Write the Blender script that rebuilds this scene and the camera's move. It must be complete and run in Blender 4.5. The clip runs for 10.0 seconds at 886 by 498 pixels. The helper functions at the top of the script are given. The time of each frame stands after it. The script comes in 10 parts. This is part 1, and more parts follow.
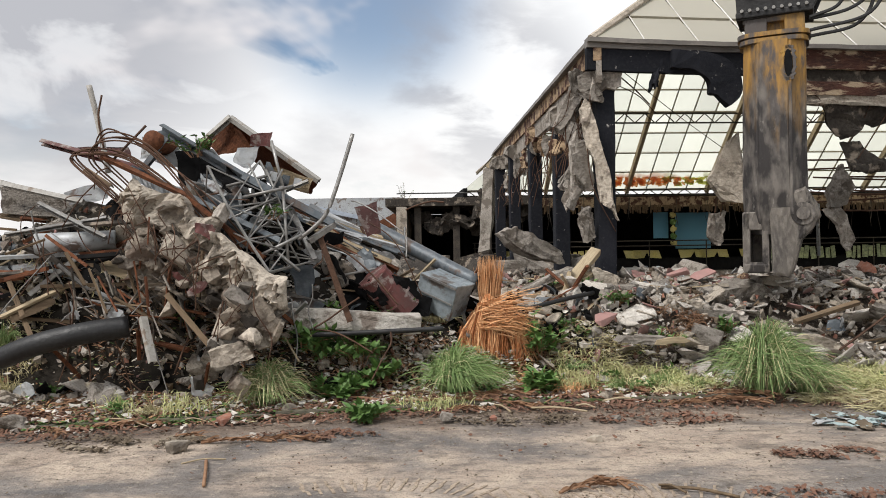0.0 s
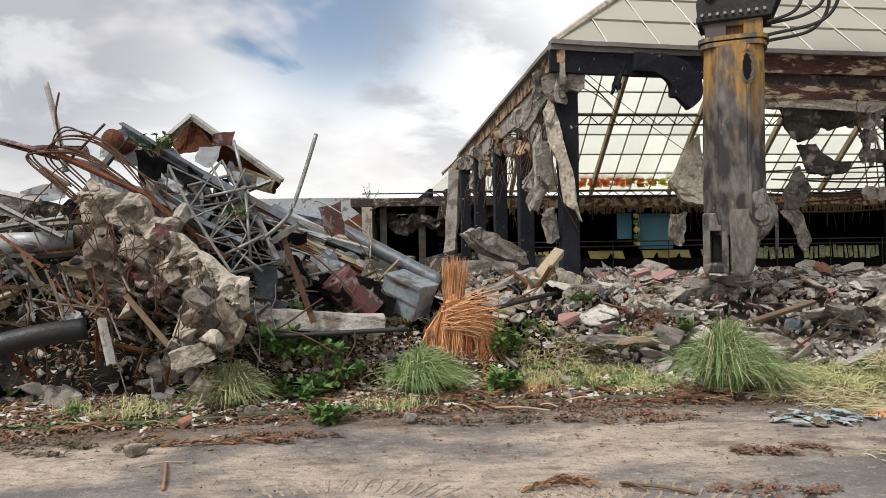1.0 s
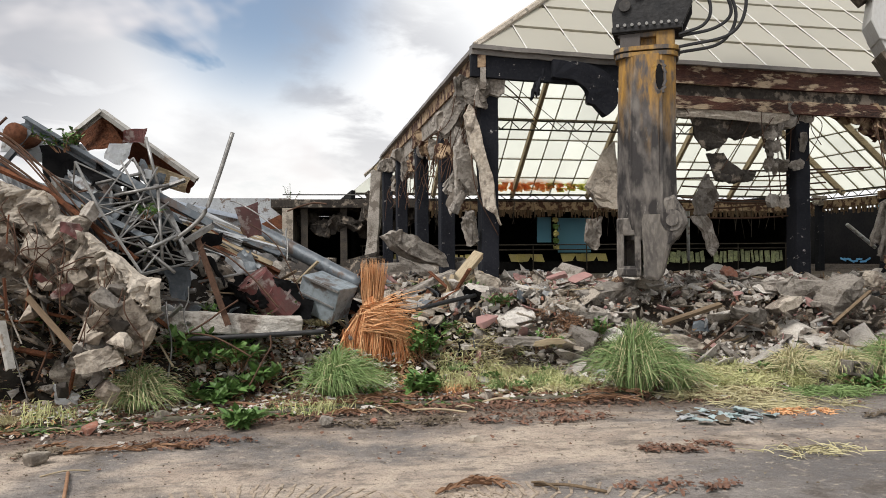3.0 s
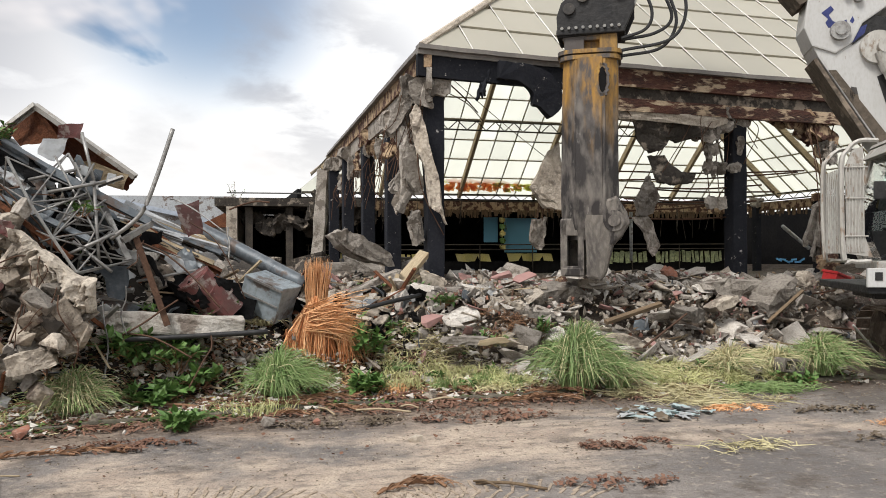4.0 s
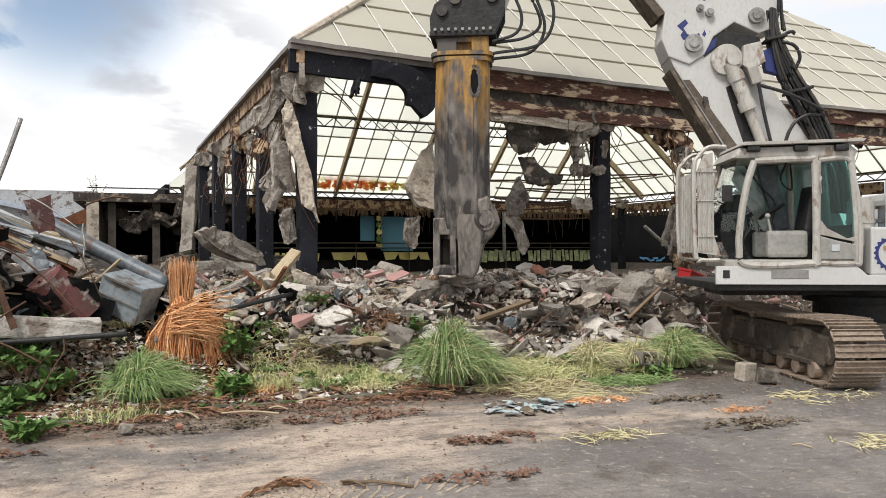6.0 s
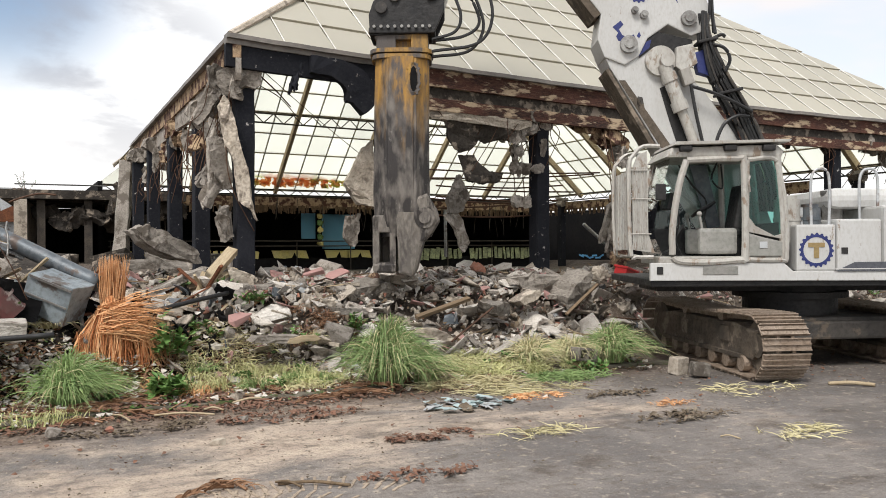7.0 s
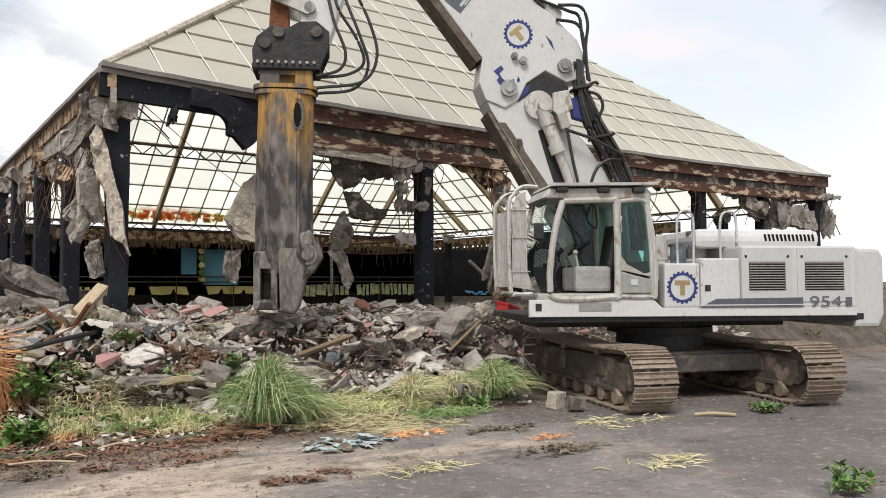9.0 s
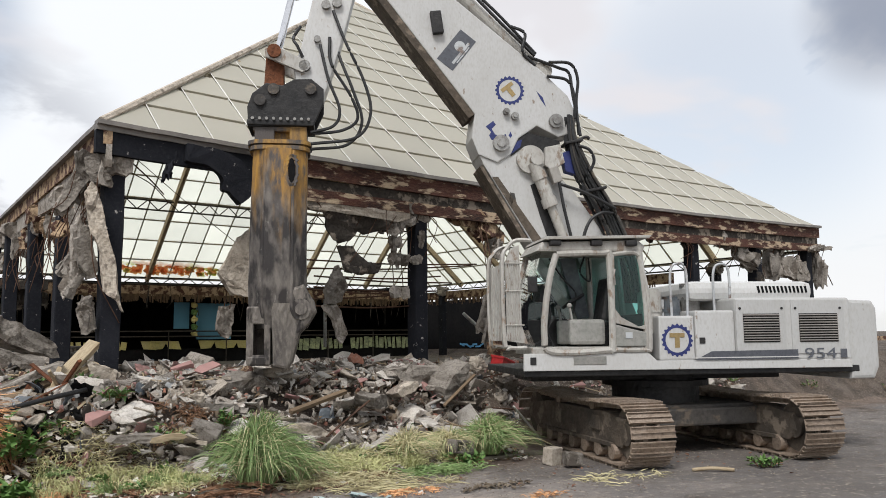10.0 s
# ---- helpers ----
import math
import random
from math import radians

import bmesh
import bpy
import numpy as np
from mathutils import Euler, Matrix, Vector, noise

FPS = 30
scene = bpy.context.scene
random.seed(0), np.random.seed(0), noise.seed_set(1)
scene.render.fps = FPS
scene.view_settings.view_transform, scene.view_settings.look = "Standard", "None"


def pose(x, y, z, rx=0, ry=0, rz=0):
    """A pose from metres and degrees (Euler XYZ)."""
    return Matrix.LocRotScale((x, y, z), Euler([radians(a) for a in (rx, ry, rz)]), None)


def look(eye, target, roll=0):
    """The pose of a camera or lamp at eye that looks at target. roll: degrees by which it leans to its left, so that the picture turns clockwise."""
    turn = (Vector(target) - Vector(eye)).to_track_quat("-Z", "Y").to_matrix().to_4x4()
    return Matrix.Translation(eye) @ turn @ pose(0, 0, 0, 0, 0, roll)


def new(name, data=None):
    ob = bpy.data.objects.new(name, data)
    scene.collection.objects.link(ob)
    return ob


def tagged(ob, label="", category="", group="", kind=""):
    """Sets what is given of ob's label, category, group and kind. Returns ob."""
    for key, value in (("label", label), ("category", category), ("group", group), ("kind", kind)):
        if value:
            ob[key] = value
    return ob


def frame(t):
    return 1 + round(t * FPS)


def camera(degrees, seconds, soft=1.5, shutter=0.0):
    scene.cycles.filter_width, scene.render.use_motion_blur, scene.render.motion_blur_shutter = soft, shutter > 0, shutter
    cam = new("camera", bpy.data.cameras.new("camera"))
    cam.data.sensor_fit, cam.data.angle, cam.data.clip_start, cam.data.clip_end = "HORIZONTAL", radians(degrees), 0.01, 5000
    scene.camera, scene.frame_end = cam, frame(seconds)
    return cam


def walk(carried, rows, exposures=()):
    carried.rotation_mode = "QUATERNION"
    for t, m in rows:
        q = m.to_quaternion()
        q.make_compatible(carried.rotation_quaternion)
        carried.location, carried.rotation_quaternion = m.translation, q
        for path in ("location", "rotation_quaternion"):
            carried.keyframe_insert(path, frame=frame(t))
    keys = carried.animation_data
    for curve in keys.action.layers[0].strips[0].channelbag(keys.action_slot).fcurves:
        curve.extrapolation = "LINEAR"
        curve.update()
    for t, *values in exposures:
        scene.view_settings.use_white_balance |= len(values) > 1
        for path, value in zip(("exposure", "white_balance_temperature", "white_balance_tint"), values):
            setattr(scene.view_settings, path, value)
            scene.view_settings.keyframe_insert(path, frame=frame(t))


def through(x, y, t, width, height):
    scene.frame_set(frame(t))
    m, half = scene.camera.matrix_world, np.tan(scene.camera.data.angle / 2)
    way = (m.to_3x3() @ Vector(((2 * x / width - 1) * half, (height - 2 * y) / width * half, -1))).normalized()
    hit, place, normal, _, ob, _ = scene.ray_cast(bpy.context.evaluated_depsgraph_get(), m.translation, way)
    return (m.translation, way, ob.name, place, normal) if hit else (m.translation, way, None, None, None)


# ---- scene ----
cam = camera(58.58, 10.0, soft=0.9)
# seconds, x, y, z, yaw, pitch, roll
ROWS = [
    (0.0, 0.000, 0.000, 2.000, -0.00, 0.20, 0.90),
    (0.5, 0.017, 0.000, 2.000, -1.26, 0.15, 1.02),
    (1.0, 0.028, -0.004, 2.001, -2.45, 0.19, 0.89),
    (1.5, 0.042, -0.011, 2.002, -3.69, 0.25, 0.65),
    (2.0, 0.059, -0.013, 1.999, -5.02, 0.33, 0.49),
    (2.5, 0.072, -0.013, 2.000, -6.45, 0.36, 0.49),
    (4.0, 0.130, -0.020, 1.999, -11.79, 0.24, 0.30),
    (4.5, 0.153, -0.027, 2.001, -14.15, 0.43, 0.19),
    (5.0, 0.176, -0.033, 2.004, -16.69, 0.51, 0.09),
    (5.5, 0.198, -0.035, 2.003, -18.74, 0.31, 0.09),
    (7.0, 0.272, -0.059, 1.998, -24.73, -0.08, 0.32),
    (7.5, 0.299, -0.074, 1.999, -27.30, -0.03, 0.20),
    (8.0, 0.321, -0.087, 2.001, -29.80, 0.11, 0.11),
    (8.5, 0.337, -0.110, 2.004, -31.68, 0.80, 0.16),
    (9.0, 0.341, -0.131, 2.015, -32.77, 2.49, 0.22),
    (9.5, 0.345, -0.136, 2.033, -33.17, 4.35, 0.34),
    (10.0, 0.340, -0.141, 2.050, -33.18, 6.24, 0.59),
]
EXPOSURES = [(0.0, 0.0, 6500, 10), (2.5, 0.0, 6500, 10), (5.0, 0.2, 6550, 10), (7.5, 0.2, 6500, 10), (9.3, 0.18, 6400, 10), (10.0, -0.06, 6300, 10)]
walk(cam, [(t, pose(x, y, z, 90 + pitch, roll, yaw)) for t, x, y, z, yaw, pitch, roll in ROWS], EXPOSURES)

# ---- light: thin overcast, clouds with blue gaps ----
SUN_AZ, SUN_EL = -132.0, 53.0


def build_world():
    world = bpy.data.worlds.new("sky")
    scene.world = world
    world.use_nodes = True
    nt = world.node_tree
    nt.nodes.clear()
    n = nt.nodes.new
    out, bg = n("ShaderNodeOutputWorld"), n("ShaderNodeBackground")
    sky = n("ShaderNodeTexSky")
    sky.sky_type = "NISHITA"
    sky.sun_disc = False
    sky.sun_elevation = radians(SUN_EL)
    sky.sun_rotation = radians(SUN_AZ)
    dim = n("ShaderNodeMix")
    dim.data_type, dim.blend_type = "RGBA", "MULTIPLY"
    dim.inputs[0].default_value = 1.0
    dim.inputs[7].default_value = (0.115, 0.118, 0.118, 1)
    tc, sep = n("ShaderNodeTexCoord"), n("ShaderNodeSeparateXYZ")
    nt.links.new(tc.outputs["Generated"], sep.inputs[0])
    # the cloud sheet is laid out on a plane overhead
    add = n("ShaderNodeMath")
    add.operation, add.inputs[1].default_value = "ADD", 0.32
    nt.links.new(sep.outputs["Z"], add.inputs[0])
    comb = n("ShaderNodeCombineXYZ")
    for k, axis in enumerate("XY"):
        div = n("ShaderNodeMath")
        div.operation = "DIVIDE"
        nt.links.new(sep.outputs[axis], div.inputs[0])
        nt.links.new(add.outputs[0], div.inputs[1])
        nt.links.new(div.outputs[0], comb.inputs[k])

    def cloud(scale, detail, distort, place, lo, hi):
        mp, tex, ramp = n("ShaderNodeMapping"), n("ShaderNodeTexNoise"), n("ShaderNodeMapRange")
        mp.inputs["Location"].default_value = place
        nt.links.new(comb.outputs[0], mp.inputs["Vector"])
        nt.links.new(mp.outputs[0], tex.inputs["Vector"])
        tex.inputs["Scale"].default_value = scale
        tex.inputs["Detail"].default_value = detail
        tex.inputs["Distortion"].default_value = distort
        tex.inputs["Roughness"].default_value = 0.55
        ramp.interpolation_type = "SMOOTHSTEP"
        ramp.inputs["From Min"].default_value, ramp.inputs["From Max"].default_value = lo, hi
        nt.links.new(tex.outputs["Fac"], ramp.inputs["Value"])
        return ramp.outputs[0]

    def mix(fac, a, b):
        m = n("ShaderNodeMix")
        m.data_type = "RGBA"
        nt.links.new(fac, m.inputs[0])
        for sock, v in ((m.inputs[6], a), (m.inputs[7], b)):
            if isinstance(v, tuple):
                sock.default_value = v
            else:
                nt.links.new(v, sock)
        return m.outputs[2]

    nt.links.new(sky.outputs[0], dim.inputs[6])
    white = cloud(1.5, 6, 0.4, (3.1, 1.7, 0), 0.34, 0.52)
    grey = cloud(1.25, 7, 0.25, (0.4, 5.3, 0), 0.52, 0.68)
    warm = cloud(2.1, 4, 0.2, (7.0, 2.0, 0), 0.55, 0.72)
    def mass(az, el, near, far):
        """A broad bank of cloud about one direction, broken up by the cloud sheet."""
        dot, rng_ = n("ShaderNodeVectorMath"), n("ShaderNodeMapRange")
        dot.operation = "DOT_PRODUCT"
        dot.inputs[1].default_value = (math.sin(radians(az)) * math.cos(radians(el)), math.cos(radians(az)) * math.cos(radians(el)), math.sin(radians(el)))
        nt.links.new(tc.outputs["Generated"], dot.inputs[0])
        rng_.interpolation_type = "SMOOTHSTEP"
        rng_.inputs["From Min"].default_value, rng_.inputs["From Max"].default_value = math.cos(radians(far)), math.cos(radians(near))
        nt.links.new(dot.outputs["Value"], rng_.inputs["Value"])
        return rng_.outputs[0]

    def arith(op, p, q):
        m = n("ShaderNodeMath")
        m.operation, m.use_clamp = op, True
        for k, v in enumerate((p, q)):
            if isinstance(v, float):
                m.inputs[k].default_value = v
            else:
                nt.links.new(v, m.inputs[k])
        return m.outputs[0]

    # one open blue gap ahead, grey banks to the west and far east
    gap = arith("ADD", mass(-5, 19, 2, 11), arith("MULTIPLY", mass(53, 14, 3, 15), 0.4))
    white = arith("SUBTRACT", arith("ADD", white, mass(26, 12, 20, 45)), arith("MULTIPLY", gap, 0.9))
    puff = cloud(2.6, 7, 0.5, (1.3, 0.2, 0), 0.40, 0.60)
    bank = arith("MULTIPLY", arith("ADD", mass(-28, 17, 6, 19), mass(64, 20, 1, 6)), arith("ADD", puff, 0.5))
    grey = arith("ADD", arith("MULTIPLY", arith("MULTIPLY", grey, 0.45), arith("MULTIPLY", arith("SUBTRACT", 1.0, mass(26, 14, 22, 34)), arith("SUBTRACT", arith("SUBTRACT", 1.0, mass(9, 28, 7, 16)), mass(52, 14, 8, 24)))), arith("MULTIPLY", bank, 0.75))
    grey = arith("ADD", grey, arith("MULTIPLY", arith("MULTIPLY", mass(3, 11, 1, 10), 0.6), cloud(3.2, 6, 0.3, (0.6, 2.2, 0), 0.46, 0.62)))
    c = mix(white, dim.outputs[2], (1.02, 1.03, 1.04, 1))
    c = mix(grey, c, (0.37, 0.38, 0.43, 1))
    c = mix(warm, c, (0.86, 0.83, 0.84, 1))
    # white haze low over the horizon
    haze = n("ShaderNodeMapRange")
    haze.interpolation_type = "SMOOTHSTEP"
    haze.inputs["From Min"].default_value, haze.inputs["From Max"].default_value = 0.0, 0.22
    haze.inputs["To Min"].default_value, haze.inputs["To Max"].default_value = 0.8, 0.0
    nt.links.new(sep.outputs["Z"], haze.inputs["Value"])
    c = mix(haze.outputs[0], c, (1.0, 0.98, 0.95, 1))
    nt.links.new(c, bg.inputs["Color"])
    bg.inputs["Strength"].default_value = 1.0
    nt.links.new(bg.outputs[0], out.inputs["Surface"])
    lamp = bpy.data.lights.new("sun", "SUN")
    lamp.energy, lamp.angle, lamp.color = 3.2, radians(20), (1.0, 0.96, 0.91)
    d = Vector((math.sin(radians(SUN_AZ)) * math.cos(radians(SUN_EL)), math.cos(radians(SUN_AZ)) * math.cos(radians(SUN_EL)), math.sin(radians(SUN_EL))))
    new("sun", lamp).matrix_world = look(d * 60, (0, 0, 0))


build_world()


# ---- materials ----
def surface(name, a, b, c=None, scale=1.0, fine=14.0, rough=0.8, metal=0.0, bump=0.25, lo=0.35, hi=0.65, spread=0.12, stretch=(1, 1, 1), spots=0.0, spot_colour=(0.1, 0.08, 0.06), spot_scale=2.5):
    """Colour a to b by broad patches, c by fine grain, with stains, bump and a shift from piece to piece."""
    m = bpy.data.materials.new(name)
    m.use_nodes = True
    nt = m.node_tree
    n, ln = nt.nodes.new, nt.links.new
    bs = nt.nodes["Principled BSDF"]
    tc, info, mp = n("ShaderNodeTexCoord"), n("ShaderNodeObjectInfo"), n("ShaderNodeMapping")
    off = n("ShaderNodeMath")
    off.operation, off.inputs[1].default_value = "MULTIPLY", 37.0
    ln(info.outputs["Random"], off.inputs[0])
    ln(off.outputs[0], mp.inputs["Location"])
    ln(tc.outputs["Object"], mp.inputs["Vector"])
    mp.inputs["Scale"].default_value = stretch

    def tex(s, detail=5.0):
        t = n("ShaderNodeTexNoise")
        t.inputs["Scale"].default_value, t.inputs["Detail"].default_value = s, detail
        t.inputs["Roughness"].default_value = 0.62
        ln(mp.outputs[0], t.inputs["Vector"])
        return t.outputs["Fac"]

    def ramp(v, x0, x1, y0=0.0, y1=1.0):
        r = n("ShaderNodeMapRange")
        for k, val in zip(("From Min", "From Max", "To Min", "To Max"), (x0, x1, y0, y1)):
            r.inputs[k].default_value = val
        ln(v, r.inputs["Value"])
        return r.outputs[0]

    def mix(fac, p, q):
        x = n("ShaderNodeMix")
        x.data_type = "RGBA"
        if isinstance(fac, float):
            x.inputs[0].default_value = fac
        else:
            ln(fac, x.inputs[0])
        for sock, v in ((x.inputs[6], p), (x.inputs[7], q)):
            if isinstance(v, tuple):
                sock.default_value = (*v, 1)
            else:
                ln(v, sock)
        return x.outputs[2]

    broad, grain = tex(scale), tex(fine, 8.0)
    col = mix(ramp(broad, lo, hi), a, b)
    col = mix(ramp(grain, 0.45, 0.72, 0.0, 0.7), col, c or tuple(0.6 * x for x in a))
    if spots:
        col = mix(ramp(tex(spot_scale, 7.0), 0.62 - 0.25 * spots, 0.68 - 0.22 * spots), col, spot_colour)
    hsv = n("ShaderNodeHueSaturation")
    ln(ramp(info.outputs["Random"], 0, 1, 1 - spread, 1 + spread), hsv.inputs["Value"])
    ln(col, hsv.inputs["Color"])
    ln(hsv.outputs[0], bs.inputs["Base Color"])
    ln(ramp(grain, 0.3, 0.7, max(0.0, rough - 0.12), min(1.0, rough + 0.1)), bs.inputs["Roughness"])
    bs.inputs["Metallic"].default_value = metal
    bs.inputs["Specular IOR Level"].default_value = 0.15 if rough >= 0.75 else 0.4
    bp = n("ShaderNodeBump")
    bp.inputs["Strength"].default_value, bp.inputs["Distance"].default_value = bump, 0.05
    ln(grain, bp.inputs["Height"])
    ln(bp.outputs[0], bs.inputs["Normal"])
    return m


def translucent(name, colour, through=0.7, clear=0.0):
    """Milky plastic sheet that lets skylight pass."""
    m = bpy.data.materials.new(name)
    m.use_nodes = True
    nt = m.node_tree
    n, ln = nt.nodes.new, nt.links.new
    bs, out = nt.nodes["Principled BSDF"], nt.nodes["Material Output"]
    tc, t = n("ShaderNodeTexCoord"), n("ShaderNodeTexNoise")
    t.inputs["Scale"].default_value, t.inputs["Detail"].default_value = 0.6, 6
    ln(tc.outputs["Object"], t.inputs["Vector"])
    info = n("ShaderNodeObjectInfo")
    mx = n("ShaderNodeMix")
    mx.data_type = "RGBA"
    ln(t.outputs["Fac"], mx.inputs[0])
    mx.inputs[6].default_value, mx.inputs[7].default_value = (*colour, 1), (*[0.86 * x for x in colour], 1)
    hsv, r = n("ShaderNodeHueSaturation"), n("ShaderNodeMapRange")
    r.inputs["To Min"].default_value, r.inputs["To Max"].default_value = 0.93, 1.05
    ln(info.outputs["Random"], r.inputs["Value"])
    ln(r.outputs[0], hsv.inputs["Value"])
    ln(mx.outputs[2], hsv.inputs["Color"])
    ln(hsv.outputs[0], bs.inputs["Base Color"])
    bs.inputs["Roughness"].default_value = 0.45
    tr, sh = n("ShaderNodeBsdfTranslucent"), n("ShaderNodeMixShader")
    ln(hsv.outputs[0], tr.inputs["Color"])
    sh.inputs[0].default_value = through
    ln(bs.outputs[0], sh.inputs[1])
    ln(tr.outputs[0], sh.inputs[2])
    last = sh.outputs[0]
    if clear:
        tp, sh2 = n("ShaderNodeBsdfTransparent"), n("ShaderNodeMixShader")
        ln(hsv.outputs[0], tp.inputs["Color"])
        sh2.inputs[0].default_value = clear
        ln(last, sh2.inputs[1])
        ln(tp.outputs[0], sh2.inputs[2])
        last = sh2.outputs[0]
    ln(last, out.inputs["Surface"])
    return m


def glass(name, colour, rough=0.03):
    m = bpy.data.materials.new(name)
    m.use_nodes = True
    nt = m.node_tree
    n, ln = nt.nodes.new, nt.links.new
    out = nt.nodes["Material Output"]
    tr, gl, mx, fr = n("ShaderNodeBsdfTransparent"), n("ShaderNodeBsdfGlossy"), n("ShaderNodeMixShader"), n("ShaderNodeFresnel")
    tr.inputs[0].default_value = (*colour, 1)
    gl.inputs["Roughness"].default_value = rough
    fr.inputs[0].default_value = 1.5
    ln(fr.outputs[0], mx.inputs[0])
    ln(tr.outputs[0], mx.inputs[1])
    ln(gl.outputs[0], mx.inputs[2])
    ln(mx.outputs[0], out.inputs["Surface"])
    return m


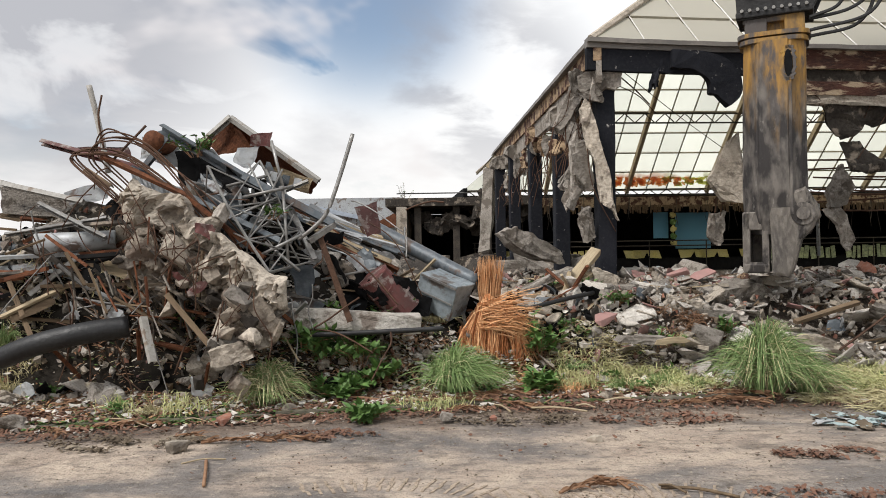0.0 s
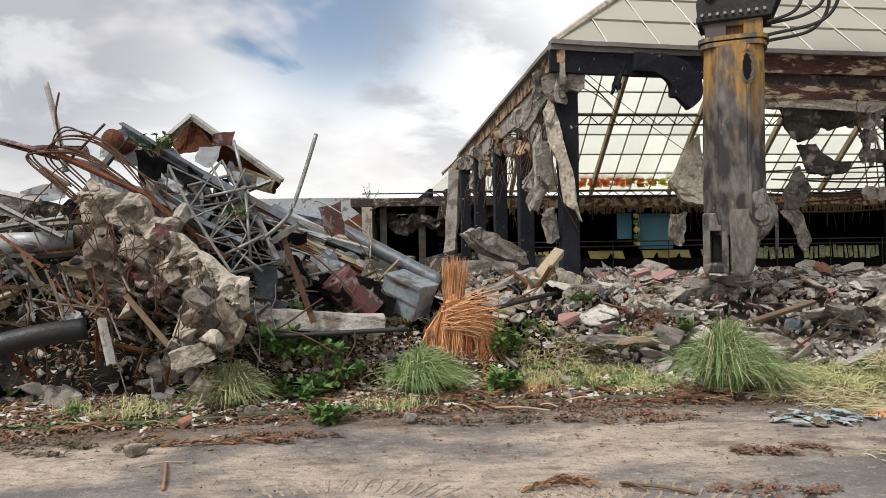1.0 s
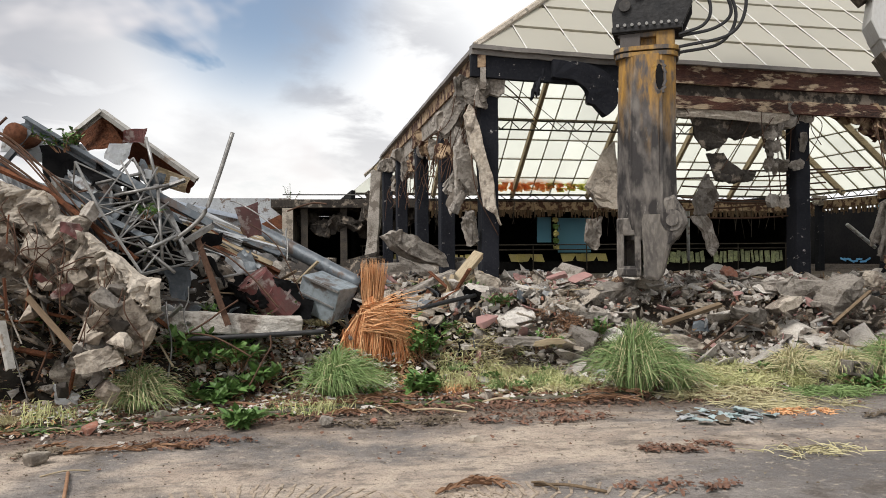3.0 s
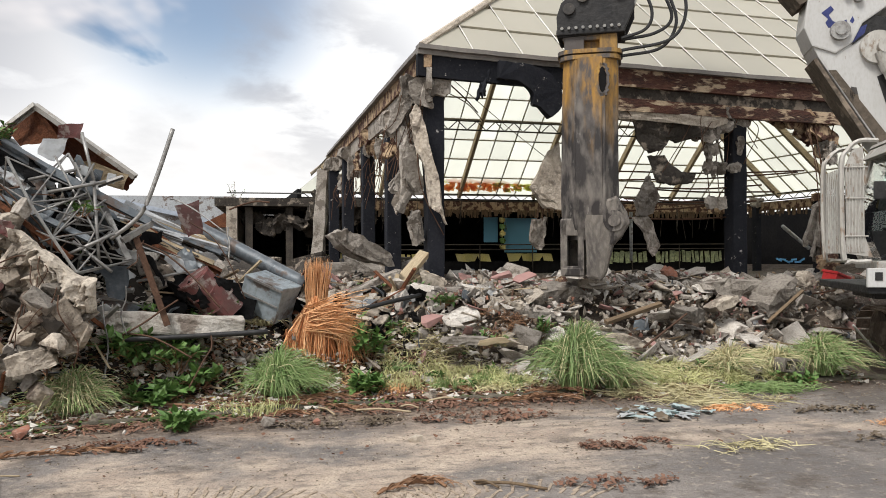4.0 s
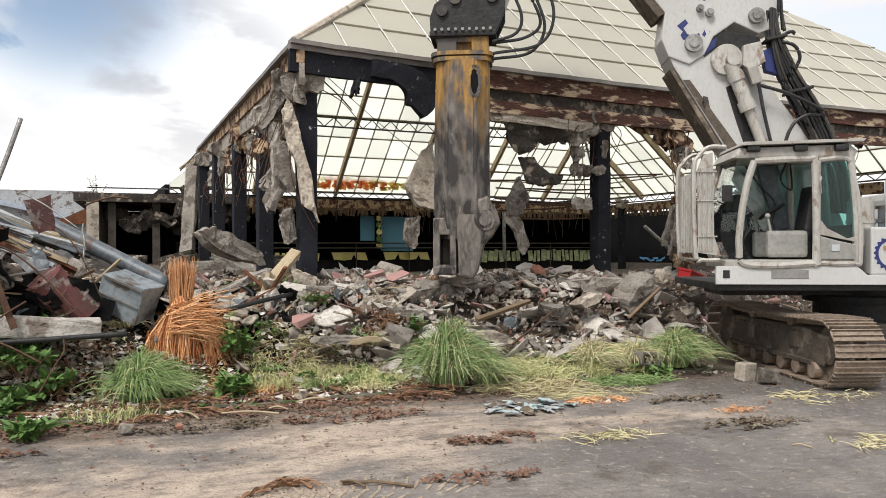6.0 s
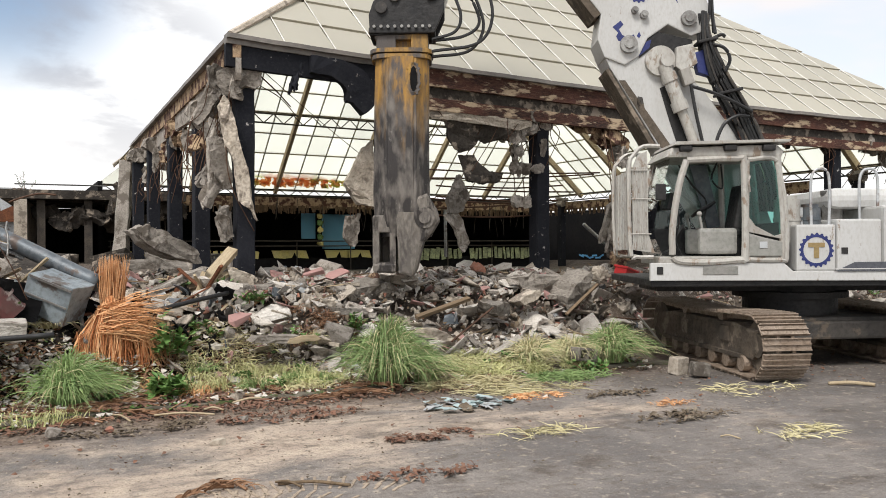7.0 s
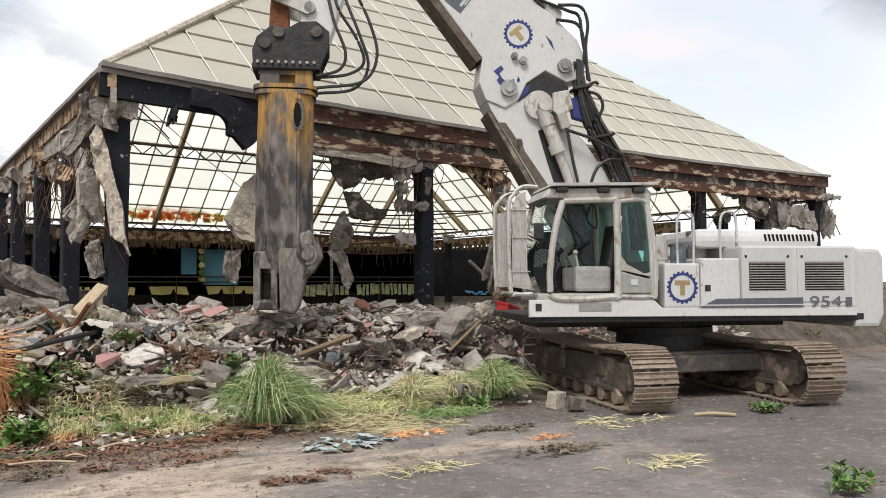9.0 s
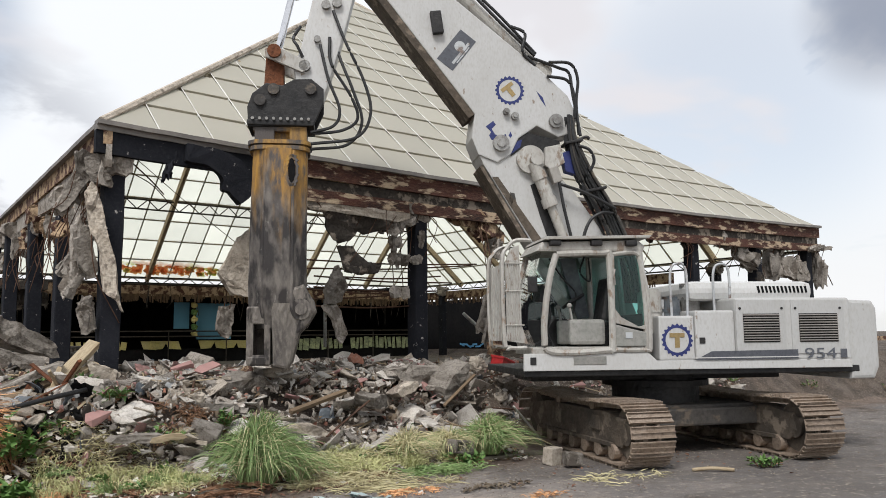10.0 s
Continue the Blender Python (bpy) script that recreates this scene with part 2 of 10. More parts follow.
M = {
    "concrete": surface("concrete", (0.37, 0.335, 0.295), (0.24, 0.215, 0.185), (0.12, 0.105, 0.09), 2.4, 20, 0.92, bump=0.9, spread=0.3, spots=0.4, spot_colour=(0.14, 0.12, 0.10)),
    "pale_concrete": surface("pale_concrete", (0.52, 0.46, 0.385), (0.36, 0.31, 0.25), (0.20, 0.17, 0.135), 2.0, 17, 0.92, bump=0.9, spread=0.28, spots=0.32, spot_colour=(0.2, 0.17, 0.14)),
    "torn_concrete": surface("torn_concrete", (0.40, 0.345, 0.28), (0.24, 0.20, 0.16), (0.12, 0.10, 0.08), 3.0, 14, 0.92, bump=1.0, spots=0.5, spot_colour=(0.13, 0.10, 0.08), spot_scale=3.0),
    "rubble_pale": surface("rubble_pale", (0.62, 0.585, 0.535), (0.48, 0.44, 0.39), (0.30, 0.265, 0.225), 2.0, 17, 0.92, bump=0.9, spread=0.25, spots=0.25, spot_colour=(0.24, 0.20, 0.17)),
    "bark": surface("bark", (0.17, 0.088, 0.06), (0.10, 0.058, 0.042), (0.27, 0.17, 0.12), 3, 22, 0.9, bump=0.4, spread=0.3),
    "plaster": surface("plaster", (0.50, 0.38, 0.25), (0.34, 0.23, 0.14), (0.16, 0.11, 0.075), 1.4, 14, 0.9, bump=0.7, spots=0.6, spot_colour=(0.085, 0.045, 0.035), spot_scale=3.2),
    "black_paint": surface("black_paint", (0.008, 0.009, 0.013), (0.014, 0.015, 0.020), (0.026, 0.027, 0.03), 1.5, 20, 0.8, bump=0.2, spots=-0.10, spot_colour=(0.40, 0.38, 0.36), spot_scale=7.0),
    "burnt": surface("burnt", (0.035, 0.030, 0.026), (0.075, 0.065, 0.055), (0.02, 0.018, 0.016), 1.5, 14, 0.9, bump=0.6, spots=0.35, spot_colour=(0.24, 0.20, 0.16)),
    # near-black: black things, and the shade of rooms and gaps as colour
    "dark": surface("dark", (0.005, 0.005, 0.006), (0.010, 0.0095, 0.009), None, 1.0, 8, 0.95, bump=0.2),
    "gutter": surface("gutter", (0.22, 0.20, 0.18), (0.14, 0.13, 0.12), None, 2.0, 12, 0.6, bump=0.2),
    "dirt": surface("dirt", (0.16, 0.125, 0.09), (0.11, 0.085, 0.06), (0.05, 0.04, 0.03), 0.8, 9, 0.95, bump=0.7, spots=0.3, spot_colour=(0.24, 0.20, 0.15)),
    "rust": surface("rust", (0.13, 0.055, 0.032), (0.20, 0.08, 0.04), (0.05, 0.028, 0.02), 3.0, 20, 0.85, metal=0.2, bump=0.5),
    "rebar": surface("rebar", (0.085, 0.05, 0.036), (0.13, 0.075, 0.05), None, 5.0, 30, 0.85, metal=0.3, bump=0.3),
    "beam_wood": surface("beam_wood", (0.52, 0.42, 0.28), (0.42, 0.33, 0.22), (0.13, 0.10, 0.07), 1.5, 18, 0.75, stretch=(0.3, 2, 2)),
    "mullion": surface("mullion", (0.30, 0.26, 0.18), (0.22, 0.19, 0.13), None, 2.0, 14, 0.7),
    "truss": surface("truss", (0.05, 0.045, 0.04), (0.09, 0.075, 0.06), None, 3.0, 20, 0.8, metal=0.2),
    "floor": surface("floor", (0.16, 0.14, 0.12), (0.10, 0.09, 0.08), None, 0.7, 9, 0.9),
    "panel": translucent("panel", (0.56, 0.53, 0.44), 0.34),
    "seam": surface("seam", (0.74, 0.73, 0.69), (0.62, 0.60, 0.55), None, 2.0, 12, 0.6, bump=0.1),
    "glazing": translucent("glazing", (1.0, 1.0, 0.93), 0.95, 0.66),
    "white_paint": surface("white_paint", (0.49, 0.49, 0.48), (0.425, 0.42, 0.402), (0.39, 0.375, 0.35), 0.9, 22, 0.4, bump=0.015, lo=0.4, hi=0.75, stretch=(1.3, 1.3, 0.55), spots=-0.10, spot_colour=(0.24, 0.19, 0.15), spot_scale=8.0),
    "dirty_white": surface("dirty_white", (0.43, 0.42, 0.39), (0.32, 0.30, 0.27), (0.23, 0.21, 0.18), 1.2, 16, 0.55, bump=0.04, stretch=(1.2, 1.2, 0.6), spots=0.18, spot_colour=(0.22, 0.17, 0.13), spot_scale=5.0),
    "track_steel": surface("track_steel", (0.26, 0.20, 0.15), (0.36, 0.29, 0.23), (0.12, 0.085, 0.06), 3.0, 18, 0.55, metal=0.4, bump=0.5),
    "muddy_steel": surface("muddy_steel", (0.15, 0.12, 0.092), (0.07, 0.06, 0.05), (0.06, 0.05, 0.04), 1.6, 12, 0.85, metal=0.1, bump=0.5, spots=0.3, spot_colour=(0.22, 0.18, 0.14)),
    "greasy_steel": surface("greasy_steel", (0.045, 0.042, 0.04), (0.085, 0.075, 0.065), (0.03, 0.028, 0.026), 1.6, 12, 0.7, metal=0.2, bump=0.4, spots=0.25, spot_colour=(0.13, 0.105, 0.08)),
    "scorched": surface("scorched", (0.095, 0.042, 0.032), (0.035, 0.024, 0.021), (0.16, 0.085, 0.06), 1.4, 16, 0.9, bump=0.8, stretch=(0.6, 1, 2.0), spots=0.40, spot_colour=(0.44, 0.34, 0.235), spot_scale=3.2),
    "black_steel": surface("black_steel", (0.018, 0.018, 0.019), (0.035, 0.033, 0.032), None, 2.0, 14, 0.6, metal=0.3, bump=0.3),
    "hose": surface("hose", (0.012, 0.012, 0.013), (0.02, 0.02, 0.02), None, 3.0, 16, 0.5),
    "worn_yellow": surface("worn_yellow", (0.42, 0.24, 0.045), (0.24, 0.14, 0.05), (0.09, 0.07, 0.06), 1.6, 9, 0.6, metal=0.2, bump=0.4, spots=0.72, spot_colour=(0.085, 0.075, 0.07), spot_scale=1.5, stretch=(1.4, 1.4, 0.5)),
    "worn_steel": surface("worn_steel", (0.20, 0.178, 0.155), (0.105, 0.094, 0.087), (0.33, 0.30, 0.26), 2.6, 14, 0.55, metal=0.55, bump=0.5, spots=0.35, spot_colour=(0.045, 0.04, 0.038), stretch=(1.3, 1.3, 0.5)),
    "chrome": surface("chrome", (0.7, 0.7, 0.72), (0.6, 0.6, 0.62), None, 2, 12, 0.2, metal=1.0, bump=0.0),
    "grey_plastic": surface("grey_plastic", (0.22, 0.22, 0.20), (0.28, 0.27, 0.25), None, 2, 14, 0.7, bump=0.1),
    "tinted_glass": glass("tinted_glass", (0.42, 0.68, 0.64)),
    "clear_glass": glass("clear_glass", (0.80, 0.90, 0.88)),
    "navy": surface("navy", (0.02, 0.03, 0.13), (0.03, 0.04, 0.16), None, 3, 18, 0.5, bump=0.05),
    "gold": surface("gold", (0.33, 0.24, 0.10), (0.28, 0.20, 0.09), None, 3, 18, 0.5, bump=0.05),
    "slate": surface("slate", (0.075, 0.08, 0.095), (0.10, 0.105, 0.12), None, 3, 18, 0.5, bump=0.05),
    "sky_blue": translucent("sky_blue", (0.18, 0.45, 0.62), 0.5),
    "ochre": surface("ochre", (0.55, 0.47, 0.16), (0.48, 0.42, 0.2), None, 3, 18, 0.8),
    "thatch": surface("thatch", (0.17, 0.115, 0.07), (0.09, 0.06, 0.04), (0.03, 0.02, 0.015), 2, 26, 0.95, bump=0.6, stretch=(3, 3, 0.5)),
    "red_paint": surface("red_paint", (0.15, 0.042, 0.038), (0.085, 0.036, 0.032), (0.09, 0.06, 0.05), 2.5, 14, 0.65, bump=0.3, spots=0.3, spot_colour=(0.25, 0.2, 0.18), spot_scale=5),
    "sheet_grey": surface("sheet_grey", (0.12, 0.14, 0.155), (0.07, 0.08, 0.09), (0.20, 0.21, 0.22), 1.5, 10, 0.5, metal=0.3, bump=0.2, spots=0.25, spot_colour=(0.09, 0.07, 0.06)),
    "sheet_white": surface("sheet_white", (0.46, 0.48, 0.49), (0.34, 0.35, 0.36), (0.25, 0.24, 0.22), 1.5, 10, 0.5, metal=0.1, bump=0.15, spots=0.25, spot_colour=(0.16, 0.12, 0.1)),
    "galvanised": surface("galvanised", (0.33, 0.325, 0.31), (0.18, 0.175, 0.165), (0.12, 0.10, 0.09), 3, 16, 0.5, metal=0.6, bump=0.2),
    "brick": surface("brick", (0.33, 0.15, 0.10), (0.24, 0.11, 0.08), (0.32, 0.24, 0.2), 4, 22, 0.92, bump=0.5),
    "pink_tile": surface("pink_tile", (0.36, 0.20, 0.18), (0.28, 0.17, 0.155), (0.3, 0.2, 0.18), 4, 22, 0.85, bump=0.3),
    "timber": surface("timber", (0.21, 0.15, 0.095), (0.14, 0.10, 0.065), (0.08, 0.06, 0.04), 2.5, 22, 0.85, stretch=(0.4, 3, 3), bump=0.4),
    "pale_timber": surface("pale_timber", (0.45, 0.37, 0.25), (0.36, 0.28, 0.18), (0.22, 0.17, 0.11), 2.5, 22, 0.8, stretch=(0.4, 3, 3), bump=0.3),
}
FIBRE = {
    "palm_fibre": surface("palm_fibre", (0.72, 0.40, 0.20), (0.52, 0.24, 0.10), (0.80, 0.54, 0.32), 3, 30, 0.85, bump=0.3),
    "palm_rust": surface("palm_rust", (0.46, 0.18, 0.07), (0.30, 0.105, 0.045), (0.6, 0.3, 0.14), 3, 30, 0.85, bump=0.3),
    "cut_grass": surface("cut_grass", (0.50, 0.49, 0.24), (0.36, 0.38, 0.16), (0.60, 0.57, 0.36), 3, 18, 0.8),
    "dry_frond": surface("dry_frond", (0.27, 0.15, 0.09), (0.17, 0.09, 0.05), (0.36, 0.24, 0.15), 3, 22, 0.85),
    "grass": surface("grass", (0.12, 0.21, 0.065), (0.20, 0.29, 0.10), (0.33, 0.37, 0.17), 3, 16, 0.7),
    "straw": surface("straw", (0.53, 0.48, 0.28), (0.42, 0.37, 0.20), (0.64, 0.58, 0.40), 3, 18, 0.8),
    "leaf": surface("leaf", (0.060, 0.13, 0.030), (0.10, 0.19, 0.045), (0.17, 0.25, 0.08), 4, 16, 0.55),
}
M.update(FIBRE)
M["mossy"] = surface("mossy", (0.17, 0.15, 0.12), (0.11, 0.10, 0.075), (0.07, 0.06, 0.05), 2.0, 12, 0.95, bump=0.8, spots=0.4, spot_colour=(0.07, 0.09, 0.035), spot_scale=3.0)


# ---- mesh helpers ----
def part(name, bm, material, parent=None, label="", smooth=False):
    me = bpy.data.meshes.new(name)
    bm.to_mesh(me)
    bm.free()
    if smooth:
        me.shade_smooth()
    me.materials.append(material)
    ob = new(name, me)
    if parent is not None:
        ob.parent = parent
    if label:
        ob["label"] = label
    return ob


def piece(name, me, parent, m=None):
    ob = new(name, me)
    ob.parent = parent
    if m is not None:
        ob.matrix_local = m
    return ob


def mesh_of(name, bm, material):
    me = bpy.data.meshes.new(name)
    bm.to_mesh(me)
    bm.free()
    me.materials.append(material)
    return me


def thing(name, m, label, category, group="", kind=""):
    ob = new(name)
    ob.empty_display_size = 0.2
    ob.matrix_world = m
    return tagged(ob, label, category, group, kind)


def box(bm, size, at=(0, 0, 0), rot=(0, 0, 0), bevel=0.0):
    m = pose(*at, *rot) @ Matrix.Diagonal((*size, 1))
    r = bmesh.ops.create_cube(bm, size=1.0, matrix=m)
    if bevel:
        es = list({e for v in r["verts"] for e in v.link_edges})
        bmesh.ops.bevel(bm, geom=es, offset=bevel, segments=2, affect="EDGES", profile=0.6)
    return bm


def prism(bm, pts, y0, y1, bevel=0.0):
    """A polygon in the xz plane, drawn out from y0 to y1."""
    a = [bm.verts.new((x, y0, z)) for x, z in pts]
    b = [bm.verts.new((x, y1, z)) for x, z in pts]
    fs = [bm.faces.new(a), bm.faces.new(b[::-1])]
    k = len(pts)
    for i in range(k):
        fs.append(bm.faces.new((a[i], b[i], b[(i + 1) % k], a[(i + 1) % k])))
    bmesh.ops.recalc_face_normals(bm, faces=fs)
    if bevel:
        es = list({e for f in fs[:2] for e in f.edges})
        bmesh.ops.bevel(bm, geom=es, offset=bevel, segments=2, affect="EDGES", profile=0.6)
    return bm


def rod(bm, p, q, r, n=8, r2=None):
    p, q = Vector(p), Vector(q)
    d = q - p
    m = Matrix.Translation((p + q) / 2) @ d.to_track_quat("Z", "Y").to_matrix().to_4x4()
    bmesh.ops.create_cone(bm, cap_ends=True, segments=n, radius1=r, radius2=r if r2 is None else r2, depth=d.length, matrix=m)
    return bm


def tube(bm, pts, r, n=6):
    """A round bar along a run of points."""
    pts = [Vector(p) for p in pts]
    rings = []
    for i, p in enumerate(pts):
        d = (pts[min(i + 1, len(pts) - 1)] - pts[max(i - 1, 0)]).normalized()
        s = d.cross(Vector((0, 0, 1)) if abs(d.z) < 0.9 else Vector((1, 0, 0))).normalized()
        w = d.cross(s)
        rings.append([bm.verts.new(p + r * (math.cos(6.2832 * k / n) * s + math.sin(6.2832 * k / n) * w)) for k in range(n)])
    for a, b in zip(rings, rings[1:]):
        for k in range(n):
            bm.faces.new((a[k], a[(k + 1) % n], b[(k + 1) % n], b[k]))
    bm.faces.new(rings[0][::-1])
    bm.faces.new(rings[-1])
    return bm


def bend(ctrl, n=14):
    """A smooth run of points through the given ones."""
    c = [Vector(p) for p in ctrl]
    c = [2 * c[0] - c[1]] + c + [2 * c[-1] - c[-2]]
    out = []
    for i in range(1, len(c) - 2):
        for k in range(n):
            t = k / n
            out.append(0.5 * (2 * c[i] + (c[i + 1] - c[i - 1]) * t + (2 * c[i - 1] - 5 * c[i] + 4 * c[i + 1] - c[i + 2]) * t * t + (3 * c[i] - c[i - 1] - 3 * c[i + 1] + c[i + 2]) * t ** 3))
    out.append(c[-2])
    return out


def rock(bm, size, rng, n=13, at=(0, 0, 0), m=None):
    """A broken block: the hull of random points."""
    vs = []
    for _ in range(n):
        p = Vector([rng.uniform(-1, 1) for _ in range(3)])
        p = Vector([max(-0.72, min(0.72, x * 1.25)) for x in p])
        p = Vector((p.x * size[0], p.y * size[1], p.z * size[2])) * 0.69
        vs.append(bm.verts.new((m @ p if m else p) + Vector(at)))
    r = bmesh.ops.convex_hull(bm, input=vs)
    bmesh.ops.delete(bm, geom=list({g for g in r["geom_interior"] if isinstance(g, bmesh.types.BMVert)}), context="VERTS")
    return bm


def ragged(bm, w, h, d, rng, cuts=9, subdiv=2, jitter=0.12):
    """A torn slab of concrete or cladding: broken outline, rough faces."""
    pts = []
    for k in range(cuts):
        a = 6.2832 * (k + rng.uniform(-0.3, 0.3)) / cuts
        r = rng.uniform(0.62, 1.12)
        pts.append((0.5 * w * r * math.copysign(abs(math.cos(a)) ** 0.6, math.cos(a)), 0.5 * h * r * math.copysign(abs(math.sin(a)) ** 0.6, math.sin(a))))
    prism(bm, pts, -d / 2, d / 2)
    bmesh.ops.triangulate(bm, faces=bm.faces[:])
    bmesh.ops.subdivide_edges(bm, edges=bm.edges[:], cuts=subdiv, use_grid_fill=True)
    o = rng.uniform(0, 50)
    for v in bm.verts:
        p = v.co.copy()
        v.co += 0.42 * jitter * noise.noise_vector(p * 2.6 + Vector((o, o, o))) + 0.5 * jitter * noise.noise_vector(p * 8 + Vector((o, 0, o))) + 0.32 * jitter * noise.noise_vector(p * 21 + Vector((0, o, o)))
    return bm


def torn_plate(bm, w, h, t, rng, m):
    """A thin angular plate of broken concrete or render with a ragged outline, slightly bent."""
    n = rng.choice((11, 13, 15))
    pts = []
    for k in range(n):
        a = 6.2832 * (k + rng.uniform(-0.25, 0.25)) / n
        r = rng.uniform(0.66, 1.1)
        pts.append((0.5 * w * r * math.copysign(abs(math.cos(a)) ** 0.55, math.cos(a)), 0.5 * h * r * math.copysign(abs(math.sin(a)) ** 0.55, math.sin(a))))
    prism(bm, pts, -t / 2, t / 2)
    bmesh.ops.triangulate(bm, faces=bm.faces[:])
    bmesh.ops.subdivide_edges(bm, edges=bm.edges[:], cuts=2, use_grid_fill=True)
    o = Vector((rng.uniform(0, 50), rng.uniform(0, 50), 0))
    for v in bm.verts:
        p = v.co.copy()
        v.co.y += 0.22 * w * noise.noise(Vector((p.x * 1.6, 0, p.z * 1.3)) + o)
        v.co += 0.035 * noise.noise_vector(p * 6 + o) + 0.018 * noise.noise_vector(p * 17 + o)
    bmesh.ops.transform(bm, matrix=m, verts=bm.verts)
    return bm


def angular(bm, size, rng):
    """A broken lump with flat fracture faces, chipped along its edges."""
    rock(bm, size, rng, 17)
    bmesh.ops.bevel(bm, geom=bm.edges[:], offset=0.03 * min(size), segments=1, affect="EDGES")
    bmesh.ops.triangulate(bm, faces=bm.faces[:])
    bmesh.ops.subdivide_edges(bm, edges=bm.edges[:], cuts=1)
    o = Vector((rng.uniform(0, 50), 0, rng.uniform(0, 50)))
    for v in bm.verts:
        v.co += 0.05 * min(size) * noise.noise_vector(v.co * (3.0 / max(size)) + o)
    return bm


def fracture_face(bm, ln, wide, deep, rng, step=0.035, cells=40):
    """A long torn mass of concrete: stepped fracture planes over a rounded back, x along, z across, -y outwards."""
    nu, nv = int(ln / step), int(wide / step)
    seeds = [(rng.uniform(0, ln), rng.uniform(0, wide), rng.uniform(-1, 1), rng.uniform(-1.1, 1.1), rng.uniform(-1.4, 0.6)) for _ in range(int(cells * 2.6))]
    o = Vector((rng.uniform(0, 40), 0, rng.uniform(0, 40)))
    grid = []
    for j in range(nv + 1):
        row = []
        for i in range(nu + 1):
            u, v = i * ln / nu, j * wide / nv
            wob = noise.noise_vector(Vector((u * 5, 0, v * 5)) + o) * 0.07
            c = min(seeds, key=lambda q: (q[0] - u - wob.x) ** 2 + (q[1] - v - wob.z) ** 2)
            e = 2 * v / wide - 1
            f = 2 * u / ln - 1
            dome = max(0.0, 1 - e * e) ** 0.5 * max(0.0, 1 - f ** 6) ** 0.5
            y = -deep * (0.45 * dome + (0.25 + 0.75 * dome) * 0.5 * c[2]) - (c[3] * (u - c[0]) + c[4] * (v - c[1])) + 0.05 * abs(noise.noise(Vector((u * 7, v * 9, 8)) + o)) + 0.03 * noise.noise(Vector((u * 16, v * 16, 3)))
            edge = noise.noise_vector(Vector((u * 2.3, 5, v * 2.3)) + o)
            row.append(bm.verts.new((u - ln / 2 + 0.22 * edge.x, y, v - wide / 2 + 0.25 * edge.z + 0.02 * noise.noise(Vector((u * 11, 1, v * 11))))))
        grid.append(row)
    for j in range(nv):
        for i in range(nu):
            bm.faces.new((grid[j][i], grid[j][i + 1], grid[j + 1][i + 1], grid[j + 1][i]))
    rim = [grid[0][i] for i in range(nu + 1)] + [grid[j][nu] for j in range(1, nv + 1)] + [grid[nv][i] for i in range(nu - 1, -1, -1)] + [grid[j][0] for j in range(nv - 1, 0, -1)]
    back = [bm.verts.new((v.co.x * 0.9, deep * 0.6, v.co.z * 0.9)) for v in rim]
    for k in range(len(rim)):
        q = (k + 1) % len(rim)
        bm.faces.new((rim[q], rim[k], back[k], back[q]))
    bm.faces.new(back[::-1])
    return bm


# ---- ground: yard, kerb line, bank of rubble ----
def lerp_table(t, table):
    if t <= table[0][0]:
        return table[0][1]
    for (a, p), (b, q) in zip(table, table[1:]):
        if t <= b:
            return p + (q - p) * (t - a) / (b - a)
    return table[-1][1]


def smooth(x, a, b):
    t = max(0.0, min(1.0, (x - a) / (b - a)))
    return t * t * (3 - 2 * t)


KERB = [(-60, 6.0), (-4.5, 9.25), (-1.6, 9.8), (0.8, 10.25), (3.5, 10.42), (6.9, 10.5), (9.2, 10.6), (60, 12.0)]
BANK = [(0.0, 0.04), (0.6, 0.09), (1.1, 0.17), (1.6, 0.29), (2.1, 0.46), (2.7, 0.76), (3.3, 1.06), (3.9, 1.34), (4.6, 1.46)]


def height(x, y):
    t = y - lerp_table(x, KERB)
    z = 0.0
    if t > -0.02:
        rise = lerp_table(t, BANK)
        late = lerp_table(y - 12.9, [(0, 0.02), (0.7, 0.5), (1.3, 1.1), (1.8, 1.4)])
        w = smooth(x, 8.6, 9.8)
        z = rise * (1 - w) + late * w
        # the floor of the hall lies lower than the bank
        inside = smooth(y, 15.6, 18.0) * smooth(x, 3.2, 4.6) * (1 - smooth(x, 26, 27))
        z = z * (1 - inside) + 0.85 * inside
        z += (0.05 + 0.10 * smooth(t, 1, 3)) * noise.noise(Vector((x * 0.9, y * 0.9, 0))) * smooth(t, 0, 0.5) * (1 - smooth(y, 40, 60))
    z += 0.012 * noise.noise(Vector((x * 0.35, y * 0.35, 7))) * (1 - smooth(abs(x) + abs(y), 40, 60))
    return z


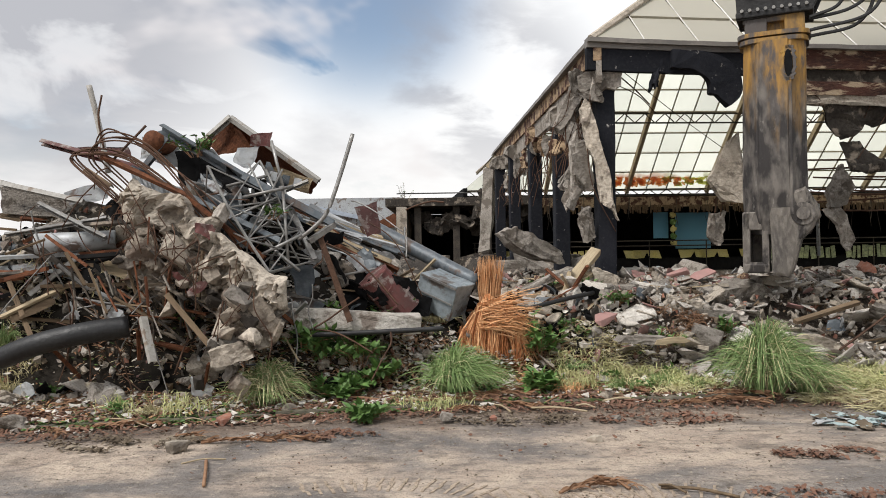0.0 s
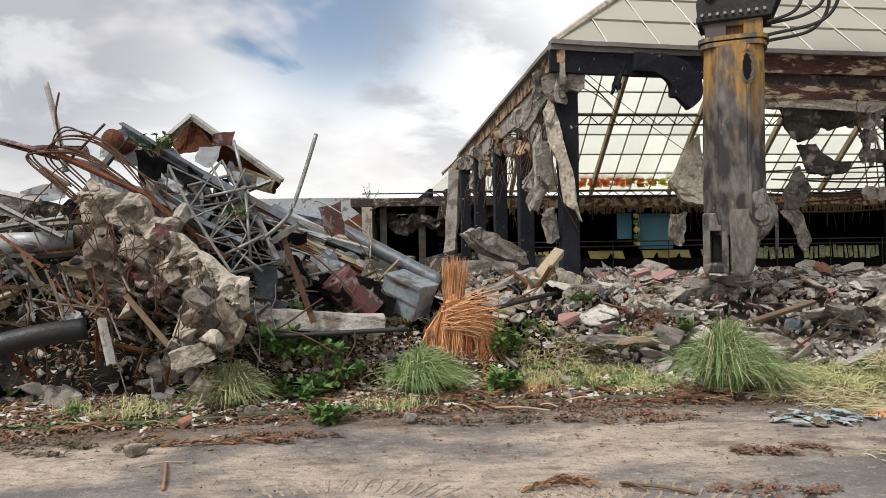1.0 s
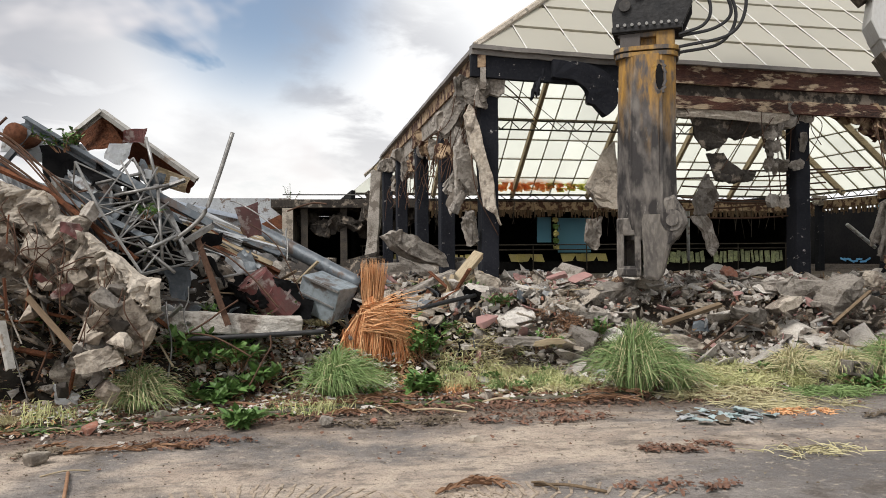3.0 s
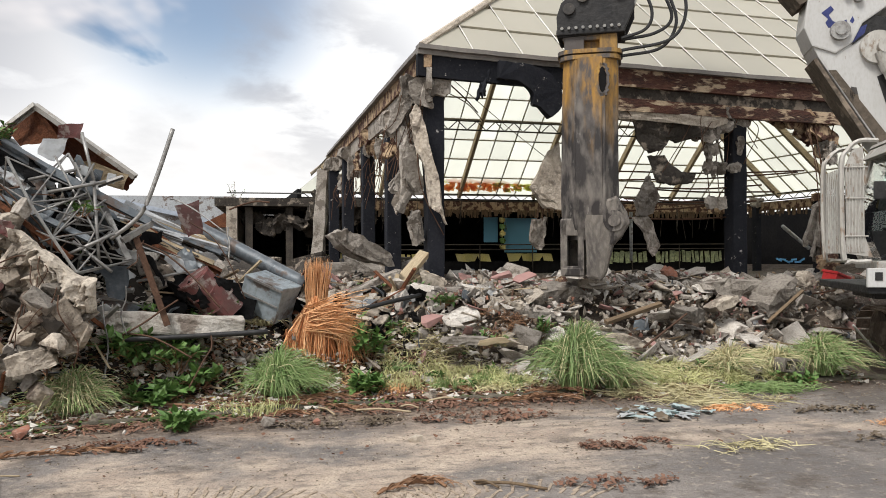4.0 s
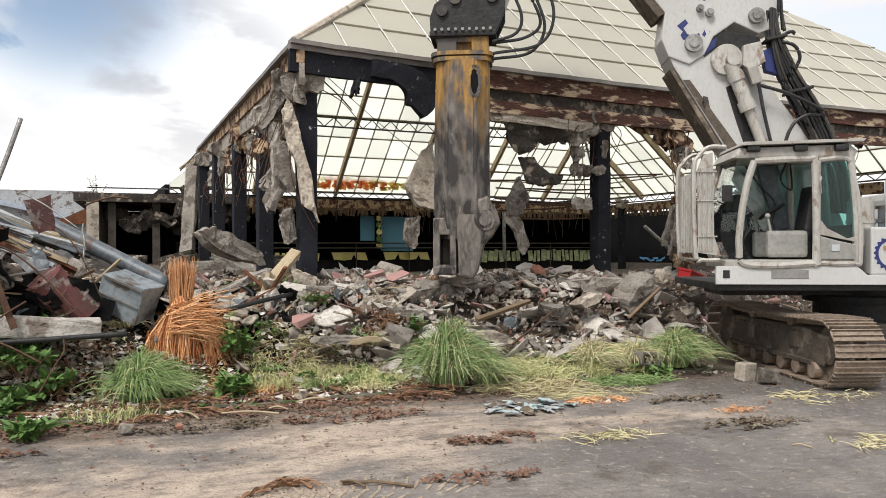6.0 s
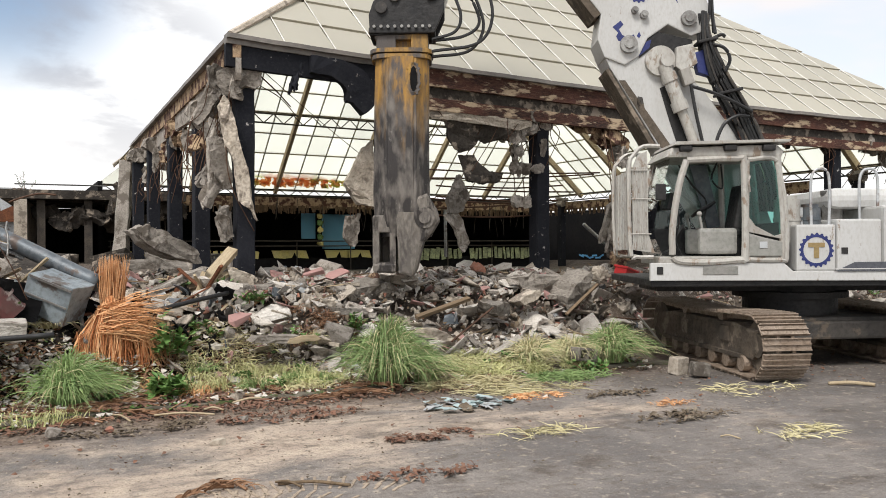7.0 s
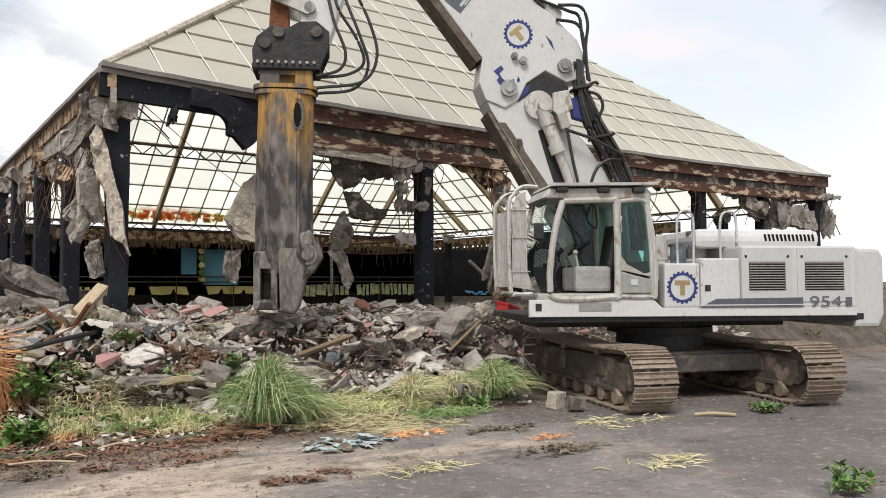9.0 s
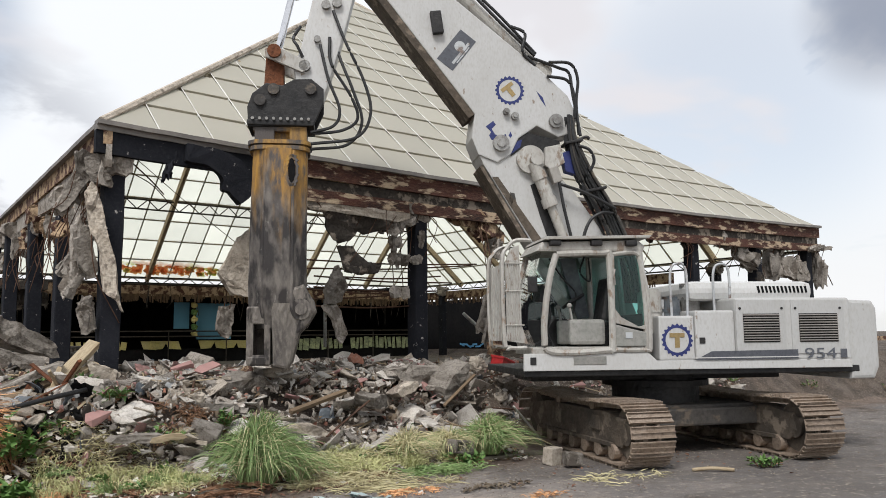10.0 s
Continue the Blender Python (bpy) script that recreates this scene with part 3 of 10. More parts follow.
def build_ground():
    def steps(a, b, fine0, fine1, d):
        v = list(np.arange(fine0, fine1 + 1e-6, d))
        s, x = d, fine0
        while x > a:
            s *= 1.35
            x -= s
            v.insert(0, max(x, a))
        s, x = d, fine1
        while x < b:
            s *= 1.35
            x += s
            v.append(min(x, b))
        return v
    xs, ys = steps(-1500, 1500, -10, 20, 0.16), steps(-200, 2500, 2, 18, 0.14)
    verts = [(x, y, height(x, y)) for y in ys for x in xs]
    k = len(xs)
    faces = [(j * k + i, j * k + i + 1, (j + 1) * k + i + 1, (j + 1) * k + i) for j in range(len(ys) - 1) for i in range(k - 1)]
    me = bpy.data.meshes.new("ground")
    me.from_pydata(verts, [], faces)
    me.shade_smooth()
    m = bpy.data.materials.new("yard")
    m.use_nodes = True
    nt = m.node_tree
    n, ln = nt.nodes.new, nt.links.new
    bs = nt.nodes["Principled BSDF"]
    tc = n("ShaderNodeTexCoord")

    def tex(s, detail=6, stretch=(1, 1, 1), place=(0, 0, 0), distort=0.0):
        mp, t = n("ShaderNodeMapping"), n("ShaderNodeTexNoise")
        mp.inputs["Scale"].default_value, mp.inputs["Location"].default_value = stretch, place
        ln(tc.outputs["Object"], mp.inputs["Vector"])
        ln(mp.outputs[0], t.inputs["Vector"])
        t.inputs["Scale"].default_value, t.inputs["Detail"].default_value, t.inputs["Distortion"].default_value = s, detail, distort
        t.inputs["Roughness"].default_value = 0.62
        return t.outputs["Fac"]

    def ramp(v, x0, x1, y0=0.0, y1=1.0):
        r = n("ShaderNodeMapRange")
        r.interpolation_type = "SMOOTHSTEP"
        for q, val in zip(("From Min", "From Max", "To Min", "To Max"), (x0, x1, y0, y1)):
            r.inputs[q].default_value = val
        ln(v, r.inputs["Value"])
        return r.outputs[0]

    def mix(fac, p, q):
        x = n("ShaderNodeMix")
        x.data_type = "RGBA"
        ln(fac, x.inputs[0])
        for sock, v in ((x.inputs[6], p), (x.inputs[7], q)):
            if isinstance(v, tuple):
                sock.default_value = (*v, 1)
            else:
                ln(v, sock)
        return x.outputs[2]

    asphalt = mix(ramp(tex(0.5), 0.35, 0.65), (0.135, 0.123, 0.117), (0.235, 0.21, 0.19))
    sand = mix(ramp(tex(1.3), 0.35, 0.65), (0.50, 0.41, 0.325), (0.37, 0.295, 0.235))
    sepx, dry = n("ShaderNodeSeparateXYZ"), n("ShaderNodeMath")
    ln(tc.outputs["Object"], sepx.inputs[0])
    dry.operation = "ADD"
    ln(tex(0.42, 9, (0.75, 1.25, 1), (3, 1.2, 0), 0.5), dry.inputs[0])
    ln(ramp(sepx.outputs["X"], 2.0, 8.0, 0.05, -0.12), dry.inputs[1])
    c = mix(ramp(dry.outputs[0], 0.45, 0.60), asphalt, sand)
    # darker patches of ground, more of them towards the right
    darker = n("ShaderNodeMath")
    darker.operation = "ADD"
    ln(tex(0.6, 8, (0.7, 1.4, 1), (5, 8, 0), 0.4), darker.inputs[0])
    ln(ramp(sepx.outputs["X"], 5.0, 11.0, -0.16, 0.16), darker.inputs[1])
    c = mix(ramp(darker.outputs[0], 0.46, 0.62, 0, 0.7), c, (0.095, 0.084, 0.076))
    c = mix(ramp(tex(0.9, 8, (0.6, 1.4, 1), (9, 5, 0)), 0.60, 0.72), c, (0.085, 0.07, 0.06))
    c = mix(ramp(tex(0.40, 9, (0.7, 1.5, 1), (1, 7, 0), 0.8), 0.55, 0.66, 0, 0.8), c, (0.12, 0.115, 0.115))
    c = mix(ramp(tex(2.6, 9, (0.9, 1.1, 1), (8, 1, 0), 0.6), 0.52, 0.68, 0, 0.55), c, (0.15, 0.125, 0.11))
    c = mix(ramp(tex(7.0, 8, (0.7, 1.3, 1)), 0.50, 0.66, 0, 0.6), c, (0.12, 0.10, 0.085))
    c = mix(ramp(tex(9.0, 8, (1, 1, 1), (2, 2, 2)), 0.54, 0.70, 0, 0.5), c, (0.50, 0.43, 0.34))
    c = mix(ramp(tex(38, 4), 0.52, 0.68, 0, 0.75), c, (0.125, 0.106, 0.09))
    c = mix(ramp(tex(55, 4, place=(4, 4, 4)), 0.60, 0.70, 0, 0.7), c, (0.42, 0.38, 0.33))
    soil = mix(ramp(tex(2.2, 7), 0.38, 0.62), (0.085, 0.064, 0.048), (0.048, 0.037, 0.029))
    soil = mix(ramp(tex(26, 6), 0.5, 0.7), soil, (0.20, 0.165, 0.13))
    sep = n("ShaderNodeSeparateXYZ")
    ln(tc.outputs["Object"], sep.inputs[0])
    jig = n("ShaderNodeMath")
    jig.operation = "ADD"
    ln(sep.outputs["Z"], jig.inputs[0])
    ln(ramp(tex(1.6, 6), 0.3, 0.7, -0.05, 0.05), jig.inputs[1])
    # soil and rotted litter spilt over the kerb
    line, spill = n("ShaderNodeMath"), n("ShaderNodeMath")
    line.operation = spill.operation = "MULTIPLY_ADD"
    ln(sep.outputs["X"], line.inputs[0])
    line.inputs[1].default_value = -0.12
    ln(sep.outputs["Y"], line.inputs[2])
    ln(tex(0.9, 8, (0.8, 1.2, 1), (6, 3, 0), 0.5), spill.inputs[0])
    spill.inputs[1].default_value = 2.4
    ln(line.outputs[0], spill.inputs[2])
    c = mix(ramp(spill.outputs[0], 9.7, 11.0, 0, 0.85), c, mix(ramp(tex(11, 6), 0.4, 0.65), (0.10, 0.07, 0.052), (0.20, 0.15, 0.115)))
    c = mix(ramp(jig.outputs[0], 0.02, 0.08), c, soil)
    ln(c, bs.inputs["Base Color"])
    ln(ramp(tex(1.1, 6), 0.35, 0.65, 0.62, 0.95), bs.inputs["Roughness"])
    bs.inputs["Specular IOR Level"].default_value = 0.3
    bp = n("ShaderNodeBump")
    bp.inputs["Strength"].default_value, bp.inputs["Distance"].default_value = 0.9, 0.045
    ln(tex(16, 10), bp.inputs["Height"])
    ln(bp.outputs[0], bs.inputs["Normal"])
    me.materials.append(m)
    tagged(new("ground", me), "muddy asphalt yard rising into a bank of soil", "ground", kind="structure")


build_ground()

# ---- the pavilion: square hall under a pyramid roof ----
SIDE, EAVE, APEX, BACK_EAVE = 24.5, 5.80, 15.5, 4.95
HALL = pose(2.77, 14.47, 0, 0, 0, 4.07)


def hall_place(s, d, z=0.0):
    return HALL @ Vector((s, d, z))


def sag(s):
    return 0.20 * max(0.0, math.sin(math.pi * max(0.0, min(1.0, s / SIDE)))) ** 0.8


def slope_point(side, s, h):
    """A point of one of the four slopes: s along its eave, h from eave (0) to apex (1)."""
    c = SIDE / 2
    low = EAVE - sag(s) if side == 0 else (EAVE if side == 3 else BACK_EAVE)
    if side in (1, 2):
        low = BACK_EAVE
    z = low + (APEX - low) * h
    q = c + (s - c)
    d = c * h
    x, y = {0: (q, d), 1: (SIDE - d, q), 2: (SIDE - q, SIDE - d), 3: (d + 0.028 * (SIDE - q) * (1 - h), SIDE - q)}[side]
    return Vector((x, y, z))


def clip_cell(s0, s1, h0, h1):
    """The part of a cell that lies inside the triangle of the slope."""
    c = SIDE / 2
    poly = [(s0, h0), (s1, h0), (s1, h1), (s0, h1)]
    for sign in (1, -1):
        out = []
        for i, p in enumerate(poly):
            q = poly[(i + 1) % len(poly)]
            fp = (p[0] - c * p[1]) if sign == 1 else (SIDE - c * p[1] - p[0])
            fq = (q[0] - c * q[1]) if sign == 1 else (SIDE - c * q[1] - q[0])
            if fp >= 0:
                out.append(p)
            if fp * fq < 0:
                t = fp / (fp - fq)
                out.append((p[0] + t * (q[0] - p[0]), p[1] + t * (q[1] - p[1])))
        poly = out
        if len(poly) < 3:
            return []
    return poly


def build_roof():
    rows, cols = 13, 24
    labels = ("weathered cream sheet roof slope over the hall", "milky glazed roof slope seen from below", "milky glazed roof slope seen from below", "weathered cream sheet roof slope over the hall")
    for side in range(4):
        roof = thing("roof_slope", HALL, labels[side], "roof", kind="structure")
        nrm = (slope_point(side, 14, 0) - slope_point(side, 12, 0)).cross(slope_point(side, 12.25, 1) - slope_point(side, 12, 0)).normalized()
        cell = SIDE / cols
        for r in range(rows):
            for k in range(cols):
                gap, lap = 0.02, 0.0012
                poly = clip_cell(k * cell + gap, (k + 1) * cell - gap, r / rows + lap, (r + 1) / rows - lap)
                if not poly or (side == 3 and r < 3 and k < 7):
                    continue
                area = sum(p[0] * q[1] - q[0] * p[1] for p, q in zip(poly, poly[1:] + poly[:1]))
                if abs(area) < 0.004:
                    continue
                bm = bmesh.new()
                top, bot = [], []
                for s, h in poly:
                    p = slope_point(side, s, h)
                    lift = 0.035 * (1 - (h * rows - r))
                    top.append(bm.verts.new(p + nrm * (0.03 + lift)))
                    bot.append(bm.verts.new(p + nrm * 0.012))
                bm.faces.new(top)
                bm.faces.new(bot[::-1])
                for i in range(len(top)):
                    bm.faces.new((top[i], bot[i], bot[(i + 1) % len(top)], top[(i + 1) % len(top)]))
                bmesh.ops.recalc_face_normals(bm, faces=bm.faces[:])
                part("panel", bm, M["panel"] if side in (0, 3) else M["glazing"], roof)
        # purlins under the sheets, mullions up the slope, heavy rafters
        for r in range(0, rows):
            h = r / rows
            a, b = slope_point(side, SIDE / 2 * h + 0.05, h), slope_point(side, SIDE - SIDE / 2 * h - 0.05, h)
            bm = bmesh.new()
            run = [slope_point(side, SIDE / 2 * h + (SIDE - SIDE * h) * k / 12, h) - nrm * 0.025 for k in range(13)]
            tube(bm, run, 0.035, 4)
            part("purlin", bm, M["mullion"], roof)
        for k in range(1, cols):
            s = k * cell
            top = min(s, SIDE - s) / (SIDE / 2)
            heavy = k % 4 == 0
            bm = bmesh.new()
            p, q = slope_point(side, s, 0), slope_point(side, s, top)
            mid = (p + q) / 2
            d = q - p
            mat4 = Matrix.Translation(mid - nrm * (0.16 if heavy else 0.03)) @ Matrix((d.normalized(), nrm.cross(d.normalized()), nrm)).transposed().to_4x4()
            bmesh.ops.create_cube(bm, size=1, matrix=mat4 @ Matrix.Diagonal((d.length, 0.16 if heavy else 0.045, 0.26 if heavy else 0.05, 1)))
            part("rafter" if heavy else "mullion", bm, M["beam_wood"] if heavy else M["mullion"], roof)
        # bright glazing bars over the joints of the outer sheets
        for k in range(1, cols if side in (0, 3) else 1):
            s = k * cell
            top = min(s, SIDE - s) / (SIDE / 2)
            low = 3 / rows if side == 3 and k <= 7 else 0.0
            if top <= low + 0.02:
                continue
            bm = bmesh.new()
            tube(bm, [slope_point(side, s, low) + nrm * 0.062, slope_point(side, s, top) + nrm * 0.05], 0.014, 4)
            part("glazing_bar", bm, M["seam"], roof)
        # ridge cap along the hip
        bm = bmesh.new()
        tube(bm, [slope_point(side, 0, 0) + Vector((0, 0, 0.07)), slope_point(side, SIDE / 2, 1) + Vector((0, 0, 0.07))], 0.07, 6)
        part("hip_cap", bm, M["pale_concrete"], roof)


def lattice(bm, p, q, depth, r=0.03, bays=None):
    """A flat lattice girder from p to q."""
    p, q = Vector(p), Vector(q)
    n = bays or max(2, int((q - p).length / 0.45))
    dz = Vector((0, 0, -depth))
    rod(bm, p, q, r, 5)
    rod(bm, p + dz, q + dz, r, 5)
    for k in range(n):
        a, b = p.lerp(q, k / n), p.lerp(q, (k + 1) / n)
        rod(bm, a + (dz if k % 2 else 0 * dz), b + (0 * dz if k % 2 else dz), r * 0.6, 4)


def column(s, d, top, name="column", foot=0.5, label="black painted square column, chipped and standing in rubble"):
    rng = random.Random(int(s * 31 + d * 17))
    col = thing(name, HALL @ pose(s, d, foot), label, "column", "columns of the hall", "")
    bm = bmesh.new()
    box(bm, (0.34, 0.34, top - foot), (0, 0, (top - foot) / 2))
    bmesh.ops.subdivide_edges(bm, edges=[e for e in bm.edges if abs(e.verts[0].co.z - e.verts[1].co.z) > 1], cuts=16)
    bmesh.ops.bevel(bm, geom=[e for e in bm.edges if abs((e.verts[0].co - e.verts[1].co).normalized().z) > 0.9], offset=0.018, segments=1, affect="EDGES")
    for v in bm.verts:
        v.co += 0.012 * noise.noise_vector(v.co * 5 + Vector((s, d, 0)))
    part("shaft", bm, M["black_paint"], col)
    bm = bmesh.new()
    ragged(bm, 0.62, 0.55, 0.5, rng, 8, 2, 0.12)
    bmesh.ops.translate(bm, verts=bm.verts, vec=(0, 0, top - foot + 0.12))
    part("broken_capital", bm, M["plaster"] if rng.random() < 0.3 else M["concrete"], col, "crumbling concrete head")
    return col


def fascia_run(name, pts, label, mats):
    """Gutter, upper board and lower beam along an eave."""
    ob = thing(name, HALL, label, "fascia", kind="structure")
    for (dz0, dz1, out, mat_key, nm) in mats:
        bm = bmesh.new()
        ring = []
        for p, side in pts:
            a, b = Vector(p) + Vector(side) * out, Vector(p) - Vector(side) * 0.12
            j = 0.015 * noise.noise(Vector(p) * 1.7 + Vector((dz0, 0, 0)))
            ring.append([bm.verts.new(v) for v in (a + Vector((0, 0, dz0 + j)), a + Vector((0, 0, dz1 + j)), b + Vector((0, 0, dz1 + j)), b + Vector((0, 0, dz0 + j)))])
        for r0, r1 in zip(ring, ring[1:]):
            for k in range(4):
                bm.faces.new((r0[k], r1[k], r1[(k + 1) % 4], r0[(k + 1) % 4]))
        bm.faces.new(ring[0])
        bm.faces.new(ring[-1][::-1])
        bmesh.ops.recalc_face_normals(bm, faces=bm.faces[:])
        part(nm, bm, M[mat_key], ob)
    return ob


def build_hall():
    build_roof()
    # fascia along the front: black beam near the corner, scorched plaster further on
    n = 60
    front = [((s, -0.05, EAVE - sag(s)), (0, -1, 0)) for s in np.linspace(-0.1, SIDE + 0.1, n)]
    left = [((0.05 + 0.028 * d, d, EAVE - 0.02), (-1, 0, 0)) for d in np.linspace(-0.1, 16.2, 40)]
    cut = 10
    fascia_run("front_fascia", front[:cut], "black beam under the gutter with a torn end", ((0.05, -0.03, 0.14, "gutter", "gutter"), (-0.03, -0.12, 0.06, "gutter", "drip_edge"), (-0.12, -0.52, 0.02, "black_paint", "beam")))
    fascia_run("front_fascia", front[cut - 1:], "scorched and flaking plaster fascia under the gutter", ((0.05, -0.03, 0.14, "gutter", "gutter"), (-0.03, -0.38, 0.03, "scorched", "upper_board"), (-0.385, -0.60, -0.06, "burnt", "lower_board"), (-0.605, -0.86, -0.02, "scorched", "soffit_beam")))
    fascia_run("left_fascia", left, "broken plaster fascia with a bent gutter", ((0.05, -0.03, 0.14, "gutter", "gutter"), (-0.03, -0.34, 0.03, "plaster", "upper_board"), (-0.345, -0.75, -0.02, "concrete", "lower_board")))
    for s in (0.3, 7.0, 17.4, 20.9, 24.2):
        column(s, 0.3, EAVE - sag(s) - 0.75)
    for d in (4.0, 7.2, 10.7, 13.9):
        column(0.3, d, EAVE - 0.8)
    for d in (4.0, 8.5, 13.0, 17.5, 22.0):
        column(24.2, d, BACK_EAVE - 0.5)
    # back and right side: lattice girder, board, thatch fringe, bar behind in painted shade
    z = BACK_EAVE
    for p, q in (((0.2, 24.2, z), (24.2, 24.2, z)), ((24.2, 24.2, z), (24.2, 0.4, z))):
        ob = thing("lattice_girder", HALL, "dark steel lattice girder along the glazed roof edge", "girder", kind="structure")
        bm = bmesh.new()
        lattice(bm, p, q, 0.32, 0.035)
        part("lattice", bm, M["truss"], ob)
    ob = thing("lattice_girder", HALL, "dark steel lattice girder halfway up the glazed roof", "girder", kind="structure")
    h = 0.305
    bm = bmesh.new()
    lattice(bm, slope_point(2, SIDE / 2 * h, h) - Vector((0, 0.25, 0.1)), slope_point(2, SIDE - SIDE / 2 * h, h) - Vector((0, 0.25, 0.1)), 0.42, 0.04)
    part("lattice", bm, M["truss"], ob)
    walls = thing("wall_back", HALL, "bar front under the glazed roof, backed by painted shade", "wall", kind="structure")
    bm = bmesh.new()
    box(bm, (24.4, 0.2, 0.5), (12.2, 24.3, 4.33))
    part("lintel", bm, M["plaster"], walls)
    bm = bmesh.new()
    box(bm, (0.2, 18.0, 0.45), (24.4, 15.2, 4.35))
    part("lintel", bm, M["plaster"], walls)
    # near-black panels box in the bar: its unlit depth is put into colour
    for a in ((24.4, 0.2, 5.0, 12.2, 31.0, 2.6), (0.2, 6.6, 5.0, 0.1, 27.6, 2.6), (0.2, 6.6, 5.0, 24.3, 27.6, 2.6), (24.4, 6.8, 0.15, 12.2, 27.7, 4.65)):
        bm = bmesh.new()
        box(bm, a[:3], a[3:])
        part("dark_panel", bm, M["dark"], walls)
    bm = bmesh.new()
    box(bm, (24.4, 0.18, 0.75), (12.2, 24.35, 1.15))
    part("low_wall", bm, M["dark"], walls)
    rng = random.Random(4)
    bm = bmesh.new()
    for k in range(420):
        s = rng.uniform(0.3, 24.1)
        w, ln = rng.uniform(0.03, 0.09), rng.uniform(0.15, 0.42)
        box(bm, (w, 0.03, ln), (s, 24.16, 4.10 - ln / 2 + 0.06), (0, rng.uniform(-6, 6), 0))
    for k in range(260):
        d = rng.uniform(7, 24)
        w, ln = rng.uniform(0.03, 0.09), rng.uniform(0.15, 0.42)
        box(bm, (0.03, w, ln), (24.26, d, 4.13 - ln / 2 + 0.06), (rng.uniform(-6, 6), 0, 0))
    tagged(part("thatch_fringe", bm, M["thatch"], walls), kind="stuff")
    for k in range(40):
        s, d = rng.uniform(2, 23), rng.uniform(20, 24)
        bm = bmesh.new()
        tube(bm, [(s, d, 4.5), (s + rng.uniform(-0.1, 0.1), d, 3.6), (s + rng.uniform(-0.2, 0.2), d, rng.uniform(2.6, 3.4))], 0.012, 4)
        part("cord", bm, M["truss"], walls)
    floor = thing("floor", HALL, "dusty concrete floor of the gutted hall", "floor", kind="structure")
    bm = bmesh.new()
    box(bm, (24.0, 27.4, 0.2), (12.25, 17.2, 0.78))
    part("slab", bm, M["floor"], floor)
    # handrail of the bar
    rail = thing("handrail", HALL @ pose(0.4, 24.1, 0.88), "thin dark steel handrail before the bar", "rail")
    for zz in (1.50, 1.25):
        bm = bmesh.new()
        rod(bm, (0, 0, zz), (23.6, 0, zz), 0.03, 6)
        part("bar", bm, M["truss"], rail)
    for k in range(9):
        bm = bmesh.new()
        rod(bm, (0.1 + k * 2.9, 0, 0), (0.1 + k * 2.9, 0, 1.5), 0.03, 6)
        part("post", bm, M["truss"], rail)


build_hall()

# ---- the excavator with its demolition shear ----
DIG = pose(11.7, 10.1, 0.0, 0, 0, 154.84)


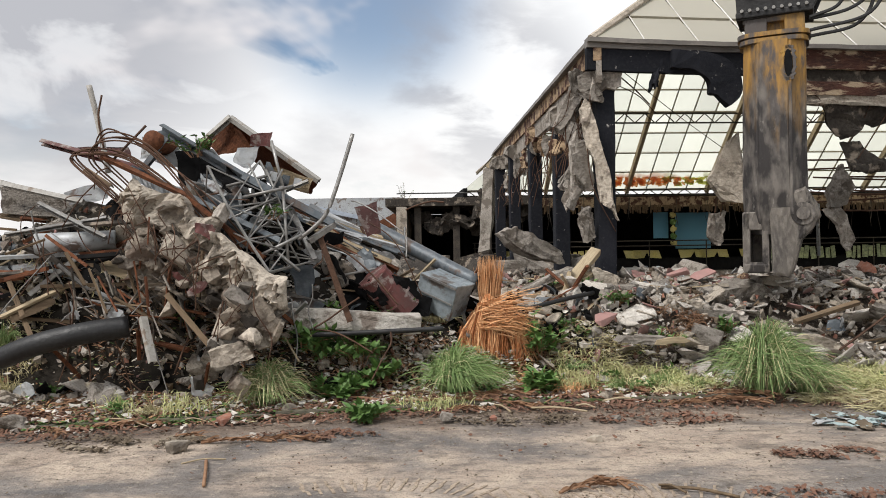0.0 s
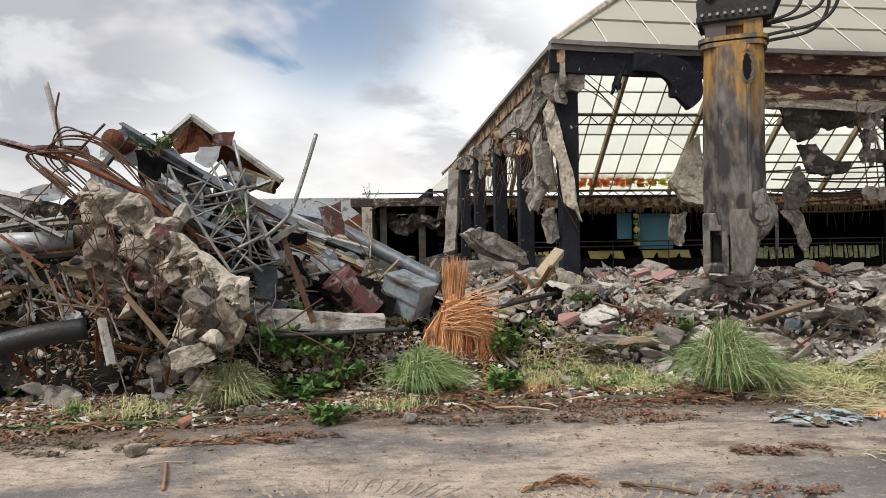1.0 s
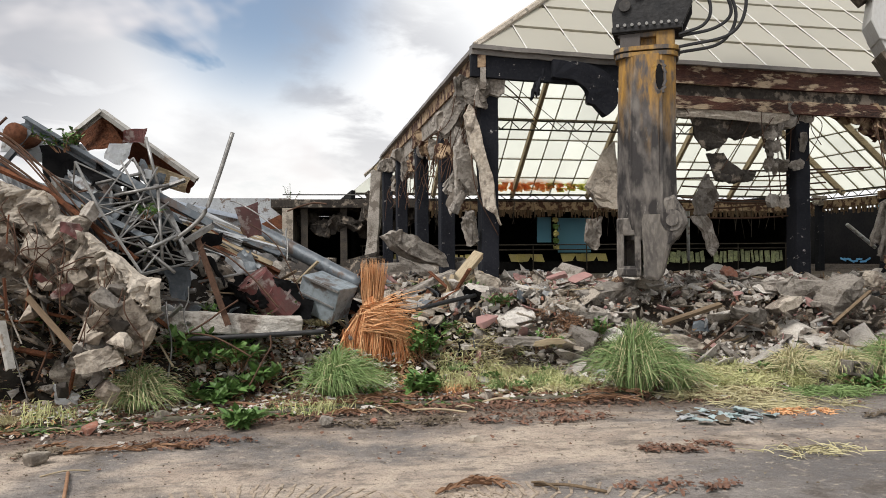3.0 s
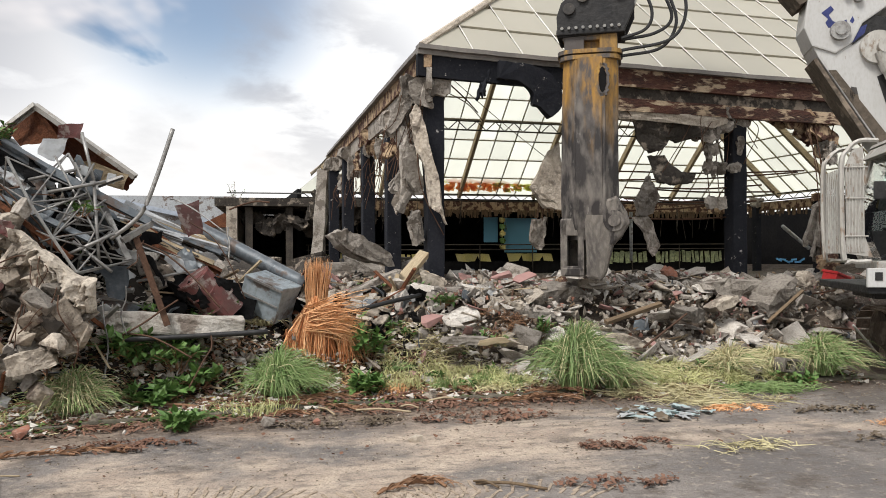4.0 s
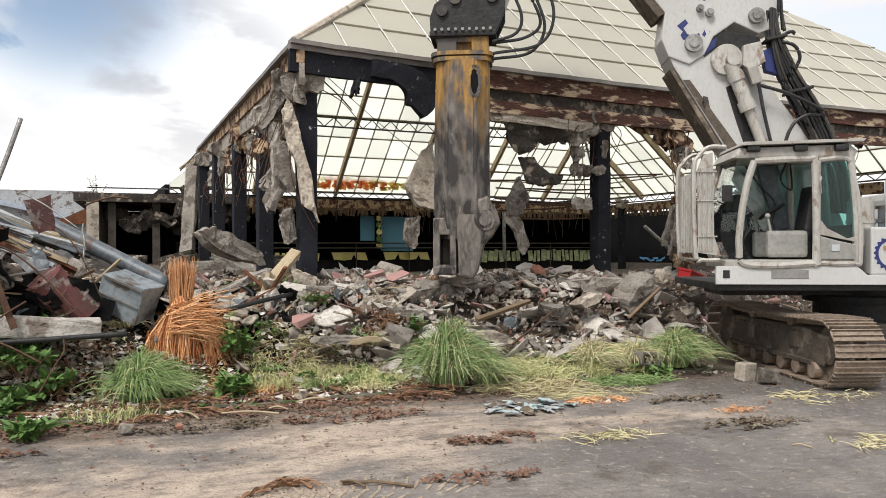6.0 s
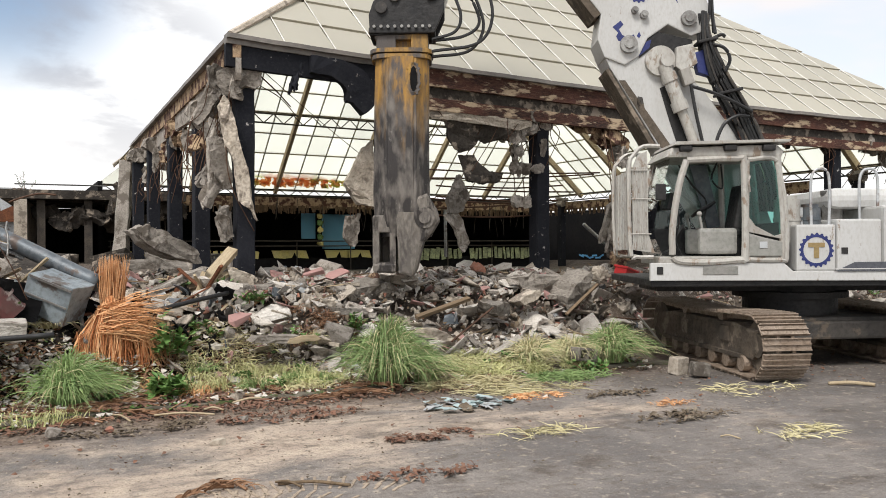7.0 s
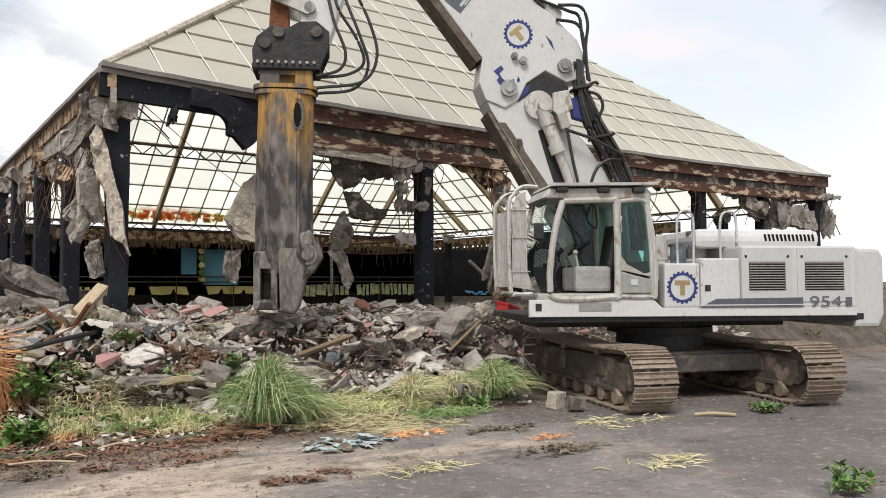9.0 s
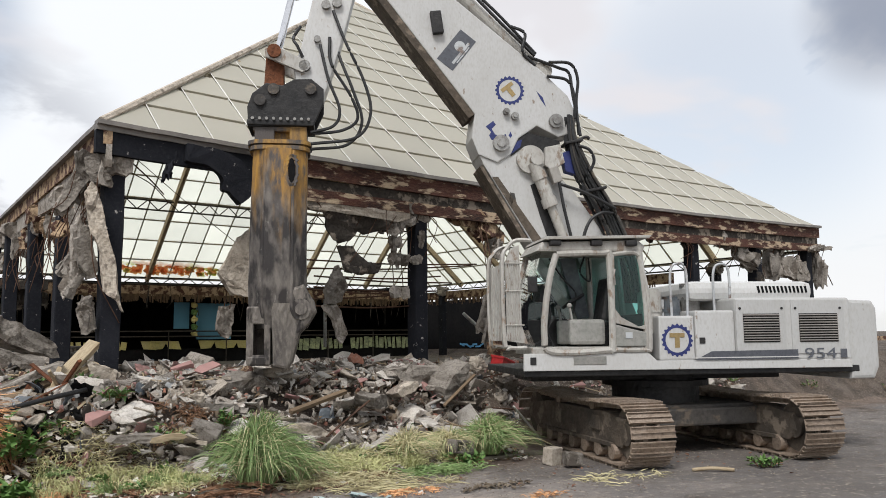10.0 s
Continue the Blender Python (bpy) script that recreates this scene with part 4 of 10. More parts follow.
def worn_shell(name, yellow, steel, z0, z1):
    """Paint rubbed off towards the working end: paint above, bare streaked steel below."""
    m = surface(name, yellow, tuple(0.6 * x for x in yellow), (0.12, 0.09, 0.06), 1.6, 9, 0.55, metal=0.2, bump=0.4, spots=0.5, spot_colour=(0.075, 0.065, 0.06), spot_scale=1.7, stretch=(1.6, 1.6, 0.4))
    nt = m.node_tree
    n, ln = nt.nodes.new, nt.links.new
    bs = nt.nodes["Principled BSDF"]
    old = bs.inputs["Base Color"].links[0].from_socket
    tc, sep, t, add, r = n("ShaderNodeTexCoord"), n("ShaderNodeSeparateXYZ"), n("ShaderNodeTexNoise"), n("ShaderNodeMath"), n("ShaderNodeMapRange")
    mp = n("ShaderNodeMapping")
    mp.inputs["Scale"].default_value = (3.0, 3.0, 0.35)
    ln(tc.outputs["Object"], mp.inputs["Vector"])
    ln(mp.outputs[0], t.inputs["Vector"])
    t.inputs["Scale"].default_value, t.inputs["Detail"].default_value = 1.5, 7
    ln(tc.outputs["Object"], sep.inputs[0])
    add.operation = "MULTIPLY_ADD"
    ln(t.outputs["Fac"], add.inputs[0])
    add.inputs[1].default_value = 3.4
    ln(sep.outputs["Z"], add.inputs[2])
    r.inputs["From Min"].default_value, r.inputs["From Max"].default_value = z0 + 1.7, z1 + 1.7
    ln(add.outputs[0], r.inputs["Value"])
    grey = n("ShaderNodeTexNoise")
    grey.inputs["Scale"].default_value, grey.inputs["Detail"].default_value = 2.4, 9
    mg = n("ShaderNodeMapping")
    mg.inputs["Scale"].default_value = (2.6, 2.6, 1.1)
    ln(tc.outputs["Object"], mg.inputs["Vector"])
    ln(mg.outputs[0], grey.inputs["Vector"])
    gm, mx = n("ShaderNodeMix"), n("ShaderNodeMix")
    gm.data_type = mx.data_type = "RGBA"
    gr = n("ShaderNodeMapRange")
    gr.inputs["From Min"].default_value, gr.inputs["From Max"].default_value = 0.44, 0.66
    ln(grey.outputs["Fac"], gr.inputs["Value"])
    ln(gr.outputs[0], gm.inputs[0])
    gm.inputs[6].default_value, gm.inputs[7].default_value = (*steel, 1), (0.17, 0.152, 0.135, 1)
    # long pale scratches down the bare steel
    sc, ms, sr, sm = n("ShaderNodeTexNoise"), n("ShaderNodeMapping"), n("ShaderNodeMapRange"), n("ShaderNodeMix")
    ms.inputs["Scale"].default_value = (6.0, 6.0, 2.2)
    ms.inputs["Rotation"].default_value = (0.05, 0.12, 0.0)
    ln(tc.outputs["Object"], ms.inputs["Vector"])
    ln(ms.outputs[0], sc.inputs["Vector"])
    sc.inputs["Scale"].default_value, sc.inputs["Detail"].default_value, sc.inputs["Roughness"].default_value = 1.6, 9, 0.7
    sr.inputs["From Min"].default_value, sr.inputs["From Max"].default_value, sr.inputs["To Max"].default_value = 0.60, 0.72, 0.55
    ln(sc.outputs["Fac"], sr.inputs["Value"])
    sm.data_type = "RGBA"
    ln(sr.outputs[0], sm.inputs[0])
    ln(gm.outputs[2], sm.inputs[6])
    sm.inputs[7].default_value = (0.40, 0.375, 0.34, 1)
    ln(r.outputs[0], mx.inputs[0])
    ln(sm.outputs[2], mx.inputs[6])
    ln(old, mx.inputs[7])
    ln(mx.outputs[2], bs.inputs["Base Color"])
    return m


M["shear_shell"] = worn_shell("shear_shell", (0.38, 0.205, 0.045), (0.035, 0.031, 0.03), 3.9, 4.9)


def roundel(parent, at, r, m=Matrix()):
    """A toothed navy ring with a gold mark, on the side of the machine."""
    bm = bmesh.new()
    n = 40
    inner, outer = [], []
    for k in range(n * 2):
        a = 6.2832 * k / (n * 2)
        ro = r * (1.0 if k % 4 < 2 else 0.90)
        inner.append(bm.verts.new((r * 0.74 * math.cos(a), 0, r * 0.74 * math.sin(a))))
        outer.append(bm.verts.new((ro * math.cos(a), 0, ro * math.sin(a))))
    for k in range(n * 2):
        j = (k + 1) % (n * 2)
        bm.faces.new((inner[k], inner[j], outer[j], outer[k]))
    bmesh.ops.translate(bm, verts=bm.verts, vec=at)
    bmesh.ops.transform(bm, matrix=m, verts=bm.verts)
    part("emblem_ring", bm, M["navy"], parent)
    bm = bmesh.new()
    box(bm, (r * 0.95, 0.004, r * 0.26), (at[0], at[1] + 0.002, at[2] + r * 0.30))
    box(bm, (r * 0.30, 0.004, r * 0.62), (at[0], at[1] + 0.002, at[2] - r * 0.14))
    bmesh.ops.transform(bm, matrix=m, verts=bm.verts)
    part("emblem_mark", bm, M["gold"], parent)


def build_track(root, side):
    """One crawler: frame, rollers and a chain of shoes. Its own frame: x along the track."""
    a = math.degrees(math.atan2(0.95, 0.31)) - 154.84
    c = DIG.inverted() @ Vector((10.22, 10.40, 0)) if side == 0 else DIG.inverted() @ Vector((13.12, 9.46, 0))
    base = pose(c.x, c.y, 0, 0, 0, a)
    bm = bmesh.new()
    prism(bm, [(-1.75, 0.28), (1.75, 0.28), (1.95, 0.45), (1.85, 0.72), (1.2, 0.80), (-1.2, 0.80), (-1.85, 0.72), (-1.95, 0.45)], -0.22, 0.22, 0.03)
    for x in (-0.9, 0.1, 1.0):
        box(bm, (0.30, 0.50, 0.26), (x, 0, 0.60), bevel=0.03)
    box(bm, (3.0, 0.56, 0.06), (0, 0, 0.31))
    track = part("track", bm, M["muddy_steel"], root, "mud-caked crawler track")
    track.matrix_local = base
    r, half = 0.46, 1.88
    zc = 0.51

    def ring(x, rr, nm, w=0.30):
        b = bmesh.new()
        rod(b, (x, -w / 2, zc), (x, w / 2, zc), rr, 24)
        rod(b, (x, -w / 2 - 0.06, zc), (x, w / 2 + 0.06, zc), rr * 0.45, 16)
        return part(nm, b, M["muddy_steel"], track)
    ring(-half, 0.40, "idler")
    ring(half, 0.40, "sprocket")
    for k in range(7):
        b = bmesh.new()
        x = -1.5 + k * 0.5
        rod(b, (x, -0.27, 0.20), (x, 0.27, 0.20), 0.12, 14)
        part("roller", b, M["track_steel"], track)
    for x in (-0.7, 0.7):
        b = bmesh.new()
        rod(b, (x, -0.2, 0.86), (x, 0.2, 0.86), 0.09, 12)
        part("top_roller", b, M["track_steel"], track)
    b = bmesh.new()
    box(b, (0.182, 0.74, 0.022), (0, 0, 0), bevel=0.006)
    for x in (-0.085, 0.0, 0.085):
        box(b, (0.016, 0.72, 0.035), (x, 0, 0.026))
    for y in (-0.11, 0.11):
        box(b, (0.21, 0.05, 0.09), (0, y, -0.055))
    me = mesh_of("shoe", b, M["track_steel"])
    straight, arc = 2 * half, math.pi * r
    total = 2 * (straight + arc)
    k = 48
    for i in range(k):
        d = i * total / k
        if d < straight:
            x, z, an = -half + d, zc + r, 0.0
            z -= 0.05 * math.sin(math.pi * d / straight) ** 2
        elif d < straight + arc:
            t = (d - straight) / r
            x, z, an = half + r * math.sin(t), zc + r * math.cos(t), t
        elif d < 2 * straight + arc:
            x, z, an = half - (d - straight - arc), zc - r, math.pi
        else:
            t = (d - 2 * straight - arc) / r
            x, z, an = -half - r * math.sin(t), zc - r * math.cos(t), math.pi + t
        piece("shoe", me, track, pose(x, 0, z, 0, math.degrees(an), 0))


def build_excavator():
    root = thing("excavator", DIG, "white crawler excavator with worn demolition shear on yard", "excavator")
    for s in (0, 1):
        build_track(root, s)
    rot = Matrix.Rotation(math.atan2(0.95, 0.31) - radians(154.84), 4, "Z")
    # carbody between the tracks
    bm = bmesh.new()
    box(bm, (2.1, 2.7, 0.34), (0, 0, 0.66), bevel=0.05)
    box(bm, (0.8, 2.9, 0.30), (0.75, 0, 0.62), bevel=0.04)
    box(bm, (0.8, 2.9, 0.30), (-0.75, 0, 0.62), bevel=0.04)
    bmesh.ops.transform(bm, matrix=rot, verts=bm.verts)
    part("carbody", bm, M["greasy_steel"], root, "greasy dark carbody beam")
    bm = bmesh.new()
    rod(bm, (0, 0, 0.8), (0, 0, 1.38), 0.78, 40)
    rod(bm, (0, 0, 1.12), (0, 0, 1.22), 0.95, 40)
    part("slew_ring", bm, M["black_steel"], root)
    # upper frame
    bm = bmesh.new()
    box(bm, (5.9, 3.05, 0.12), (-0.12, 0, 1.42), bevel=0.02)
    box(bm, (4.6, 1.3, 0.2), (0.2, 0, 1.34), bevel=0.02)
    part("turntable", bm, M["black_steel"], root)
    bm = bmesh.new()
    prism(bm, [(2.85, 1.46), (2.85, 1.74), (0.75, 1.74), (0.60, 1.60), (-2.9, 1.58), (-2.9, 1.44)], 1.50, 1.58, 0.012)
    skirt = part("side_skirt", bm, M["white_paint"], root, "scuffed white painted skirt")
    bm = bmesh.new()
    box(bm, (0.55, 0.012, 0.13), (1.75, 1.586, 1.62), bevel=0.004)
    part("step_plate", bm, M["grey_plastic"], skirt)
    bm = bmesh.new()
    box(bm, (0.10, 0.012, 0.12), (2.70, 1.586, 1.62), bevel=0.004)
    part("lamp_box", bm, M["black_steel"], skirt)
    # tank, battery box and engine housing
    bm = bmesh.new()
    box(bm, (0.62, 1.05, 0.74), (0.24, 1.05, 1.965), bevel=0.035)
    tank = part("tank_box", bm, M["white_paint"], root)
    roundel(tank, (0.24, 1.579, 1.93), 0.275)
    bm = bmesh.new()
    box(bm, (0.70, 1.10, 0.84), (-0.435, 1.03, 2.0), bevel=0.035)
    locker = part("locker", bm, M["white_paint"], root)
    bm = bmesh.new()
    box(bm, (0.10, 0.014, 0.10), (-0.20, 1.586, 1.92), bevel=0.004)
    part("latch", bm, M["black_steel"], locker)
    bm = bmesh.new()
    box(bm, (2.1, 3.16, 1.06), (-1.85, 0, 2.10), bevel=0.04)
    house = part("engine_housing", bm, M["white_paint"], root, "white engine housing with louvred doors")
    for x, w in ((-1.26, 0.90), (-2.30, 0.98)):
        bm = bmesh.new()
        box(bm, (w, 0.018, 0.92), (x, 1.585, 2.14), bevel=0.008)
        door = part("engine_door", bm, M["white_paint"], house)
        bm = bmesh.new()
        box(bm, (w * 0.72, 0.01, 0.48), (x, 1.598, 2.12))
        part("grille_back", bm, M["dark"], house)
        bm = bmesh.new()
        for k in range(11):
            box(bm, (w * 0.72, 0.022, 0.018), (x, 1.606, 1.905 + k * 0.043), (28, 0, 0))
        part("louvre", bm, M["gutter"], house)
        for dx in (-0.42, 0.42):
            bm = bmesh.new()
            rod(bm, (x + dx * w, 1.59, 2.45), (x + dx * w, 1.605, 2.45), 0.022, 10)
            part("lock", bm, M["black_steel"], house)
    # stripe and model number
    bm = bmesh.new()
    prism(bm, [(-0.05, 1.60), (-0.35, 1.74), (-1.90, 1.755), (-1.90, 1.60)], 1.597, 1.600)
    box(bm, (0.12, 0.003, 0.15), (-2.74, 1.5985, 1.68))
    part("stripe", bm, M["slate"], house, "slate grey stripe")
    bm = bmesh.new()
    box(bm, (1.9, 0.003, 0.018), (-0.98, 1.603, 1.635))
    part("stripe_line", bm, M["white_paint"], house)
    cu = bpy.data.curves.new("number", "FONT")
    cu.body, cu.size, cu.extrude, cu.align_x = "954", 0.30, 0.002, "CENTER"
    ob = new("number", cu)
    me = bpy.data.meshes.new_from_object(ob.evaluated_get(bpy.context.evaluated_depsgraph_get()))
    bpy.data.objects.remove(ob)
    me.materials.clear()
    me.materials.append(M["slate"])
    num = piece("model_number", me, house, pose(-2.31, 1.601, 1.60, 90, 0, 180) @ Matrix.Diagonal((1.35, 0.85, 1, 1)))
    bm = bmesh.new()
    box(bm, (2.35, 2.1, 0.34), (-1.42, 0.0, 2.78), bevel=0.13)
    hood = part("hood", bm, M["white_paint"], root)
    bm = bmesh.new()
    for k in range(13):
        box(bm, (0.035, 0.02, 0.12), (-1.55 - k * 0.075, 1.052, 2.80), (0, 12, 0))
    part("hood_slot", bm, M["dark"], hood)
    bm = bmesh.new()
    rod(bm, (-0.42, 0.75, 2.35), (-0.42, 0.75, 2.86), 0.16, 20)
    rod(bm, (-0.42, 0.75, 2.86), (-0.42, 0.75, 2.92), 0.19, 20)
    part("air_filter", bm, M["galvanised"], root)
    bm = bmesh.new()
    rod(bm, (0.22, 1.15, 2.3), (0.22, 1.15, 2.62), 0.15, 18)
    part("tank_neck", bm, M["sheet_white"], root)
    # counterweight
    bm = bmesh.new()
    prism(bm, [(-2.92, 1.24), (-3.36, 1.24), (-3.46, 1.45), (-3.46, 2.45), (-3.38, 2.58), (-2.92, 2.60)], -1.52, 1.52, 0.06)
    part("counterweight", bm, M["white_paint"], root)
    # rails beside the engine
    for x, y in ((0.12, 1.45), (-0.70, 1.35)):
        bm = bmesh.new()
        tube(bm, bend([(x + 0.14, y, 2.3), (x + 0.14, y, 3.05), (x + 0.02, y, 3.22), (x - 0.14, y, 3.10), (x - 0.14, y, 2.3)], 6), 0.022, 6)
        part("grab_rail", bm, M["sheet_white"], root)
    # cab
    bm = bmesh.new()
    box(bm, (2.0, 1.15, 0.12), (1.72, 1.0, 1.78), bevel=0.02)
    cab = part("cab", bm, M["dirty_white"], root, "white cab with its door glass missing")
    bm = bmesh.new()
    prism(bm, [(2.62, 3.40), (2.50, 3.56), (0.86, 3.60), (0.74, 3.50), (0.78, 3.40)], 0.42, 1.60, 0.04)
    part("cab_roof", bm, M["dirty_white"], cab)
    bm = bmesh.new()
    prism(bm, [(2.50, 3.585), (2.46, 3.64), (0.66, 3.67), (0.70, 3.625)], 0.40, 1.70, 0.008)
    part("roof_visor", bm, M["dirty_white"], cab, "white sheet visor, bent at the rim")
    pillars = (([(2.60, 1.78), (2.74, 2.35), (2.48, 3.45)], 0.065, "front_pillar"), ([(1.34, 1.80), (1.36, 3.44)], 0.055, "middle_pillar"), ([(0.76, 1.80), (0.76, 2.5), (0.84, 3.44)], 0.06, "rear_pillar"))
    for y in (0.48, 1.55):
        for pts, r, nm in pillars if y < 1 else pillars[2:]:
            bm = bmesh.new()
            tube(bm, bend([(x, y, z) for x, z in pts], 8), r, 8)
            part(nm, bm, M["dirty_white"], cab)
    # doorway frame and the shut rear half of the door
    for nm, pts, r in (("door_frame", [(2.27, 3.36), (1.46, 3.38), (1.37, 3.30), (1.36, 1.90), (1.46, 1.78), (2.38, 1.76), (2.50, 2.0), (2.47, 2.5), (2.38, 3.0), (2.27, 3.36)], 0.055), ("sliding_door_frame", [(1.32, 3.36), (0.90, 3.38), (0.80, 3.1), (0.72, 2.6), (0.71, 1.84), (0.80, 1.78), (1.26, 1.79), (1.33, 1.9), (1.32, 3.36)], 0.042)):
        bm = bmesh.new()
        tube(bm, bend([(x, 1.57, z) for x, z in pts], 5), r, 8)
        part(nm, bm, M["dirty_white"], cab)
    bm = bmesh.new()
    prism(bm, [(1.30, 2.46), (1.20, 2.32), (0.90, 2.16), (0.74, 2.20), (0.74, 2.10), (1.30, 2.22)], 1.55, 1.59, 0.006)
    part("door_swage", bm, M["dirty_white"], cab)
    bm = bmesh.new()
    box(bm, (0.34, 0.5, 0.05), (1.75, 0.75, 2.62), (10, 28, 0), bevel=0.02)
    box(bm, (0.10, 0.30, 0.28), (2.35, 0.75, 2.75), (0, -12, 8), bevel=0.02)
    part("control_panel", bm, M["black_steel"], cab)
    bm = bmesh.new()
    prism(bm, [(1.92, 3.38), (1.64, 3.38), (1.40, 2.35), (1.62, 2.30)], 0.52, 0.58, 0.01)
    part("inner_trim", bm, M["sheet_grey"], cab, "teal-grey trim panel")
    for run in ([(2.2, 0.9, 3.35), (2.0, 1.0, 3.0), (1.75, 0.9, 2.75), (1.8, 0.9, 2.4)], [(1.6, 1.0, 3.38), (1.72, 1.1, 3.1), (1.55, 1.1, 2.95), (1.5, 0.9, 3.36)], [(2.42, 1.4, 2.7), (2.36, 1.45, 2.4), (2.40, 1.4, 2.1), (2.30, 1.4, 1.85)]):
        bm = bmesh.new()
        tube(bm, bend(run, 7), 0.016, 6)
        part("loose_wire", bm, M["hose"], cab)
    bm = bmesh.new()
    box(bm, (0.05, 1.0, 0.55), (0.78, 1.0, 2.1), bevel=0.01)
    part("rear_panel", bm, M["black_steel"], cab)
    bm = bmesh.new()
    box(bm, (1.8, 0.04, 0.5), (1.7, 0.47, 2.05), bevel=0.01)
    part("inner_panel", bm, M["black_steel"], cab)
    bm = bmesh.new()
    prism(bm, [(1.30, 1.84), (1.30, 2.20), (1.05, 2.13), (0.75, 2.06), (0.75, 1.84)], 1.555, 1.60, 0.012)
    side_door = part("lower_door_panel", bm, M["grey_plastic"], cab, "faded grey lower panel")
    bm = bmesh.new()
    box(bm, (0.12, 0.01, 0.10), (1.08, 1.605, 2.02))
    part("sticker", bm, M["sheet_white"], side_door)
    bm = bmesh.new()
    tube(bm, bend([(1.30, 1.63, 3.1), (1.33, 1.67, 3.0), (1.30, 1.63, 2.85)], 5), 0.016, 6)
    part("handle", bm, M["dirty_white"], cab)
    for nm, pts, key, y in (("rear_window", [(1.29, 2.44), (1.14, 2.28), (0.88, 2.15), (0.76, 2.22), (0.84, 3.08), (0.91, 3.34), (1.30, 3.34)], "tinted_glass", 1.575), ("far_window", [(2.5, 2.3), (2.45, 3.40), (0.88, 3.40), (0.88, 2.34)], "clear_glass", 0.49)):
        bm = bmesh.new()
        prism(bm, pts, y - 0.004, y + 0.004)
        part(nm, bm, M[key], cab).visible_shadow = False
    bm = bmesh.new()
    run = bend([(2.64, 0, 1.85), (2.76, 0, 2.35), (2.50, 0, 3.42)], 8)
    vs = [[bm.verts.new((p.x + dx, y, p.z)) for y in (0.50, 1.50)] for dx in (0.0,) for p in run]
    for a, b in zip(vs, vs[1:]):
        bm.faces.new((a[0], a[1], b[1], b[0]))
    bmesh.ops.solidify(bm, geom=bm.faces[:], thickness=0.006)
    part("windscreen", bm, M["tinted_glass"], cab).visible_shadow = False
    bm = bmesh.new()
    box(bm, (0.5, 0.5, 0.16), (1.55, 1.0, 2.22), bevel=0.06)
    box(bm, (0.16, 0.48, 0.75), (1.28, 1.0, 2.62), (0, -10, 0), bevel=0.06)
    box(bm, (0.42, 0.42, 0.4), (1.5, 1.0, 2.0), bevel=0.03)
    part("seat", bm, M["black_steel"], cab)
    for y in (0.68, 1.34):
        bm = bmesh.new()
        box(bm, (0.62, 0.16, 0.42), (1.72, y, 2.08), bevel=0.06)
        rod(bm, (1.95, y, 2.25), (2.0, y, 2.5), 0.022, 8)
        bmesh.ops.create_icosphere(bm, subdivisions=2, radius=0.045, matrix=pose(2.0, y, 2.52))
        part("console", bm, M["grey_plastic"], cab)
    bm = bmesh.new()
    tube(bm, bend([(2.35, 1.0, 1.85), (2.30, 1.0, 2.1), (2.15, 1.0, 2.35)], 5), 0.03, 6)
    box(bm, (0.3, 0.25, 0.03), (2.4, 0.95, 1.92), (0, 25, 0))
    part("pedal", bm, M["black_steel"], cab)
    # screen guard before the cab: rounded hoop with ribbed sides
    bm = bmesh.new()
    hoop = [(2.70, 3.58), (2.95, 3.58), (3.10, 3.45), (3.18, 3.2), (3.16, 1.95), (3.05, 1.84), (2.80, 1.84)]
    run = bend([(x, 0, z) for x, z in hoop], 5)
    for y in (0.42, 1.58):
        tube(bm, [Vector((p.x, y, p.z)) for p in run], 0.035, 6)
    guard = part("screen_guard", bm, M["dirty_white"], cab, "ribbed white screen guard with dents")
    bm = bmesh.new()
    outer = [Vector((p.x, 0, p.z)) for p in run]
    for y0, y1 in ((1.36, 1.585), (0.42, 0.60)):
        strip = [[bm.verts.new((p.x, y, p.z)) for y in (y0, y1)] for p in outer]
        for a, b in zip(strip, strip[1:]):
            bm.faces.new((a[0], a[1], b[1], b[0]))
    prism(bm, [(2.78, 1.9), (3.12, 1.95), (3.14, 3.2), (3.04, 3.45), (2.90, 3.50), (2.88, 2.2)], 1.55, 1.59)
    part("guard_side", bm, M["dirty_white"], guard)
    bm = bmesh.new()
    for k in range(7):
        x = 2.90 + k * 0.037
        rod(bm, (x, 1.60, 1.97), (x, 1.60, 3.25), 0.010, 5)
    for z in (2.2, 2.75, 3.2):
        rod(bm, (2.84, 1.605, z), (3.15, 1.605, z), 0.012, 5)
    part("guard_rib", bm, M["dirty_white"], guard)
    for k in range(9):
        y = 0.5 + k * 0.125
        bm = bmesh.new()
        rod(bm, (3.17, y, 1.95), (3.17, y, 3.2), 0.014, 5)
        part("guard_bar", bm, M["dirty_white"], guard)
    bm = bmesh.new()
    box(bm, (0.16, 0.05, 0.26), (2.72, 1.72, 2.85), bevel=0.02)
    rod(bm, (2.66, 1.58, 2.95), (2.72, 1.72, 2.95), 0.012, 6)
    part("mirror", bm, M["black_steel"], cab)
    # work lamps on the cab
    for x in (2.3, 1.6, 1.0):
        bm = bmesh.new()
        box(bm, (0.20, 0.12, 0.10), (x, 1.62, 3.54), bevel=0.03)
        part("work_lamp", bm, M["black_steel"], cab)
    # filter drums behind the cab
    for x, y, r, z0, z1, key in ((0.17, 1.2, 0.16, 2.2, 2.62, "sheet_grey"), (0.52, 1.15, 0.20, 2.05, 2.75, "dirty_white")):
        bm = bmesh.new()
        rod(bm, (x, y, z0), (x, y, z1), r, 20)
        rod(bm, (x, y, z1), (x, y, z1 + 0.05), r * 0.8, 20)
        rod(bm, (x, y, (z0 + z1) / 2), (x, y, (z0 + z1) / 2 + 0.05), r + 0.012, 20)
        part("filter_drum", bm, M[key], root)
